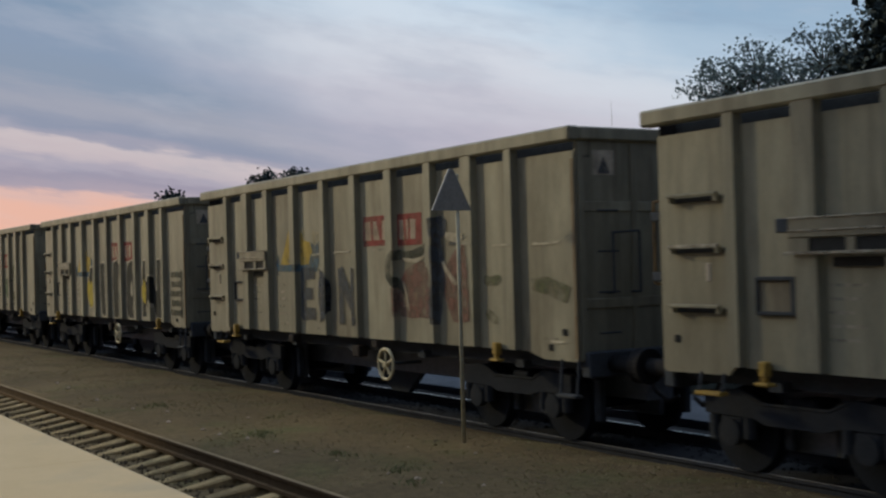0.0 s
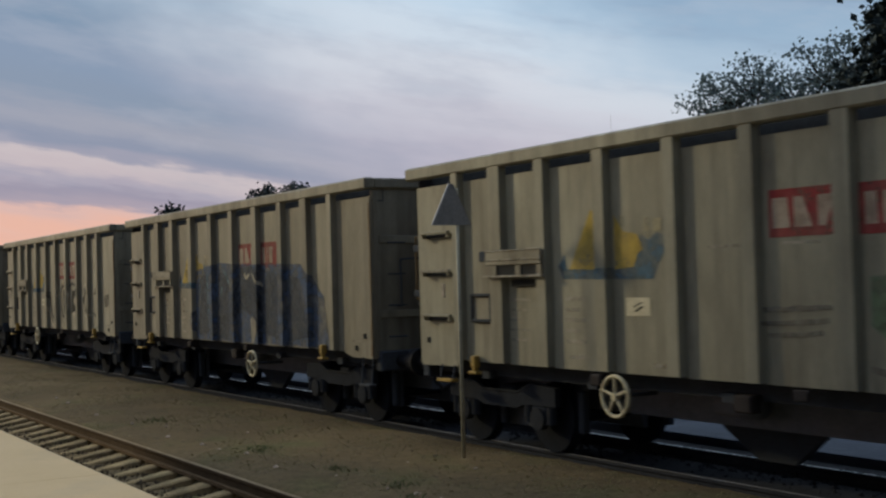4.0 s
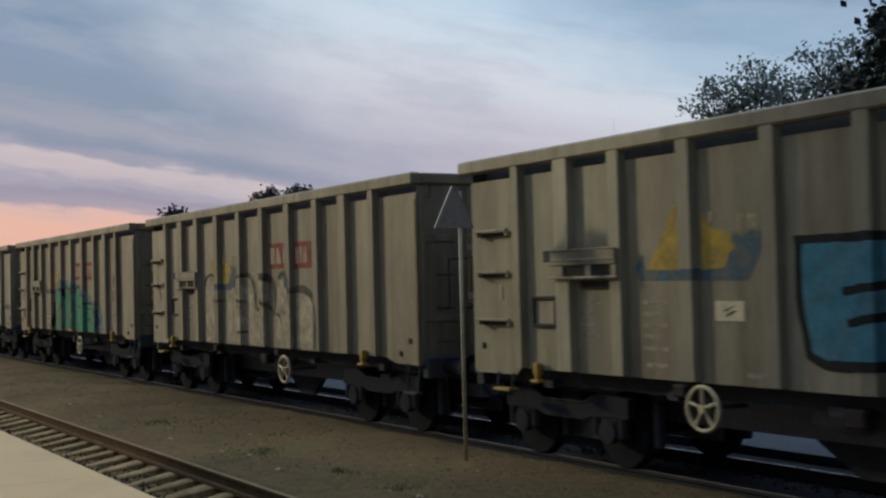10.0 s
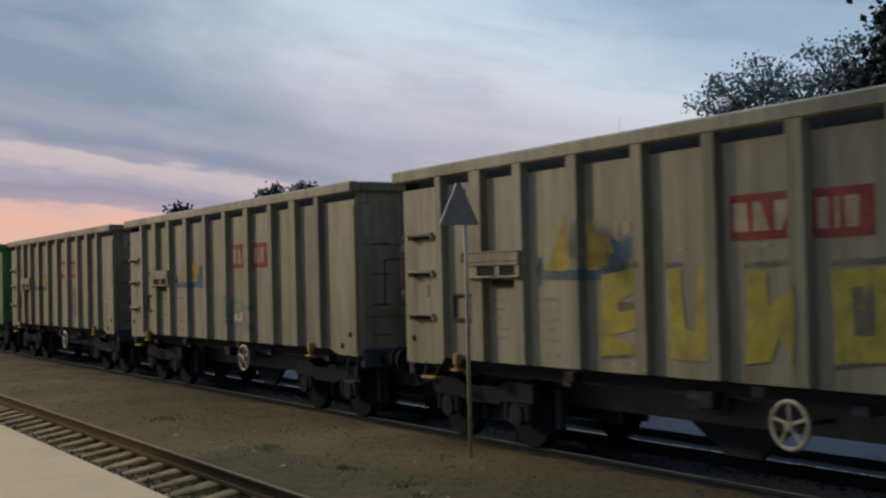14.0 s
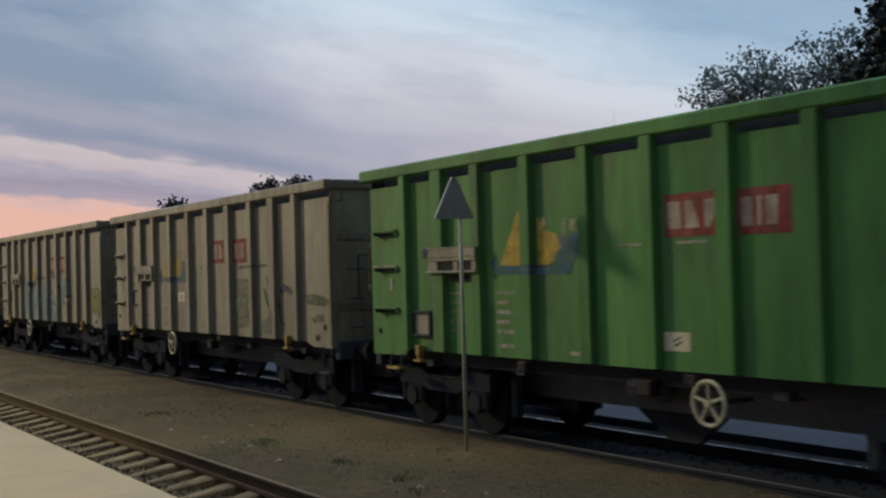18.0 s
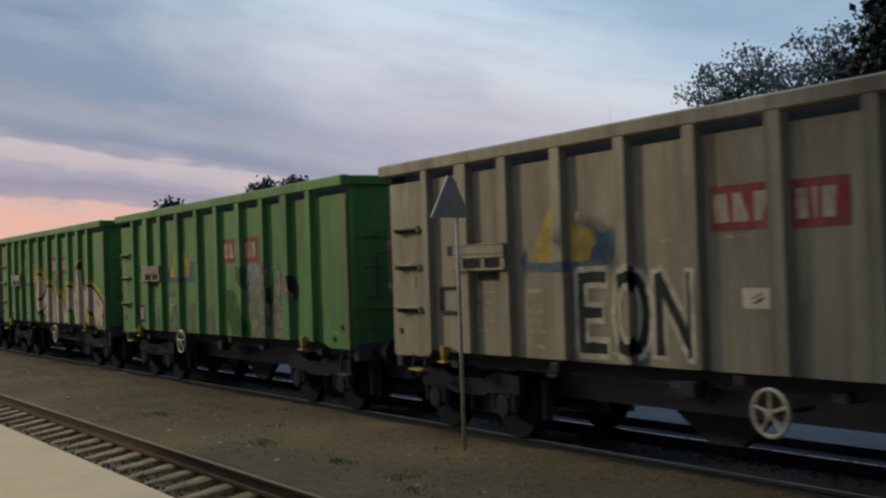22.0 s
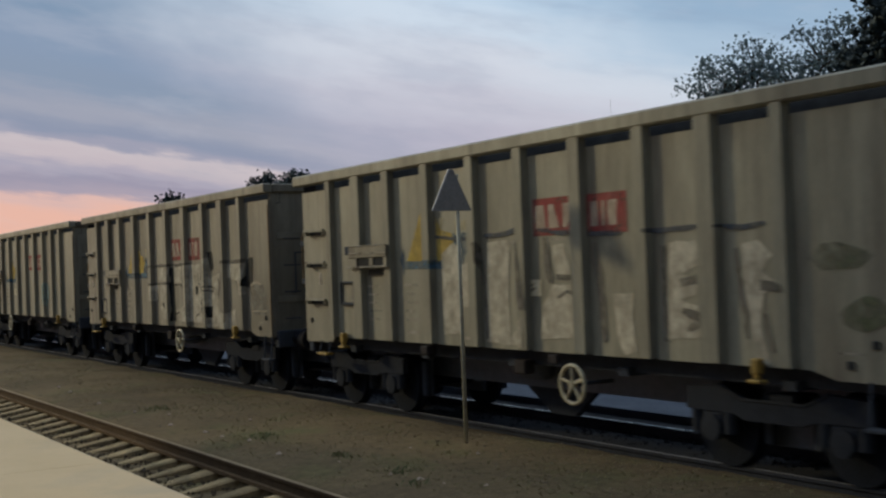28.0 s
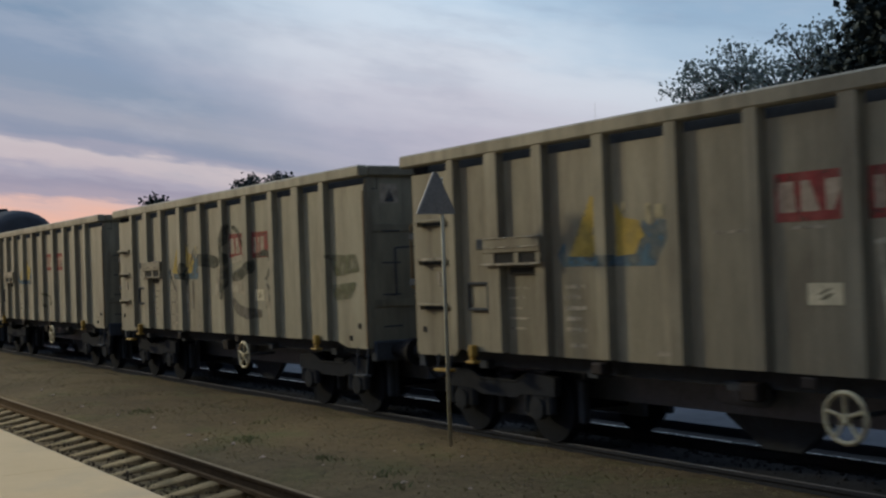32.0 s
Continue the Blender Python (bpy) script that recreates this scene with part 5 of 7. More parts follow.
        graffiti(w, [[(-4.03, 2.17), (-3.77, 2.21), (-3.78, 1.73), (-4.02, 1.71)], [(-7.49, 2.02), (-7.09, 2.04), (-7.13, 1.93), (-7.46, 1.9)]], P_SHADE, 5, "dark letter hole")
        graffiti(w, sweep([(-7.78, 2.43), (-7.03, 2.46)], 0.05) + sweep([(-6.61, 2.44), (-6.37, 2.45)], 0.05) + sweep([(-5.4, 2.4), (-4.74, 2.44)], 0.05) + sweep([(-4.23, 2.41), (-3.5, 2.43)], 0.05) + sweep([(-3.16, 2.41), (-2.87, 2.39)], 0.06) + sweep([(-2.71, 2.61), (-2.61, 2.4), (-2.49, 2.47)], 0.05) + sweep([(-2.91, 1.96), (-2.74, 2.07), (-2.66, 1.96)], 0.05) + sweep([(-7.8, 1.36), (-7.12, 1.41)], 0.04) + sweep([(-4.25, 1.42), (-3.55, 1.48)], 0.04) + sweep([(-2.69, 1.38), (-2.52, 1.4)], 0.05), P_SHADE, 5, "dark edges of the letters")
        graffiti(w, sweep([(-2.03, 2), (-1.85, 2.07), (-1.61, 2)], 0.12) + sweep([(-2.03, 1.87), (-1.97, 1.61), (-1.73, 1.56)], 0.05), P_NAVY, 4, "dark sprayed ring")
        graffiti(w, [[(-1.16, 1.87), (-0.85, 1.95), (-0.43, 1.93), (-0.08, 1.9), (-0.11, 1.75), (-0.6, 1.76), (-1.12, 1.76)]], P_OLIVE, 4, "dark olive sprayed stripe")
    elif k == 10:
        graffiti(w, scribble(-6.2, -3.6, 1.3, 2.2, 9, 0.08, 12), P_FROST, 3, "faded pale scrawl")
        placard(w, -5.5, 1.6)
    elif k == 11:
        placard(w, -5.10, 1.72)
        graffiti(w, [blob(-4.0, 1.9, 0.42, 0.42, 12, 0.25, 6)], P_MIST, 3, "pale green sprayed haze")
        graffiti(w, sweep([(-2.2, 2.42), (-1.9, 2.34), (-1.55, 2.18)], 0.07) + sweep([(-1.2, 2.12), (-0.9, 2.0), (-0.6, 1.92)], 0.08), M_FINE, 3, "rubbed pale scratches")
    elif k == 12:
        placard(w, -5.67, 1.41)
    elif k == 13:
        placard(w, -7.84, 1.86)
        graffiti(w, [[(-4.41, 2.35), (-3.49, 2.33), (-3.52, 1.39), (-4.41, 1.35)], [(-3.11, 1.48), (-2.45, 1.76), (-2.43, 1.25), (-3.07, 1.29)]], P_MIST, 3, "faint greenish letter fill")
        graffiti(w, [[(-1.18, 2), (-0.77, 2.04), (-0.32, 1.99), (-0.1, 1.91), (-0.33, 1.81), (-1.01, 1.86)], [(-0.86, 1.6), (-0.42, 1.7), (-0.38, 1.56), (-0.75, 1.53)], [(-0.72, 1.31), (-0.51, 1.35), (-0.52, 1.25), (-0.71, 1.24)]], P_OLIVE, 4, "dark olive sprayed smudges")
        graffiti(w, sweep([(-4.18, 2.56), (-2.78, 2.58)], 0.05) + sweep([(-4.01, 2), (-3.71, 2.01)], 0.04) + sweep([(-4.09, 1.58), (-3.69, 1.6)], 0.04), P_SHADE, 5, "thin dark lines")
        graffiti(w, sweep([(-2.92, 2.14), (-2.79, 1.88), (-2.6, 1.68), (-2.67, 1.48)], 0.1) + sweep([(-2.81, 2.34), (-2.69, 2.21)], 0.08), P_FOREST, 5, "dark green drips")
        graffiti(w, sweep([(-2.16, 2.04), (-2.01, 2.16), (-1.61, 2.04)], 0.12) + sweep([(-2.23, 1.89), (-2.18, 1.58), (-1.99, 1.45)], 0.06), P_NAVY, 5, "dark sprayed ring")
    elif k == 14:
        graffiti(w, [[(-8.97, 2.41), (-8.63, 2.51), (-8.39, 2.34), (-8.41, 1.35), (-9.17, 1.36), (-9.06, 1.86)], [(-8.06, 2.12), (-7.63, 2.24), (-7.23, 2.02), (-7.07, 1.43), (-7.19, 1.22), (-8.33, 1.21), (-8.33, 1.94)], [(-6.7, 2.34), (-6.33, 2.44), (-5.87, 2.29), (-5.78, 1.33), (-5.86, 1.17), (-6.83, 1.2), (-6.92, 1.87)], [(-5.76, 1.85), (-5.33, 2.01), (-4.82, 1.95), (-4.51, 1.57), (-4.6, 1.2), (-5.82, 1.18)], [(-4.35, 2.32), (-4.02, 2.44), (-3.62, 2.46), (-3.26, 2.39), (-3.33, 1.96), (-3.7, 1.8), (-4.14, 1.69), (-4.34, 1.76)]], P_FROST, 3, "pale teal sprayed letter")
        graffiti(w, sweep([(-9.06, 1.81), (-8.98, 2.33), (-8.63, 2.5)], 0.05) + sweep([(-4.18, 1.49), (-3.97, 1.65), (-3.61, 1.8), (-3.26, 1.86)], 0.09) + sweep([(-7.05, 2.39), (-7.13, 2.02)], 0.04), P_WHITE, 4, "white letter edge")
        graffiti(w, [[(-3.86, 2.49), (-3.71, 2.6), (-3.59, 2.55), (-3.48, 2.48), (-3.67, 2.45)]], P_WHITE, 5, "white dripping star")
        graffiti(w, sweep([(-7.64, 2.4), (-7.07, 2.51), (-6.44, 2.51), (-6.15, 2.45), (-5.84, 2.29)], 0.08) + sweep([(-5.86, 1.88), (-5.45, 1.78), (-4.93, 1.69), (-4.56, 1.73)], 0.05) + sweep([(-6.04, 1.63), (-5.55, 1.54)], 0.06) + sweep([(-3.49, 2.46), (-3.18, 2.39)], 0.05) + sweep([(-3.48, 1.94), (-3.17, 1.96)], 0.09) + sweep([(-8.31, 2.33), (-8.3, 1.7)], 0.05), P_SHADE, 5, "thin dark outlines")
        graffiti(w, [[(-5.42, 2.68), (-5.13, 2.69), (-4.92, 2.61), (-4.99, 2.48), (-5.25, 2.46), (-5.41, 2.56)], [(-4.5, 2.26), (-4.36, 2.32), (-4.32, 2.02), (-4.43, 1.87)], [(-4.08, 1.77), (-3.96, 1.83), (-3.82, 1.8), (-3.88, 1.7), (-4.02, 1.67)], [(-4.91, 2.02), (-4.75, 2.03), (-4.84, 1.89)], [(-5.48, 2.1), (-5.33, 2.11), (-5.38, 2.02)], [(-8.18, 2.41), (-7.75, 2.44), (-7.68, 2.25), (-8.05, 2.17)]], P_NAVY, 5, "dark sprayed smudges")
        graffiti(w, [[(-1.08, 1.50), (-0.92, 1.46), (-0.85, 1.60), (-0.70, 1.50), (-0.16, 1.52), (-0.14, 2.08), (-0.98, 2.12), (-1.12, 2.0)]], P_MUSTARD, 3, "yellow-green sprayed block")
        graffiti(w, sweep([(-1.12, 1.55), (-1.14, 2.02), (-0.98, 2.14), (-0.14, 2.10), (-0.12, 1.50)], 0.06) + sweep([(-0.9, 1.62), (-0.72, 1.52), (-0.5, 1.6)], 0.07) + sweep([(-0.8, 1.9), (-0.55, 1.95)], 0.06), P_OLIVE, 4, "dark outline of the block")
    elif k == 15:
        placard(w, -5.18, 1.86)
        word(w, "EON", [(-7.92, -7.36, 1.30, 2.28), (-7.21, -6.61, 1.30, 2.28), (-6.52, -5.85, 1.30, 2.27)], P_BLACK, P_WHITE, 0.13, 0.07, "black letters EON with white outline")
    elif k == 16:
        graffiti(w, [[(-10.04, 1.22), (-9.97, 1.65), (-9.7, 1.78), (-9.45, 1.65), (-9.43, 1.22)], [(-9.02, 1.22), (-8.96, 1.66), (-8.64, 1.81), (-8.29, 1.74), (-8.17, 1.47), (-8.22, 1.21)], [(-7.88, 1.22), (-7.82, 1.68), (-7.56, 1.88), (-7.21, 1.8), (-7.07, 1.53), (-7.12, 1.23)], [(-6.71, 1.22), (-6.64, 1.66), (-6.37, 1.81), (-6.09, 1.78), (-6, 1.48), (-6.06, 1.23)], [(-9.24, 2.17), (-8.32, 2.17), (-8.33, 1.98), (-9.25, 1.98)]], P_MOSS, 3, "row of greyish arches")
        graffiti(w, [[(-5.52, 2.14), (-5.11, 2.1), (-4.57, 1.73), (-4.34, 1.19), (-5.22, 1.21), (-5.67, 1.71)], [(-4.96, 2.62), (-4.31, 2.53), (-4.28, 2), (-4.81, 2.34)]], P_FOREST, 3, "dark green sprayed patch")
        graffiti(w, [[(-4.35, 2.59), (-4.04, 2.66), (-3.79, 2.57), (-3.39, 2.49), (-3.42, 2), (-3.82, 2.02), (-4.18, 1.92), (-4.44, 2.13)]], P_STEEL, 4, "dark grey letter part")
        letter(w, [(-4.43, 1.83), (-3.93, 1.99), (-3.43, 2.02), (-3.26, 1.75), (-3.26, 1.2), (-3.97, 1.2), (-4.2, 1.45)], P_DUN, None, 0, 5, "greyish beige sprayed letter")
        letter(w, [(-3.54, 2.6), (-3.4, 2.69), (-3.22, 2.55), (-2.99, 2.54), (-2.81, 2.48), (-2.76, 2.12), (-2.84, 1.96), (-3.04, 2.04), (-3.04, 2.45), (-3.3, 2.46), (-3.33, 2.11), (-3.47, 2.19)], P_DUN, None, 0, 5, "greyish beige sprayed letter")
        letter(w, [(-3.2, 1.82), (-2.88, 1.99), (-2.62, 1.87), (-2.51, 1.52), (-2.59, 1.19), (-3.18, 1.2)], P_DUN, None, 0, 5, "greyish beige sprayed letter")
        letter(w, [(-2.51, 2.35), (-2.39, 2.39), (-2.31, 2.29), (-2.23, 1.99), (-2.33, 1.93), (-2.48, 2.02), (-2.54, 2.17)], P_DUN, None, 0, 5, "greyish beige sprayed letter")
        graffiti(w, sweep([(-3.87, 2.54), (-3.71, 2.32), (-3.5, 2.06)], 0.09) + sweep([(-2.84, 2.45), (-2.8, 2.12)], 0.05), P_PALE, 6, "pale letter stroke")
        graffiti(w, [[(-2.35, 2.38), (-2.19, 2.36), (-2, 2.17), (-2.03, 1.95), (-2.21, 1.9), (-2.28, 2.11)], [(-3.33, 2.15), (-3.22, 2.18), (-3.15, 1.81), (-3.22, 1.48), (-3.33, 1.56)]], P_BLACK, 4, "black letter shadow")
        graffiti(w, sweep([(-3.95, 1.64), (-3.75, 1.61), (-3.57, 1.7)], 0.05) + sweep([(-2.99, 1.72), (-2.6, 1.71)], 0.03) + sweep([(-3.1, 1.38), (-2.61, 1.38)], 0.03), P_SHADE, 6, "faint dark marks")
    elif k == 17:
        graffiti(w, sweep([(-7.85, 1.83), (-7.75, 2.36), (-7.42, 2.66), (-7.04, 2.79), (-6.67, 2.71), (-6.36, 2.34)], 0.11) + sweep([(-6.36, 2.34), (-5.85, 2.43), (-5.49, 2.36), (-5.2, 2.05), (-5.16, 1.52), (-5.16, 1.23)], 0.1) + sweep([(-7.75, 1.5), (-7.52, 1.3), (-7, 1.29)], 0.09) + sweep([(-5.22, 2.43), (-5.07, 2.69), (-4.86, 2.76), (-4.66, 2.7)], 0.1) + sweep([(-4.99, 1.53), (-4.94, 1.2)], 0.24) + sweep([(-4.48, 2.05), (-4.27, 1.94)], 0.24), P_YELLOW, 3, "yellow sprayed rim")
        graffiti(w, [[(-5.26, 2.49), (-5.06, 2.12), (-4.65, 2.03), (-4.75, 1.86), (-4.99, 1.53), (-5.12, 1.76)], [(-4.13, 1.64), (-3.92, 1.56), (-3.79, 1.24), (-4.05, 1.22)]], P_YELLOW, 3, "yellow field between letters")
        letter(w, [(-7.68, 2.11), (-7.5, 2.48), (-7.16, 2.64), (-6.84, 2.63), (-6.6, 2.45), (-6.51, 2.23), (-6.86, 1.95), (-6.99, 1.55), (-7.21, 1.37), (-7.49, 1.43), (-7.67, 1.73)], P_BEIGE, P_BLACK, 0.065, 4, "pinkish beige letter with black and yellow edge")
        letter(w, [(-7.01, 1.53), (-6.9, 1.84), (-6.35, 2.1), (-5.95, 2.25), (-5.63, 2.26), (-5.43, 2.11), (-5.29, 1.76), (-5.25, 1.21), (-6.38, 1.21), (-6.49, 1.4)], P_BEIGE, P_BLACK, 0.065, 4, "pinkish beige letter with black and yellow edge")
        letter(w, [(-5.13, 2.42), (-5.02, 2.63), (-4.85, 2.66), (-4.71, 2.56), (-4.7, 2.29), (-4.81, 2.18), (-4.99, 2.19)], P_BEIGE, P_BLACK, 0.065, 4, "pinkish beige letter with black and yellow edge")
        letter(w, [(-5.02, 2.05), (-4.65, 2.05), (-4.37, 1.86), (-4.12, 1.65), (-4.05, 1.21), (-4.85, 1.2), (-4.95, 1.59)], P_BEIGE, P_BLACK, 0.065, 4, "pinkish beige letter with black and yellow edge")
        graffiti(w, sweep([(-7.14, 1.87), (-6.86, 1.92), (-6.4, 2.1)], 0.08) + sweep([(-7.04, 1.47), (-6.58, 1.61), (-6.22, 1.77), (-5.98, 1.78), (-5.95, 1.66)], 0.09), P_BLACK, 6, "black inner letter lines")
        graffiti(w, sweep([(-4.18, 1.36), (-4.07, 2.18), (-3.72, 2.35), (-3.27, 2.36), (-2.96, 2.17), (-2.59, 2.07)], 0.09) + sweep([(-2.86, 2.49), (-2.67, 2.74), (-2.23, 2.97), (-2.12, 2.79)], 0.1) + sweep([(-1.94, 2.36), (-1.52, 2.42), (-1, 2.28), (-0.42, 2.05), (-0.08, 1.79), (-0.08, 1.37), (-0.1, 1.15)], 0.1), P_YELLOW, 3, "yellow sprayed rim")
        graffiti(w, [[(-2.61, 1.69), (-2.43, 1.66), (-2.04, 1.25), (-2.51, 1.23)], [(-1.57, 1.64), (-1.4, 1.61), (-1.01, 1.2), (-1.38, 1.18)]], P_YELLOW, 3, "yellow field between letters")
        letter(w, [(-4.1, 1.25), (-3.97, 2.07), (-3.7, 2.24), (-3.32, 2.24), (-2.96, 2.11), (-2.69, 2), (-2.54, 1.84), (-2.52, 1.59), (-2.61, 1.21), (-2.99, 1.2), (-3.19, 1.54), (-3.45, 1.67), (-3.63, 1.56), (-3.68, 1.24)], P_BEIGE, P_BLACK, 0.065, 4, "pinkish beige letter with black and yellow edge")
        letter(w, [(-2.68, 2.56), (-2.48, 2.73), (-2.28, 2.79), (-2.14, 2.54), (-2.04, 2.26), (-1.82, 2.12), (-2.04, 1.2), (-2.33, 1.2), (-2.48, 1.84), (-2.6, 2.27)], P_BEIGE, P_BLACK, 0.065, 4, "pinkish beige letter with black and yellow edge")
        letter(w, [(-1.9, 2.12), (-1.53, 2.27), (-1.16, 2.2), (-0.62, 1.98), (-0.2, 1.76), (-0.25, 1.48), (-0.36, 1.13), (-0.91, 1.17), (-1.1, 1.45), (-1.43, 1.71), (-1.43, 1.24), (-1.93, 1.22)], P_BEIGE, P_BLACK, 0.065, 4, "pinkish beige letter with black and yellow edge")
        graffiti(w, [[(-2.54, 2.74), (-2.19, 2.98), (-2.08, 2.54), (-2, 2.26), (-2.15, 2.33), (-2.24, 2.74)], [(-1.67, 1.81), (-1.5, 1.81), (-1.46, 1.71), (-1.62, 1.74)], [(-2.55, 1.87), (-2.39, 1.84), (-2.43, 1.7), (-2.56, 1.73)]], P_BLACK, 6, "black letter edge")
        graffiti(w, [[(-3, 1.91), (-2.78, 1.96), (-2.6, 1.84), (-2.67, 1.72), (-2.92, 1.75)], [(-2.49, 2.7), (-2.36, 2.75), (-2.28, 2.65), (-2.41, 2.54), (-2.51, 2.58)], [(-0.87, 1.92), (-0.72, 1.95), (-0.53, 1.82), (-0.46, 1.72), (-0.68, 1.73), (-0.85, 1.82)], [(-1.73, 1.64), (-1.57, 1.66), (-1.52, 1.48), (-1.69, 1.5)]], P_PINK, 7, "pink sprayed spot")
        graffiti(w, [[(-7.48, 2.41), (-7.22, 2.49), (-7.14, 2.4), (-7.39, 2.21), (-7.47, 2.27)], [(-6.45, 1.54), (-6.23, 1.62), (-6.11, 1.56), (-6.24, 1.41), (-6.46, 1.41)], [(-5.04, 2.48), (-4.91, 2.54), (-4.81, 2.46), (-4.88, 2.39), (-5.02, 2.38)], [(-4.97, 1.94), (-4.82, 2), (-4.68, 1.94), (-4.75, 1.86), (-4.94, 1.85)]], P_PINK, 7, "pink sprayed spot")
        graffiti(w, [[(-9.22, 3.15), (-8.96, 3.14), (-8.98, 3.06), (-9.16, 3.06)], [(-9.27, 2.93), (-9.03, 2.93), (-9.03, 2.87), (-9.25, 2.87)], [(-9.28, 2.68), (-9.04, 2.69), (-9.02, 2.61), (-9.24, 2.61)], [(-9.1, 3.07), (-9.02, 3.07), (-9.07, 2.69), (-9.15, 2.69)]], M_SAIL, 4, "yellow marks beside the sail")
    elif k == 18:
        graffiti(w, [[(-8.74, 2.51), (-8.01, 2.51), (-8.03, 2.21), (-8.59, 2.16), (-8.09, 2.08), (-8.16, 1.75), (-8.13, 1.24), (-9.06, 1.2), (-8.85, 2.09)], [(-7.78, 1.92), (-7.45, 2.06), (-7.28, 1.26), (-7.73, 1.25)], [(-6.58, 2.45), (-5.99, 2.48), (-5.88, 2.18), (-6.53, 2.18)], [(-6.51, 2.02), (-5.89, 2.03), (-5.9, 1.82), (-6.57, 1.79)], [(-6.58, 1.64), (-5.84, 1.66), (-5.81, 1.24), (-6.54, 1.23)]], P_WHITE, 4, "whitish block letter")
        graffiti(w, [[(-4.93, 2.34), (-4.57, 2.44), (-4.13, 2.43), (-3.94, 2.06), (-3.82, 1.4), (-3.73, 1.19), (-3.97, 1.21), (-4.12, 1.66), (-4.49, 1.61), (-4.63, 1.22), (-5.24, 1.21)], [(-2.97, 2.36), (-2.42, 2.44), (-2.26, 2.17), (-2.24, 1.87), (-2.22, 1.2), (-2.53, 1.2), (-2.62, 1.71), (-3.04, 1.73)], [(-3.49, 1.93), (-3.33, 1.99), (-3.36, 1.21), (-3.5, 1.2)]], P_WHITE, 4, "whitish block letter")
        graffiti(w, [[(-9.52, 1.74), (-9.21, 2.07), (-8.92, 2.09), (-8.95, 1.73), (-9.14, 1.6)], [(-4.54, 2.13), (-4.25, 2.16), (-4.22, 1.89), (-4.49, 1.93)], [(-3.4, 2.45), (-3.11, 2.5), (-3.17, 2.18), (-3.42, 2.15)], [(-2.89, 2.17), (-2.52, 2.17), (-2.52, 2.05), (-2.76, 2.07)], [(-8.11, 1.71), (-7.87, 1.69), (-7.72, 1.55), (-8.01, 1.55)]], P_BLACK, 5, "dark letter shadow")
        graffiti(w, sweep([(-6.8, 2.16), (-5.86, 2.17)], 0.06) + sweep([(-6.71, 2.04), (-5.92, 2.05)], 0.05) + sweep([(-6.8, 1.76), (-5.89, 1.77)], 0.05) + sweep([(-6.6, 1.51), (-5.85, 1.54)], 0.05) + sweep([(-5.07, 2.44), (-4.74, 2.48), (-4.11, 2.47)], 0.08) + sweep([(-3.11, 2.46), (-2.49, 2.46)], 0.07) + sweep([(-4.8, 1.6), (-4.49, 1.64)], 0.05), P_SHADE, 5, "thin dark letter lines")
        graffiti(w, sweep([(-4.98, 2.28), (-5.33, 1.31)], 0.12) + sweep([(-3.06, 1.72), (-2.67, 1.75)], 0.05) + sweep([(-2.52, 1.74), (-2.23, 1.75)], 0.05) + sweep([(-8.85, 2.2), (-8, 2.22)], 0.05) + sweep([(-8.73, 2.53), (-7.97, 2.53)], 0.05), P_SHADE, 5, "dark letter edges")
        graffiti(w, [[(-4.47, 1.44), (-4.24, 1.59), (-4.04, 1.24), (-4.54, 1.22)], [(-3.17, 1.42), (-2.96, 1.68), (-2.74, 1.62), (-2.69, 1.27), (-3.08, 1.27)], [(-4.02, 2.46), (-3.5, 2.45), (-3.53, 2.06), (-3.69, 1.93), (-3.83, 2.06)]], P_SHADE, 5, "faded grey letter feet")
        graffiti(w, sweep([(-0.9, 2.7), (-0.2, 2.72)], 0.12) + sweep([(-0.85, 2.2), (-0.4, 2.25), (-0.3, 2.6)], 0.07), P_OLIVE, 3, "dark sprayed scrawl")
    elif k == 19:
        graffiti(w, [[(-8.9, 1.22), (-2.0, 1.22), (-2.3, 2.3), (-4.5, 2.6), (-8.6, 2.55)]], P_ORANGE, 3, "rusty orange sprayed field")
        graffiti(w, sweep([(-9.0, 1.3), (-8.9, 2.6), (-7.6, 2.65), (-6.4, 2.4)], 0.14), P_OLIVE, 4, "green sprayed edge")
        graffiti(w, [blob(-12.0, 1.42, 0.42, 0.26, 12, 0.15, 3)], P_LEMON, 3, "yellow-green sprayed patch")
        placard(w, -4.4, 1.7)
    elif k == 20:
        placard(w, -5.9, 1.9)
        graffiti(w, [[(-7.88, 2.5), (-7.56, 2.65), (-7.34, 2.57), (-7.43, 1.93), (-7.42, 1.36), (-7.88, 1.34)], [(-7.4, 2.33), (-7.1, 2.36), (-7.06, 1.77), (-7.4, 1.73)], [(-6.69, 2.62), (-6.21, 2.64), (-6.15, 2.53), (-6.22, 1.93), (-6.19, 1.36), (-5.8, 1.64), (-5.82, 1.23), (-6.75, 1.27)], [(-5.21, 2.54), (-4.97, 2.56), (-4.88, 2.28), (-4.81, 2.14), (-5.12, 2.14)], [(-5.21, 2.04), (-4.81, 2.04), (-4.79, 1.38), (-5.52, 1.35), (-5.44, 1.79)]], P_WHITE, 3, "pale worn letter")
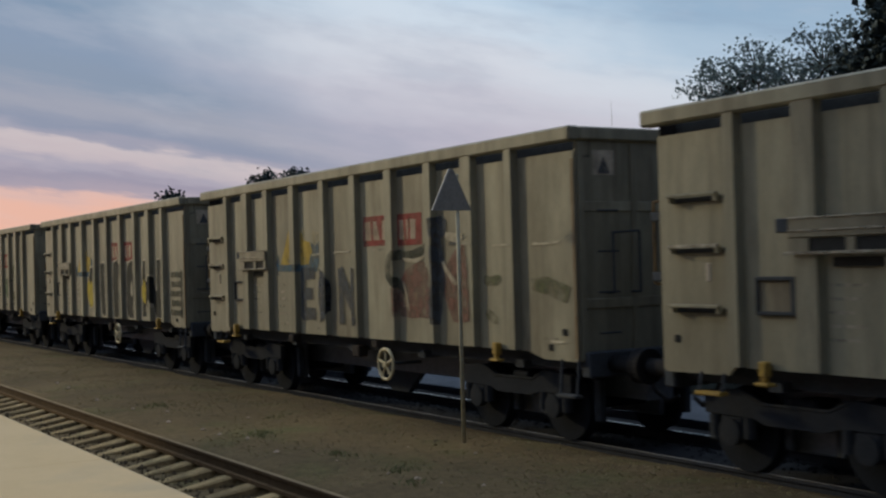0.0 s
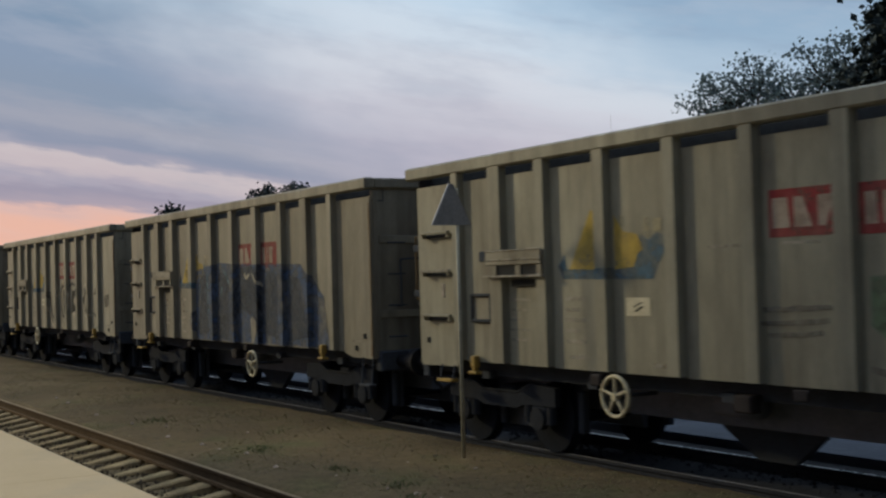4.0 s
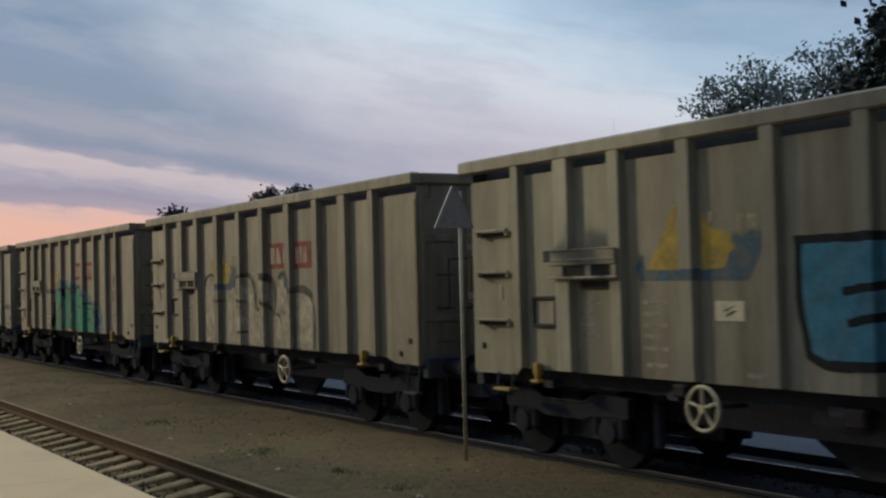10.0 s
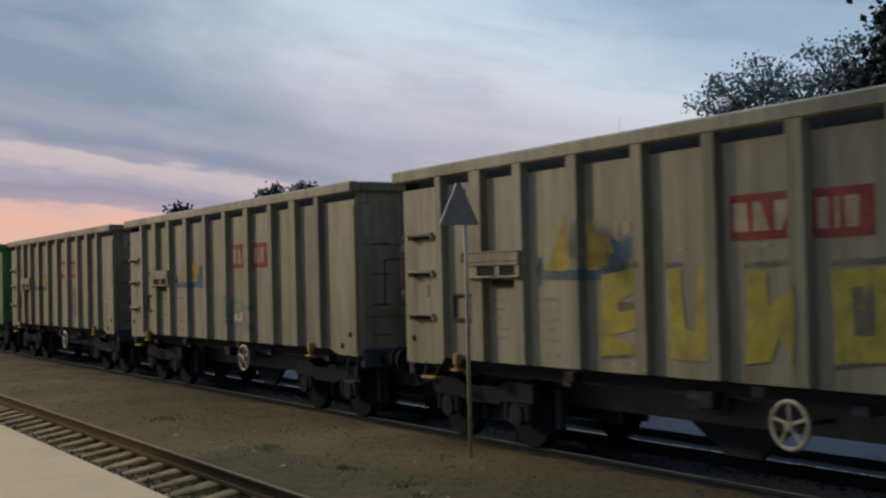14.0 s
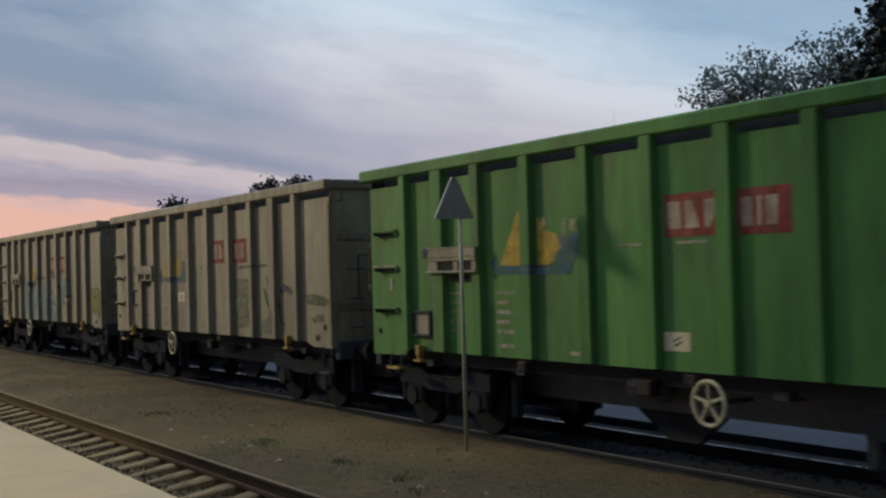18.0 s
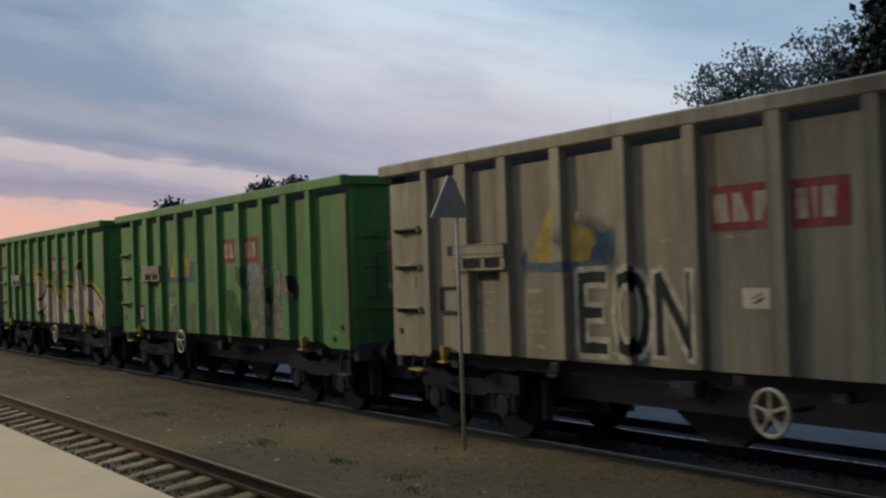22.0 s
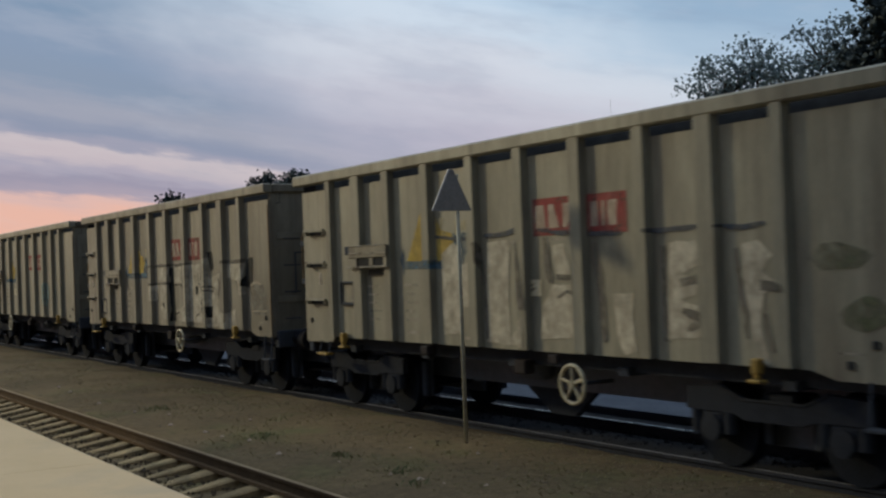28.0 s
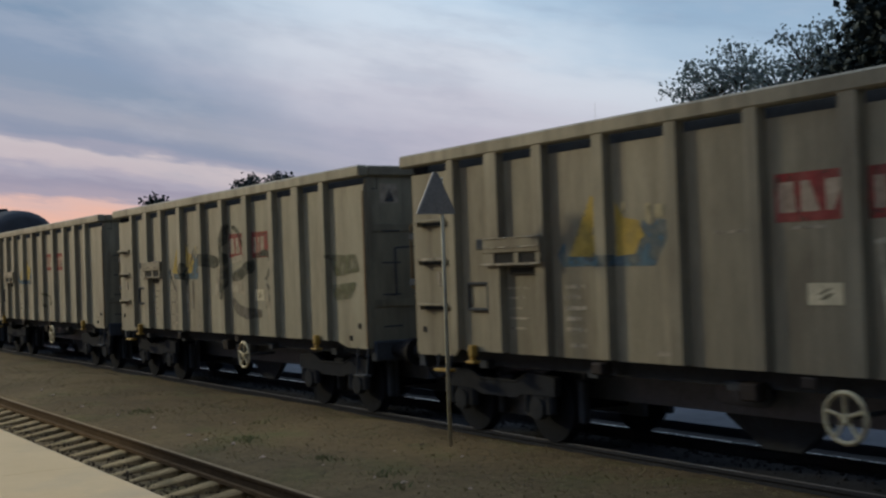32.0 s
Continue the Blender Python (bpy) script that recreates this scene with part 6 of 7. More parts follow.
        graffiti(w, [[(-4.06, 1.93), (-3.67, 1.93), (-3.71, 1.67), (-3.66, 1.28), (-3.87, 1.21), (-3.99, 1.4), (-4.01, 1.67)], [(-3.05, 2.5), (-2.62, 2.51), (-2.59, 2.24), (-2.86, 2.15), (-2.6, 2.1), (-2.63, 1.93), (-2.9, 1.86), (-2.62, 1.8), (-2.59, 1.45), (-3.11, 1.43)], [(-1.95, 2.45), (-1.72, 2.48), (-1.54, 2.33), (-1.7, 2.16), (-1.5, 2.05), (-1.67, 1.93), (-1.73, 1.59), (-1.62, 1.21), (-1.79, 1.2), (-1.88, 1.7), (-1.94, 2.05)]], P_WHITE, 3, "pale worn letter")
        graffiti(w, sweep([(-8.02, 2.75), (-7.23, 2.69)], 0.05) + sweep([(-6.75, 2.72), (-6.34, 2.72), (-5.98, 2.77)], 0.07) + sweep([(-5.5, 2.76), (-5.08, 2.69), (-4.77, 2.69)], 0.06) + sweep([(-4.46, 2.65), (-3.88, 2.64)], 0.06) + sweep([(-3.39, 2.65), (-2.97, 2.64), (-2.59, 2.66)], 0.06) + sweep([(-2.27, 2.64), (-1.94, 2.62), (-1.62, 2.65)], 0.06), P_NAVY, 5, "dark line along the letters' tops")
        graffiti(w, sweep([(-5.95, 2.6), (-5.85, 2), (-5.79, 1.73)], 0.16) + sweep([(-5.36, 2.65), (-5.31, 2.22), (-5.23, 2.06)], 0.12) + sweep([(-4.36, 2.54), (-4.27, 1.93), (-4.22, 1.36)], 0.14) + sweep([(-6.9, 2.63), (-6.78, 2.08), (-6.75, 1.31)], 0.1) + sweep([(-2.86, 2.06), (-2.66, 2.09)], 0.1) + sweep([(-2.88, 1.74), (-2.58, 1.66), (-2.8, 1.55)], 0.1), P_SHADE, 4, "dark letter edges")
        graffiti(w, sweep([(-1.68, 2.02), (-1.38, 1.99)], 0.1) + sweep([(-1.65, 1.71), (-1.57, 1.36)], 0.06) + sweep([(-5.12, 2.14), (-4.85, 2.13)], 0.07) + sweep([(-5.13, 1.88), (-4.93, 1.95), (-4.8, 1.91)], 0.05) + sweep([(-3.14, 2.44), (-3.15, 1.43)], 0.08) + sweep([(-2.04, 2.4), (-1.97, 1.93), (-1.91, 1.47)], 0.09), P_SHADE, 4, "dark letter edges")
        graffiti(w, [blob(-0.72, 2.28, 0.36, 0.13, 12, 0.2, 15), blob(-0.42, 1.75, 0.28, 0.16, 12, 0.25, 16)], P_OLIVE, 3, "dark sprayed smudges")
    elif k == 21:
        graffiti(w, [[(-6.55, 2.51), (-5.7, 2.51), (-5.72, 2.14), (-6.49, 2.14)], [(-7.03, 2.11), (-6.58, 2.1), (-6.69, 1.76), (-7.05, 1.76)], [(-6.49, 2.14), (-5.73, 2.1), (-5.79, 1.23), (-6.12, 1.22), (-6.43, 1.56)], [(-5.44, 2.51), (-4.91, 2.53), (-4.91, 2.14), (-5.47, 2.12)], [(-4.61, 2.55), (-3.5, 2.55), (-3.59, 1.29), (-5.2, 1.32), (-5.4, 1.56), (-4.63, 1.65)]], P_WHITE, 3, "whitish block letter")
        graffiti(w, [[(-3.42, 2.64), (-3.27, 2.71), (-3.2, 2.27), (-2.41, 2.35), (-2.42, 2.17), (-2.63, 1.61), (-2.29, 1.51), (-1.84, 1.62), (-1.81, 1.22), (-2.31, 1.2), (-2.77, 1.25), (-3.33, 1.21), (-3.47, 1.9)], [(-2.23, 2.52), (-1.26, 2.52), (-1.27, 2.17), (-1.25, 1.91), (-1.63, 1.88), (-1.7, 2.18), (-2.22, 2.24)]], P_WHITE, 3, "whitish block letter")
        graffiti(w, [[(-1.07, 1.88), (-0.94, 2.1), (-0.7, 2.14), (-0.42, 2.09), (-0.25, 1.85), (-0.31, 1.47), (-0.92, 1.55)]], P_DUN, 3, "faded pale oval")
        graffiti(w, [[(-5.7, 2.51), (-5.5, 2.51), (-5.42, 1.31), (-5.7, 1.3)], [(-3.33, 2.79), (-3.09, 2.81), (-2.99, 2.47), (-3.14, 2.37)], [(-1.16, 2.59), (-0.88, 2.64), (-0.92, 2.17), (-1.14, 2.03), (-1.31, 2.09)], [(-6.35, 1.68), (-6.04, 1.73), (-6.15, 1.54)], [(-4.07, 2.09), (-3.92, 2.09), (-3.96, 1.9), (-4.09, 1.9)], [(-3.34, 1.65), (-3.1, 1.65), (-3.12, 1.42), (-3.32, 1.41)]], P_BLACK, 4, "black letter shadow")
        graffiti(w, sweep([(-7.56, 2.56), (-5.69, 2.56), (-4.36, 2.58)], 0.06) + sweep([(-2.36, 2.56), (-1.24, 2.57)], 0.07) + sweep([(-3.43, 2.08), (-2.94, 2.04)], 0.05) + sweep([(-3.44, 1.99), (-3.02, 1.97)], 0.05) + sweep([(-2.53, 2.29), (-2.43, 2.05), (-2.7, 1.54)], 0.06) + sweep([(-3.86, 2.13), (-3.49, 1.71)], 0.06) + sweep([(-4.08, 1.44), (-3.48, 1.61)], 0.05) + sweep([(-7.02, 2.14), (-5.72, 2.16)], 0.06) + sweep([(-5.48, 2.12), (-4.86, 2.12), (-4.65, 2.06)], 0.06) + sweep([(-1.75, 2.18), (-1.63, 1.9)], 0.04) + sweep([(-5.45, 1.45), (-5.21, 1.5)], 0.05), P_SHADE, 4, "dark letter lines")
        graffiti(w, sweep([(-0.99, 2.09), (-0.74, 2.14), (-0.49, 2.09)], 0.05) + sweep([(-0.97, 1.59), (-0.27, 1.59)], 0.03), P_PALE, 4, "pale rim of the oval")
    elif k == 22:
        placard(w, -7.84, 1.86)
        graffiti(w, [blob(-3.3, 1.9, 0.3, 0.35, 12, 0.2, 5)], P_FROST, 3, "pale green sprayed patch")
    elif k == 23:
        placard(w, -5.23, 1.86)
        graffiti(w, [[(-4.3, 2.44), (-3.56, 2.52), (-3.57, 1.56), (-4.3, 1.47)], [(-2.88, 2.54), (-2.71, 2.48), (-2.59, 2.33), (-2.54, 2.12), (-2.55, 1.89), (-2.63, 1.68), (-2.77, 1.53), (-2.94, 1.47), (-3.11, 1.52), (-3.23, 1.67), (-3.3, 1.89), (-3.28, 2.13), (-3.19, 2.34), (-3.05, 2.49)], [(-2.12, 2.55), (-1.96, 2.56), (-1.88, 2.28), (-1.91, 1.5), (-2.09, 1.44), (-2.07, 2.09)], [(-1.66, 2.52), (-1.45, 2.52), (-1.49, 1.55), (-1.65, 1.53), (-1.66, 1.84), (-1.67, 2.22)]], P_PURPLE, 4, "dull purple letter with white outline")
        graffiti(w, sweep([(-4.43, 2.43), (-3.96, 2.49), (-3.56, 2.53)], 0.06) + sweep([(-4.38, 2.42), (-4.32, 1.97), (-4.28, 1.45)], 0.06) + sweep([(-4.28, 1.44), (-3.57, 1.55)], 0.06) + sweep([(-2.87, 2.58), (-2.7, 2.52), (-2.57, 2.36), (-2.5, 2.13), (-2.52, 1.88), (-2.61, 1.65), (-2.76, 1.49), (-2.94, 1.42), (-3.12, 1.48), (-3.26, 1.64), (-3.33, 1.87), (-3.32, 2.14), (-3.22, 2.37), (-3.06, 2.53), (-2.87, 2.58)], 0.07) + sweep([(-2.22, 2.57), (-1.86, 2.58)], 0.06) + sweep([(-2.16, 2.55), (-2.12, 1.96), (-2.09, 1.41)], 0.06), P_WHITE, 5, "white outline of the letters")
        graffiti(w, sweep([(-1.92, 2.54), (-1.82, 2.09), (-1.68, 1.89)], 0.06) + sweep([(-1.78, 2.57), (-1.43, 2.58)], 0.06) + sweep([(-1.77, 2.54), (-1.71, 2.22), (-1.69, 1.96)], 0.05) + sweep([(-1.75, 1.51), (-1.45, 1.54)], 0.05) + sweep([(-1.85, 1.96), (-1.87, 1.46), (-2.07, 1.41)], 0.05) + sweep([(-1.4, 2.52), (-1.44, 1.53)], 0.05), P_WHITE, 5, "white outline of the letters")
        graffiti(w, sweep([(-4.06, 2.23), (-3.53, 2.26)], 0.06) + sweep([(-4.06, 2.23), (-4.04, 1.85)], 0.06) + sweep([(-4.04, 1.85), (-3.55, 1.9)], 0.06) + sweep([(-3.99, 2.04), (-3.8, 2.06)], 0.05) + sweep([(-3.09, 2.32), (-3.01, 2.14), (-3.01, 1.81)], 0.05) + sweep([(-2.96, 1.99), (-2.8, 2.03), (-2.75, 1.83), (-2.87, 1.61), (-2.67, 1.61)], 0.05), P_WHITE, 6, "white strokes inside the letters")
    elif k == 24:
        placard(w, -4.4, 1.85)
        graffiti(w, sweep([(-5.62, 3.33), (-5.86, 2.87), (-5.74, 2.54), (-5.86, 1.87)], 0.24) + sweep([(-7.27, 2.7), (-6.7, 2.65), (-6.18, 2.6)], 0.26) + sweep([(-8.15, 2.51), (-7.96, 2.32)], 0.26) + sweep([(-5.45, 3.28), (-5.17, 3.18), (-4.92, 2.89)], 0.1) + sweep([(-5.48, 2.29), (-4.77, 2.41), (-4.36, 2.53)], 0.24) + sweep([(-4.35, 2.67), (-3.83, 2.73), (-3.64, 2.49), (-3.92, 2.22)], 0.12), P_DARK, 4, "dark looping scrawl")
        graffiti(w, sweep([(-9, 2.48), (-8.88, 2.25), (-8.65, 2.03)], 0.1) + sweep([(-7.51, 2.93), (-7.73, 2.64), (-8.09, 2.44)], 0.1) + sweep([(-7.64, 2.22), (-7.65, 1.69)], 0.1) + sweep([(-7.25, 2.22), (-7.28, 1.51)], 0.1) + sweep([(-5.51, 1.87), (-5.11, 1.65), (-4.12, 1.61)], 0.22) + sweep([(-3.92, 2.19), (-3.69, 1.98), (-3.91, 1.72)], 0.1), P_SHADE, 3, "faded dark scrawl")
        graffiti(w, sweep([(-6.19, 2.55), (-6.25, 2.21), (-6.36, 1.96)], 0.16) + sweep([(-5.59, 2.62), (-4.99, 2.67)], 0.12) + sweep([(-3.89, 1.98), (-3.77, 1.57)], 0.12) + sweep([(-5.43, 2.15), (-4.88, 2.09)], 0.28) + sweep([(-8.99, 2.6), (-8.8, 2.33)], 0.1) + sweep([(-7.98, 2.1), (-7.96, 1.62)], 0.12), P_PALE, 3, "pale looping scrawl")
        graffiti(w, [[(-1.31, 2.61), (-0.41, 2.61), (-0.24, 2.33), (-1.09, 2.26)], [(-1.25, 2.12), (-0.39, 2.16), (-0.56, 1.89), (-1.12, 1.87)]], P_OLIVE, 3, "dark sprayed smudges")
    elif k == 25:
        graffiti(w, scribble(-6.4, -4.4, 1.4, 2.1, 5, 0.07, 41), P_OLIVE, 3, "faint olive scrawl")
    elif k < 0:
        graffiti(w, scribble(-6.0, -3.0, 1.3, 2.2, 8, 0.08, 50 + k), P_SHADE, 3, "thin faded scrawl")


def tank_wagon():
    """A dark tank wagon at the tail, of which the round barrel shows above the box wagons."""
    w = thing("tank_wagon", "dark round tank wagon at the tail of the train", "freight wagon", "train of box wagons")
    bm = bmesh.new()
    n, prof = 28, [(-0.30, 0.0), (-0.29, 0.65), (-0.24, 1.15), (-0.12, 1.34), (0.4, 1.45), (1.4, 1.52), (12.0, 1.52), (12.5, 1.30), (12.8, 0.8), (12.9, 0.0)]
    rows = [[bm.verts.new((-x, max(r, 0.01) * math.cos(2 * math.pi * i / n), 3.45 + max(r, 0.01) * 1.02 * math.sin(2 * math.pi * i / n))) for i in range(n)] for x, r in prof]
    for a, b in zip(rows, rows[1:]):
        for i in range(n):
            bm.faces.new((a[i], a[(i + 1) % n], b[(i + 1) % n], b[i]))
    bmesh.ops.recalc_face_normals(bm, faces=bm.faces)
    part("barrel", bm, UNDER, w, "", True)
    part("manhole", tube(bmesh.new(), (-3.6, 0, 4.95), (-3.6, 0, 5.17), 0.30, n=16), UNDER, w)
    part("underframe", box(bmesh.new(), -12.8, -0.1, -1.1, 1.1, 1.0, 1.85, 0.03), UNDER, w)
    part("walkway", box(bmesh.new(), -9.0, -4.5, -0.35, 0.35, 5.00, 5.04), UNDER, w)
    bogie(w, FRONT_AXLES)
    bogie(w, REAR_AXLES)
    return w


def build_train():
    """Builds one wagon of each colour with its parts, rolls its wheels, and copies it down the train."""
    grey = build_wagon(GREY, "faded grey open box wagon with ribbed steel sides")
    brown = build_wagon(GREY_BROWN, "rust-stained grey open box wagon with ribbed steel sides")
    dim = build_wagon(GREY_DIM, "dirty grey open box wagon with ribbed steel sides")
    green = build_wagon(GREEN, "bright green open box wagon with ribbed steel sides")
    tank = tank_wagon()
    rows = [(f / FPS, gone(f / FPS) / 0.46) for f in range(0, 32 * FPS + 1)]
    for w, a in ROLLING:
        key = a
        if key in ROLL_DONE:
            w.animation_data_create()
            w.animation_data.action = ROLL_DONE[key].animation_data.action
            w.animation_data.action_slot = ROLL_DONE[key].animation_data.action_slot
            w.rotation_mode = "QUATERNION"
        else:
            walk(w, [(t, Matrix.Translation((a, 0, 0.46)) @ Matrix.Rotation(ang, 4, "Y")) for t, ang in rows])
            ROLL_DONE[key] = w
    painted = {1: "black and yellow lettering", 3: "a blue sprayed field", 6: "large teal letters", 8: "mint green graffiti", 9: "yellow letters", 14: "pale teal graffiti", 15: "black and white letters", 16: "grey graffiti", 17: "beige and yellow graffiti", 18: "whitish block letters", 19: "rusty orange paint", 20: "pale worn letters", 21: "whitish block letters", 23: "purple letters"}
    masters = {"green": green, "dim": dim, "brown": brown, "grey": grey}
    used = set()
    train = []
    for k in range(-1, LAST + 1):
        colour = "green" if k in (12, 16, 17) else ("dim" if k in (3, 5, 7, 11, 19, 21, 23) else ("brown" if k in (8, 13, 14, 15, 18) else "grey"))
        base = masters[colour]
        m = pose(gone(0) - LENGTH * k + SLACK.get(k, 0.0), TRACK_Y, 0)
        train.append((k, base, m, colour))
    made = []
    for k, base, m, colour in train:
        w = copy_thing(base, m)
        made.append((k, w))
    for base in masters.values():
        for ob in list(base.children_recursive) + [base]:
            bpy.data.objects.remove(ob)
    for k, w in made:
        if k in painted:
            w["label"] = w["label"].replace("ribbed steel sides", painted[k])
        decorate(k, w)
        if k in (5, 21):     # a batch with lower-set fittings
            for c in w.children:
                if c.name.startswith("door_latch_board"):
                    c.location += Vector((0.06, 0, -0.18))
                elif c.name.startswith("card_holder"):
                    c.location += Vector((-0.12, 0, -0.34))
        if k in (2, 4, 6, 13, 14, 16, 22):
            handwheel(w, -7.94, 1.0 if k == 16 else 0.93)
        else:
            handwheel(w, -4.86 if k in (5, 12, 17, 21) else -4.74, 0.89 if k in (5, 10, 12, 17, 21) else 0.83)
    made.append((LAST + 1, tank))
    return made


ROLL_DONE = {}

# ---- ground, tracks and platform ----
NEAR_TRACK_Y = 4.825
EDGE_Y = 2.88
PLATFORM_Z = 0.80


def ground_height(x, y):
    prof = [(-400, -0.3), (2.6, -0.3), (3.2, -0.30), (5.50, -0.28), (5.72, -0.02), (6.4, 0.04), (8.3, 0.05), (9.1, 0.0), (9.36, -0.02), (9.62, -0.07), (9.68, -0.2), (11.4, -0.22), (12.0, -0.2), (14.0, 0.0), (60, 0.0), (4000, -2.0)]
    z = prof[-1][1]
    for (y0, z0), (y1, z1) in zip(prof, prof[1:]):
        if y0 <= y <= y1:
            z = z0 + (z1 - z0) * (y - y0) / (y1 - y0)
            break
    if -45 < x < 8 and 5.6 < y < 9.6:
        z += 0.05 * noise.noise((x * 0.6, y * 0.9, 1.3)) + 0.022 * noise.noise((x * 2.6, y * 2.6, 4.1)) + 0.012 * noise.noise((x * 9, y * 9, 7.7))
    return z


def build_ground():
    xs = [-4000, -1500, -600, -250, -120, -70] + list(np.arange(-45, -4, 0.16)) + [0, 10, 40, 150, 800, 4000]
    ys = [-400, -100, -20, 0, 2.6, 3.2, 4.0, 4.8, 5.50, 5.60, 5.66, 5.72] + list(np.arange(5.8, 9.6, 0.1)) + [9.60, 9.66, 9.68, 10.5, 11.4, 12.0, 13, 14, 18, 26, 40, 60, 120, 400, 1500, 4000]
    verts = [(x, y, ground_height(x, y)) for y in ys for x in xs]
    w = len(xs)
    faces = [(j * w + i, j * w + i + 1, (j + 1) * w + i + 1, (j + 1) * w + i) for j in range(len(ys) - 1) for i in range(w - 1)]
    me = bpy.data.meshes.new("ground")
    me.from_pydata([tuple(map(float, v)) for v in verts], [], faces)
    me.materials.append(GROUND)
    me.polygons.foreach_set("use_smooth", [True] * len(me.polygons))
    tagged(new("ground", me), "trodden brown earth and dry grass between the tracks", "ground", kind="structure")


RAIL_PROFILE = [(-0.075, -0.17), (0.075, -0.17), (0.075, -0.155), (0.02, -0.135), (0.012, -0.05), (0.036, -0.035), (0.036, -0.004), (0.030, 0.0), (-0.030, 0.0), (-0.036, -0.004), (-0.036, -0.035), (-0.012, -0.05), (-0.02, -0.135), (-0.075, -0.155)]


def rail(y, parent, head, web, foot, wide=0.028):
    bm = bmesh.new()
    a = [bm.verts.new((-260, y + dy, dz)) for dy, dz in RAIL_PROFILE]
    b = [bm.verts.new((60, y + dy, dz)) for dy, dz in RAIL_PROFILE]
    n = len(a)
    for i in range(n):
        bm.faces.new((a[i], b[i], b[(i + 1) % n], a[(i + 1) % n]))
    bmesh.ops.recalc_face_normals(bm, faces=bm.faces)
    r = part("rail", bm, web, parent, "rusty steel rail")
    part("rail_foot", box(bmesh.new(), -260, 60, y - 0.078, y + 0.078, -0.172, -0.128), foot, r, "rust-brown rail foot")
    part("running_surface", box(bmesh.new(), -260, 60, y - wide, y + wide, 0.001, 0.004), head, r, "worn rail head")
    return r


def rock(bm, c, r, rng):
    """A small rough stone."""
    pts = [(1, 0, 0), (-1, 0, 0), (0, 1, 0), (0, -1, 0), (0, 0, 1), (0, 0, -1)]
    vs = [bm.verts.new((c[0] + r * p[0] * rng.uniform(0.6, 1.3), c[1] + r * p[1] * rng.uniform(0.6, 1.3), c[2] + r * p[2] * rng.uniform(0.5, 1.0))) for p in pts]
    for f in ((0, 2, 4), (2, 1, 4), (1, 3, 4), (3, 0, 4), (2, 0, 5), (1, 2, 5), (3, 1, 5), (0, 3, 5)):
        bm.faces.new([vs[i] for i in f])


def rocks_object(name, spots, mat, label, category, kind="stuff", seed=1):
    """Many stones from plain lists, joined."""
    rng = random.Random(seed)
    verts, faces = [], []
    pts = ((1, 0, 0), (-1, 0, 0), (0, 1, 0), (0, -1, 0), (0, 0, 1), (0, 0, -1))
    tris = ((0, 2, 4), (2, 1, 4), (1, 3, 4), (3, 0, 4), (2, 0, 5), (1, 2, 5), (3, 1, 5), (0, 3, 5))
    for x, y, z, r in spots:
        o = len(verts)
        a = rng.uniform(0, 6.28)
        ca, sa = math.cos(a), math.sin(a)
        for p in pts:
            px, py, pz = p[0] * rng.uniform(0.6, 1.3) * r, p[1] * rng.uniform(0.6, 1.3) * r, p[2] * rng.uniform(0.5, 1.0) * r
            verts.append((x + px * ca - py * sa, y + px * sa + py * ca, z + pz))
        faces += [tuple(o + i for i in t) for t in tris]
    me = bpy.data.meshes.new(name)
    me.from_pydata(verts, [], faces)
    me.materials.append(mat)
    return tagged(new(name, me), label, category, kind=kind)


def build_track(name, y, label, x0, x1, step, mat, seed, head, web, foot, sunk=0.0, worn=0.028):
    t = thing(name, label, "railway track", kind="structure")
    rail(y - 0.7525, t, head[0], web, foot, worn)
    rail(y + 0.7525, t, head[1], web, foot, worn)
    rng = random.Random(seed)
    bm = bmesh.new()
    prof = [(-0.17, -0.34), (0.17, -0.34), (0.15, -0.18), (0.115, -0.160), (-0.12, -0.160), (-0.15, -0.18)]
    ends = []
    for yy in (-1.3, -0.85, -0.6, -0.2, 0.2, 0.6, 0.85, 1.3):
        dip = 0.0 if abs(yy) > 0.7 else (0.03 if abs(yy) > 0.5 else 0.095)
        away = min(1.0, max(0.0, 0.75 - yy))     # soil has washed over the platform end
        ends.append([bm.verts.new((px * (1 - sunk * 0.62 * away), yy, pz - (dip * (1 - sunk) + sunk * 0.165 * away if sunk else dip))) for px, pz in prof])
    for a, b in zip(ends, ends[1:]):
        for i in range(6):
            bm.faces.new((a[i], b[i], b[(i + 1) % 6], a[(i + 1) % 6]))
    bm.faces.new(ends[0])
    bm.faces.new(ends[-1][::-1])
    bmesh.ops.recalc_face_normals(bm, faces=bm.faces)
    me = bpy.data.meshes.new("sleeper")
    bm.to_mesh(me)
    bm.free()
    me.materials.append(mat)
    x = x0
    while x < x1:
        s = new("sleeper", me)
        s.parent = t
        s.location = (x + rng.uniform(-0.02, 0.02), y, rng.uniform(-0.008, 0.008))
        s.rotation_euler = (0, 0, rng.uniform(-0.02, 0.02))
        s.scale = (rng.uniform(0.85, 1.15), 1, 1)
        x += step
    return t


def build_platform():
    p = thing("platform", "pale concrete station platform beside the near track", "platform", kind="structure")
    joint = -10.22
    for i in range(-6, 4):
        x0 = joint + i * 6.0
        part("slab", box(bmesh.new(), x0 + 0.002, x0 + 5.998, -5.0, EDGE_Y - 0.004, PLATFORM_Z - 0.14, PLATFORM_Z, 0.004), CONCRETE, p)
    part("retaining_wall", box(bmesh.new(), -46, 14, EDGE_Y - 0.34, EDGE_Y - 0.06, -0.4, PLATFORM_Z - 0.142), CONCRETE_EDGE, p)
    part("platform_fill", box(bmesh.new(), -46, 14, -5.0, EDGE_Y - 0.342, -0.4, PLATFORM_Z - 0.142), CONCRETE_EDGE, p)


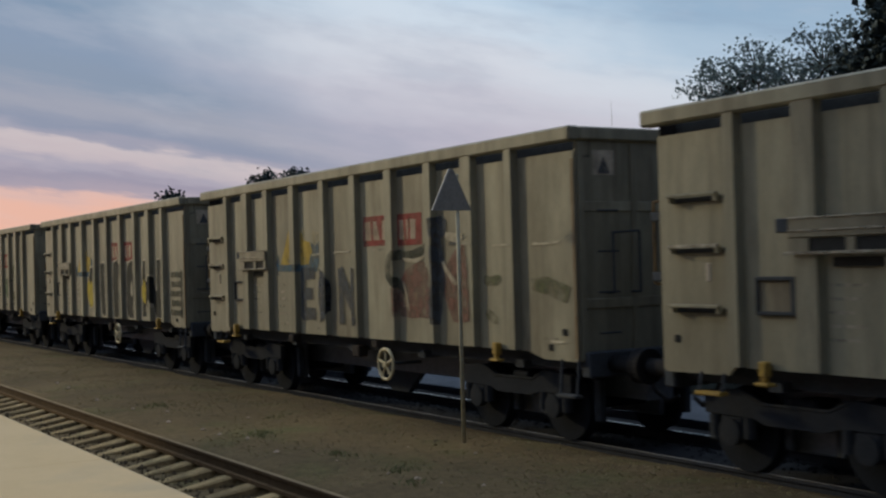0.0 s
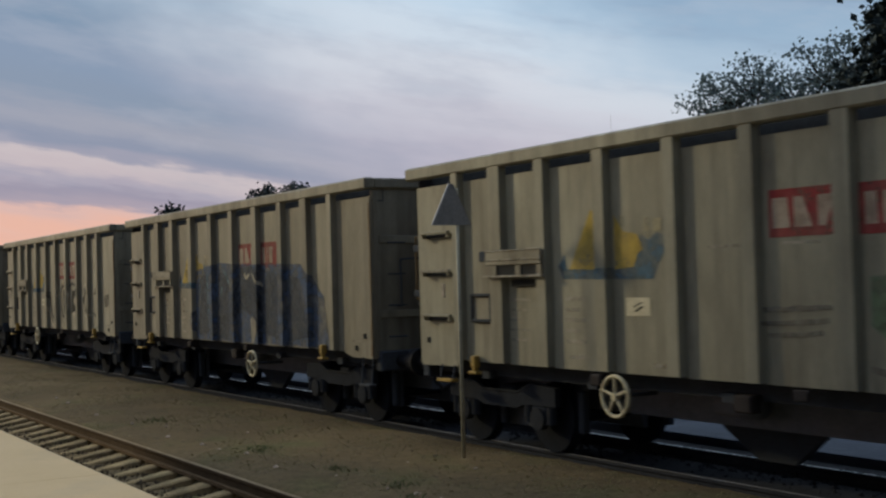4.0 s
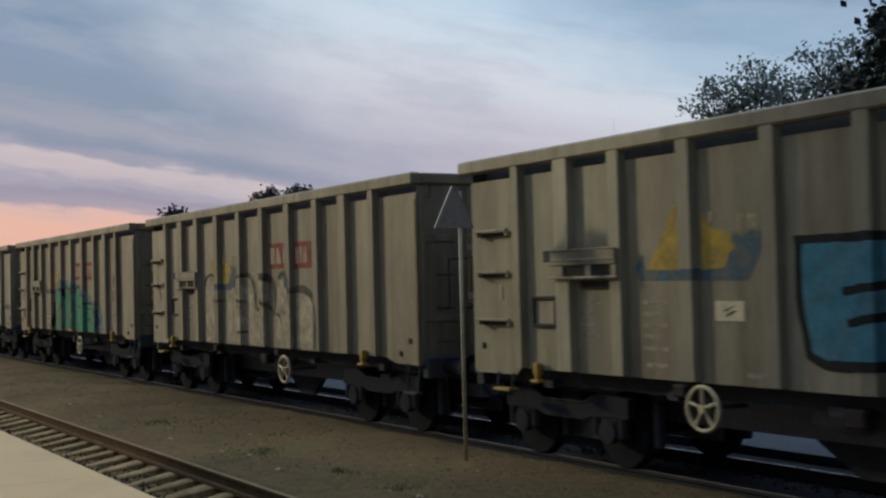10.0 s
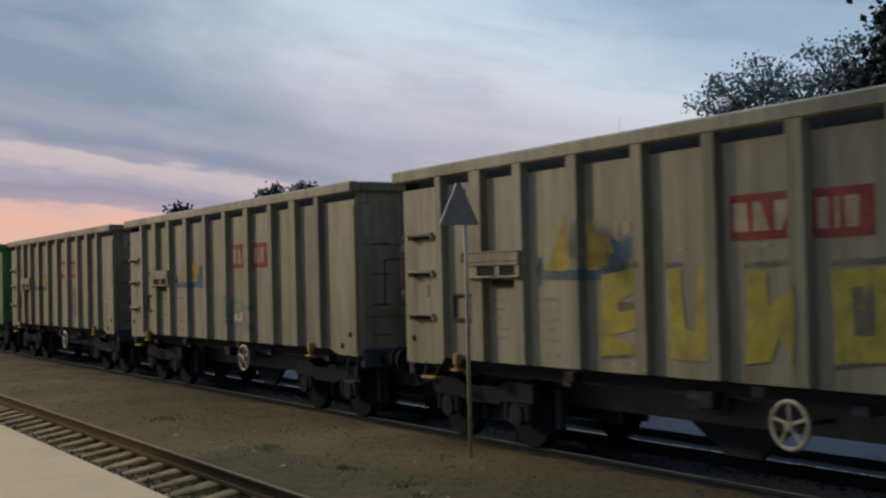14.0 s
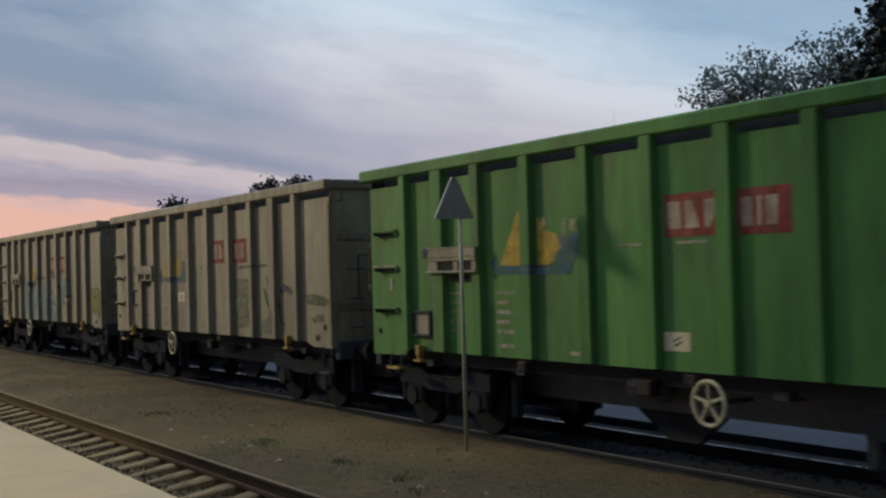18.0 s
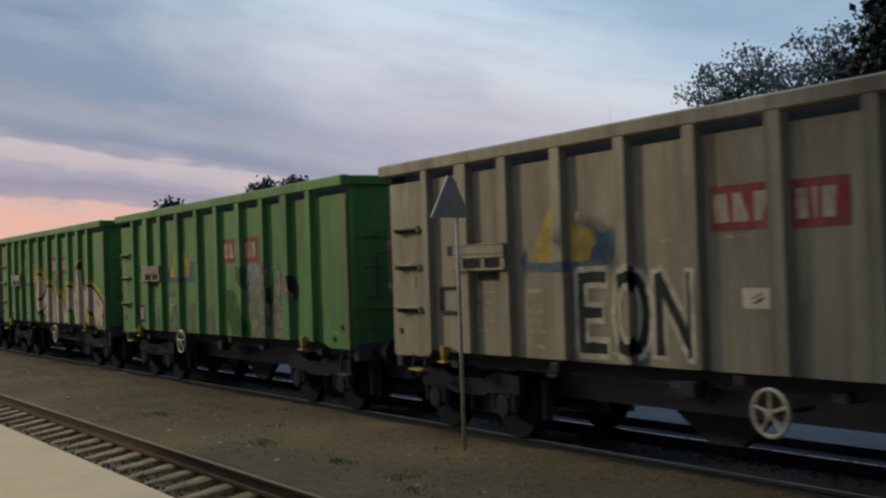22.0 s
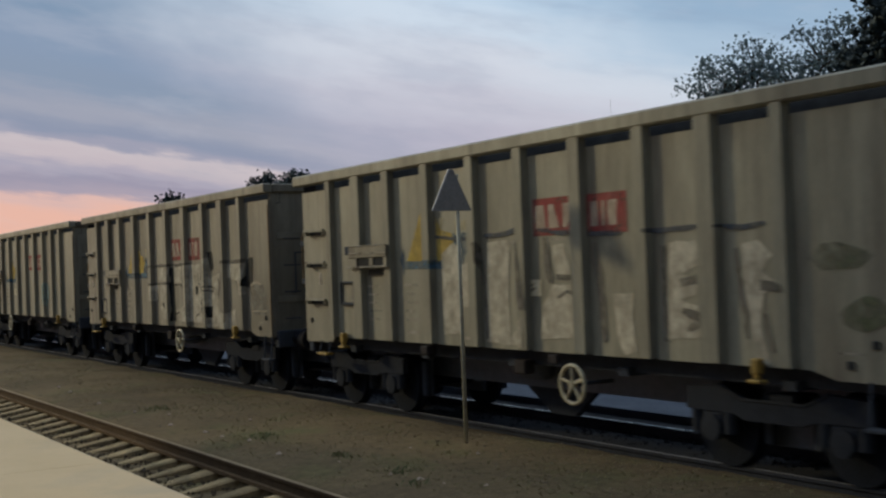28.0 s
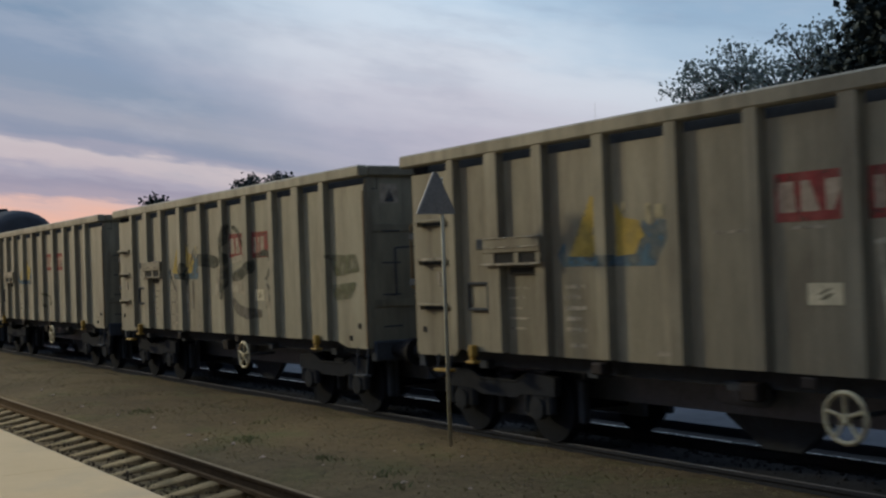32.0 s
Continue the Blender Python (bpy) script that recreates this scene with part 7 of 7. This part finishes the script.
def scatter():
    rng = random.Random(11)
    bed = []
    for _ in range(9000):
        x, y = rng.uniform(-34, -6), rng.uniform(2.9, 5.62)
        bed.append((x, y, -0.284 + rng.uniform(-0.01, 0.03), rng.uniform(0.014, 0.034)))
    rocks_object("ballast", bed, STONE, "dark dusty ballast stones in the near track bed", "ballast", seed=2)
    bed = []
    for _ in range(9000):
        x, y = rng.uniform(-46, -3), rng.uniform(9.64, 11.95)
        bed.append((x, y, -0.16 + rng.uniform(-0.01, 0.03), rng.uniform(0.02, 0.055)))
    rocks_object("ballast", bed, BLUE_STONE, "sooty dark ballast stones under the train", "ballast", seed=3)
    grit = []
    for _ in range(7000):
        x, y = rng.uniform(-40, -6), rng.uniform(5.75, 9.55)
        grit.append((x, y, ground_height(x, y) - 0.004, rng.choice((0.006, 0.009, 0.013, 0.020)) * rng.uniform(0.7, 1.2)))
    rocks_object("gravel", grit, GRIT, "scattered brown gravel on the trodden ground", "gravel", seed=4)
    blades_object("dry_grass", 6500, STRAW, "thin dry grass and straw on the ground", 21, (-40, -6), (5.8, 9.3), 0.010, 4.0)
    blades_object("stubble", 9000, STUBBLE, "short olive grass stubble on the trodden ground", 23, (-38, -6), (5.8, 9.3), 0.016, 2.2)
    tufts()
    for i, (x, y, r) in enumerate(((-11.42, 6.58, 0.055), (-11.05, 6.66, 0.03), (-14.33, 6.22, 0.045), (-12.0, 6.55, 0.03), (-17.2, 6.3, 0.04), (-13.4, 7.6, 0.03), (-19.4, 6.5, 0.04), (-12.3, 7.9, 0.035), (-15.6, 6.35, 0.04), (-16.4, 6.25, 0.035), (-18.3, 6.15, 0.05), (-20.6, 6.3, 0.05), (-22.4, 6.2, 0.05), (-26.3, 6.45, 0.05), (-25.2, 6.4, 0.05), (-13.0, 6.4, 0.025), (-10.6, 6.9, 0.03), (-17.9, 7.3, 0.035))):
        bm = bmesh.new()
        rock(bm, (0, 0, 0), r, random.Random(60 + i))
        s = part("stone", bm, PALE_STONE)
        s.location = (x, y, ground_height(x, y) + r * 0.15)
        tagged(s, "small pale stone lying on the brown ground", "stone", "loose pale stones")


def blades(n, rng, spot, height, lean=0.5):
    verts, faces = [], []
    for _ in range(n):
        x, y, z = spot()
        h = height * rng.uniform(0.4, 1.2)
        a, l = rng.uniform(0, 6.28), rng.uniform(0.1, lean) * h * 2
        wx, wy = 0.006 * math.cos(a + 1.57), 0.006 * math.sin(a + 1.57)
        o = len(verts)
        verts += [(x - wx, y - wy, z - 0.01), (x + wx, y + wy, z - 0.01), (x + l * 0.4 * math.cos(a) + wx * 0.7, y + l * 0.4 * math.sin(a) + wy * 0.7, z + h * 0.65), (x + l * math.cos(a), y + l * math.sin(a), z + h)]
        faces += [(o, o + 1, o + 2), (o, o + 2, o + 3)]
    return verts, faces


def blades_object(name, n, mat, label, seed, xr, yr, height, lean=1.2):
    rng = random.Random(seed)

    def spot():
        while True:
            x, y = rng.uniform(*xr), rng.uniform(*yr)
            if noise.noise((x * 0.7, y * 0.9, 5.0)) + rng.uniform(-0.3, 0.3) > -0.05:
                return x, y, ground_height(x, y)
    verts, faces = blades(n, rng, spot, height, lean)
    me = bpy.data.meshes.new(name)
    me.from_pydata(verts, [], faces)
    me.materials.append(mat)
    return tagged(new(name, me), label, "grass", kind="stuff")


def tufts():
    """Low green weeds in a few places."""
    verts, faces = [], []
    for x, y, n, r in ((-15.76, 6.63, 90, 0.26), (-13.36, 6.59, 60, 0.24), (-12.08, 6.73, 60, 0.24), (-20.65, 6.82, 70, 0.34), (-11.25, 6.45, 40, 0.22), (-17.6, 7.6, 25, 0.3)):
        rng = random.Random(int(x * 100))

        def spot():
            px, py = x + rng.gauss(0, r * 0.5), y + rng.gauss(0, r * 0.4)
            return px, py, ground_height(px, py)
        v, f = blades(n, rng, spot, 0.055, 0.8)
        faces += [tuple(q + len(verts) for q in face) for face in f]
        verts += v
    me = bpy.data.meshes.new("green_weeds")
    me.from_pydata(verts, [], faces)
    me.materials.append(GRASS)
    tagged(new("green_weeds", me), "low green weeds on the brown ground", "grass", kind="stuff")


def build_sign():
    """A three-cornered trackside sign on a slightly leaning post, seen from behind."""
    s = thing("track_sign", "grey triangular trackside sign on a thin leaning post", "sign", at=(-13.26, 8.355, ground_height(-13.26, 8.355) - 0.02))
    top = Vector((-0.096, 0.058, 3.475))
    post = part("post", tube(bmesh.new(), (0, 0, -0.1), top, 0.027, 0.025, n=10), POST, s, "galvanised steel post", True)
    part("post_cap", tube(bmesh.new(), top, top + Vector((0, 0, 0.02)), 0.038, 0.02, n=10), POST, post)
    # the plate stands across the track
    c = Vector((-0.115, 0.0, 0))
    tri = [(-0.346, 3.023), (0.24, 3.023), (-0.02, 3.552), (-0.078, 3.552)]
    bm = bmesh.new()
    a = [bm.verts.new((c.x + 0.055, c.y + y, z)) for y, z in tri]
    b = [bm.verts.new((c.x + 0.061, c.y + y, z)) for y, z in tri]
    bm.faces.new(a)
    bm.faces.new(b[::-1])
    for i in range(4):
        bm.faces.new((a[i], b[i], b[(i + 1) % 4], a[(i + 1) % 4]))
    bmesh.ops.recalc_face_normals(bm, faces=bm.faces)
    plate = part("plate", bm, SIGN_METAL, s, "dull grey sheet metal plate")
    # only the left edge gets the bright colour, as a painted highlight
    for (y0, z0), (y1, z1) in ((tri[0], tri[3]), (tri[1], tri[2]), (tri[0], tri[1])):
        part("folded_edge", tube(bmesh.new(), (c.x + 0.058, c.y + y0, z0), (c.x + 0.058, c.y + y1, z1), 0.013 if y0 < y1 and z1 > z0 else 0.008, n=6), SIGN_HIGHLIGHT if y0 < y1 and z1 > z0 else SIGN_METAL, plate)
    for z in (3.11, 3.36):
        part("clamp", box(bmesh.new(), c.x - 0.05, c.x + 0.054, c.y - 0.06, c.y + 0.06, z, z + 0.035, 0.004), POST, plate)


# ---- trees and the far mast ----


def branch(verts, faces, p, q, r0, r1, n=5):
    p, q = Vector(p), Vector(q)
    m = (q - p).to_track_quat("Z", "Y").to_matrix()
    o = len(verts)
    for c, r in ((p, r0), (q, r1)):
        verts += [tuple(c + m @ Vector((r * math.cos(2 * math.pi * i / n), r * math.sin(2 * math.pi * i / n), 0))) for i in range(n)]
    faces += [(o + i, o + (i + 1) % n, o + n + (i + 1) % n, o + n + i) for i in range(n)]


def leaf_quads(verts, faces, c, size, rng):
    """One small folded leaf: two triangles either side of its rib."""
    d = Vector((rng.gauss(0, 1), rng.gauss(0, 1), rng.gauss(-0.2, 0.7))).normalized()
    side = d.cross(Vector((rng.gauss(0, 1), rng.gauss(0, 1), rng.gauss(0, 1)))).normalized() * size * 0.36
    up = d.cross(side).normalized() * size * 0.12
    o = len(verts)
    c = Vector(c)
    verts += [tuple(c), tuple(c + d * size * 0.5 + side + up), tuple(c + d * size), tuple(c + d * size * 0.5 - side + up)]
    faces += [(o, o + 1, o + 2), (o, o + 2, o + 3)]


def tree(name, label, at, height, crown, leaf, n_clumps, per_clump, spread, mat, seed, trunk=0.16):
    """Trunk, limbs to each clump of the crown, and leaves round the twigs. crown: (x, y, z, rx, ry, rz) lobes above the foot."""
    rng = random.Random(seed)
    t = thing(name, label, "tree", at=at)
    wood_v, wood_f, leaf_v, leaf_f = [], [], [], []
    fork = Vector((rng.uniform(-0.2, 0.2), 0, height * 0.35))
    branch(wood_v, wood_f, (0, 0, -0.2), fork, trunk, trunk * 0.7, 8)
    total = sum(c[3] * c[5] for c in crown)
    for cx, cy, cz, rx, ry, rz in crown:
        hub = Vector((cx, cy, cz - rz * 0.4))
        mid = fork.lerp(hub, 0.5) + Vector((rng.uniform(-0.3, 0.3), rng.uniform(-0.3, 0.3), 0.2))
        branch(wood_v, wood_f, fork, mid, trunk * 0.55, trunk * 0.38, 6)
        branch(wood_v, wood_f, mid, hub, trunk * 0.38, trunk * 0.22, 6)
        for _ in range(max(3, int(n_clumps * rx * rz / total))):
            while True:
                u = Vector((rng.uniform(-1, 1), rng.uniform(-1, 1), rng.uniform(-1, 1)))
                if 0.12 < u.length < 1 and rng.random() < 0.35 + 0.65 * u.length:
                    break
            c = Vector((cx + u.x * rx, cy + u.y * ry, cz + u.z * rz))
            branch(wood_v, wood_f, hub.lerp(c, 0.15), c, trunk * 0.10, trunk * 0.03, 4)
            for _ in range(per_clump):
                p = c + Vector((rng.gauss(0, spread), rng.gauss(0, spread), rng.gauss(0, spread * 0.75)))
                leaf_quads(leaf_v, leaf_f, p, leaf * rng.uniform(0.7, 1.3), rng)
    for nm, v, f, m in (("trunk", wood_v, wood_f, BARK), ("crown", leaf_v, leaf_f, mat)):
        me = bpy.data.meshes.new(nm)
        me.from_pydata(v, [], f)
        me.materials.append(m)
        ob = new(nm, me)
        ob.parent = t
    return t


def build_trees():
    # open-crowned tree behind the train
    tree("tree", "open-crowned leafy tree behind the train at dusk", (-25.4, 26.0, 0), 8.8,
         [(-1.35, 0, 7.30, 0.60, 1.2, 0.7), (-0.6, 0.2, 7.45, 0.9, 1.3, 0.85), (0.5, 0, 7.65, 0.8, 1.3, 0.8), (1.7, 0.2, 7.2, 1.1, 1.3, 0.75), (2.9, 0, 7.7, 0.75, 1.3, 0.9), (4.2, 0, 7.7, 0.8, 1.3, 1.0), (1.8, 0, 6.4, 2.7, 1.5, 0.5)],
         0.125, 420, 14, 0.15, LEAF, 5)
    # dense dark tree beside it
    tree("tree", "dense dark tree rising behind the train", (-17.35, 25.0, 0), 12.0,
         [(0.6, 0, 7.6, 2.8, 2.4, 1.9), (1.2, 0, 9.3, 1.8, 2.0, 1.5), (2.4, 0, 10.4, 2.2, 2.2, 1.8), (-1.4, 0, 6.2, 1.9, 2.0, 1.5), (-1.3, 0, 7.0, 1.3, 1.6, 1.1), (-0.6, 0, 7.7, 1.2, 1.5, 1.0)],
         0.20, 820, 60, 0.20, LEAF_DARK, 9, 0.22)
    far = [((-160.2, 55.0, 0), 13.4, 2.2, 31), ((-141.3, 60.5, 0), 14.6, 1.6, 32), ((-131.6, 60.0, 0), 14.1, 2.6, 33)]
    for at, top, wide, seed in far:
        tree("tree", "distant dark treetop against the evening sky", at, top,
             [(0, 0, top - 1.4, wide, 2.0, 1.2), (-wide * 0.7, 0, top - 1.0, 0.8, 1.0, 0.7), (wide * 0.6, 0, top - 1.1, 0.9, 1.0, 0.8), (0, 0, top - 4.0, wide * 1.4, 2.5, 2.2)],
             0.55, 70, 16, 0.35, LEAF_DARK, seed, 0.25)
    m = thing("radio_mast", "thin distant radio mast above the train", "mast", at=(-54.5, 45.0, 0))
    part("pole", tube(bmesh.new(), (0, 0, -0.1), (0, 0, 11.5), 0.020, 0.006, n=6), POST, m)
    part("aerial", tube(bmesh.new(), (0.02, 0, 9.2), (0.05, 0, 10.6), 0.006, n=5), POST, m)


def build_surroundings():
    bm = bmesh.new()
    box(bm, -200, 40, 12.1, 14.3, -0.3, 0.02)
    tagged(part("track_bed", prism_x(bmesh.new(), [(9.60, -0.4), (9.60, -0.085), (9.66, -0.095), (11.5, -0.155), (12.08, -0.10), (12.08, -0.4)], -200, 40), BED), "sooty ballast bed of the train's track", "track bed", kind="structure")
    tagged(part("yard_road", bm, ASPHALT), "dark bluish asphalt strip beyond the train", "road", kind="structure")
    rng = random.Random(77)
    verts, faces = [], []
    xs = list(np.arange(-90, 6, 0.5))
    for x in xs:
        for y, z in ((14.5, -0.1), (14.45, 0.45), (14.7, 0.85), (15.2, 0.95), (15.8, 0.7), (16.0, -0.1)):
            verts.append((float(x), y + 0.15 * noise.noise((x * 1.3, y, 2.0)), z + 0.12 * noise.noise((x * 1.7, y * 2, 5.0))))
    faces = [(i * 6 + j, i * 6 + j + 1, i * 6 + j + 7, i * 6 + j + 6) for i in range(len(xs) - 1) for j in range(5)]
    for _ in range(7000):
        x = rng.uniform(-89, 5)
        leaf_quads(verts, faces, (x, 14.42 + rng.uniform(-0.1, 0.5), rng.uniform(0.05, 1.0)), rng.uniform(0.08, 0.2), rng)
    me = bpy.data.meshes.new("hedge")
    me.from_pydata(verts, [], faces)
    me.materials.append(HEDGE)
    tagged(new("hedge", me), "low dark hedge along the road beyond the train", "hedge", kind="stuff")
    # three walls out of view, added to hold back light from the right part
    tagged(part("wall_back", box(bmesh.new(), -12.0, 30.0, -7.3, -7.0, -0.3, 10.0), WALL), "plain rendered wall behind the platform", "wall", kind="structure")
    # this one's edge is set so the sun misses the nearest wagon
    tagged(part("wall_end", box(bmesh.new(), -32.4, -32.0, -14.0, -1.3, -0.3, 16.0), WALL), "plain rendered wall at the end of the platform", "wall", kind="structure")
    tagged(part("wall_side", box(bmesh.new(), 29.7, 30.0, -6.99, 2.0, -0.3, 7.0), WALL), "plain rendered wall closing the platform", "wall", kind="structure")


build_ground()
build_surroundings()
build_sign()
build_trees()
TRAIN = build_train()
build_platform()
build_track("near_track", NEAR_TRACK_Y, "near railway track with rusty rails and concrete sleepers", -48, 8, 0.72, SLEEPER, 3, (RAIL_DULL, RAIL_DULL), RAIL_WEB_SHADED, RAIL_RUST, 1.0)
# sleepers and rails here take the bed's shade-dark colour
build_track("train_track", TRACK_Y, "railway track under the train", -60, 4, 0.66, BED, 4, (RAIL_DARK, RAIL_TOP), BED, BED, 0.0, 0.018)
scatter()


def motions():
    """Rolls every wagon along the track, from the clip's start to its end."""
    for k, wagon in TRAIN:
        walk(wagon, [(t, pose(gone(t) - LENGTH * k + SLACK.get(k, 0.0), TRACK_Y, 0)) for t in range(0, 33)])


motions()
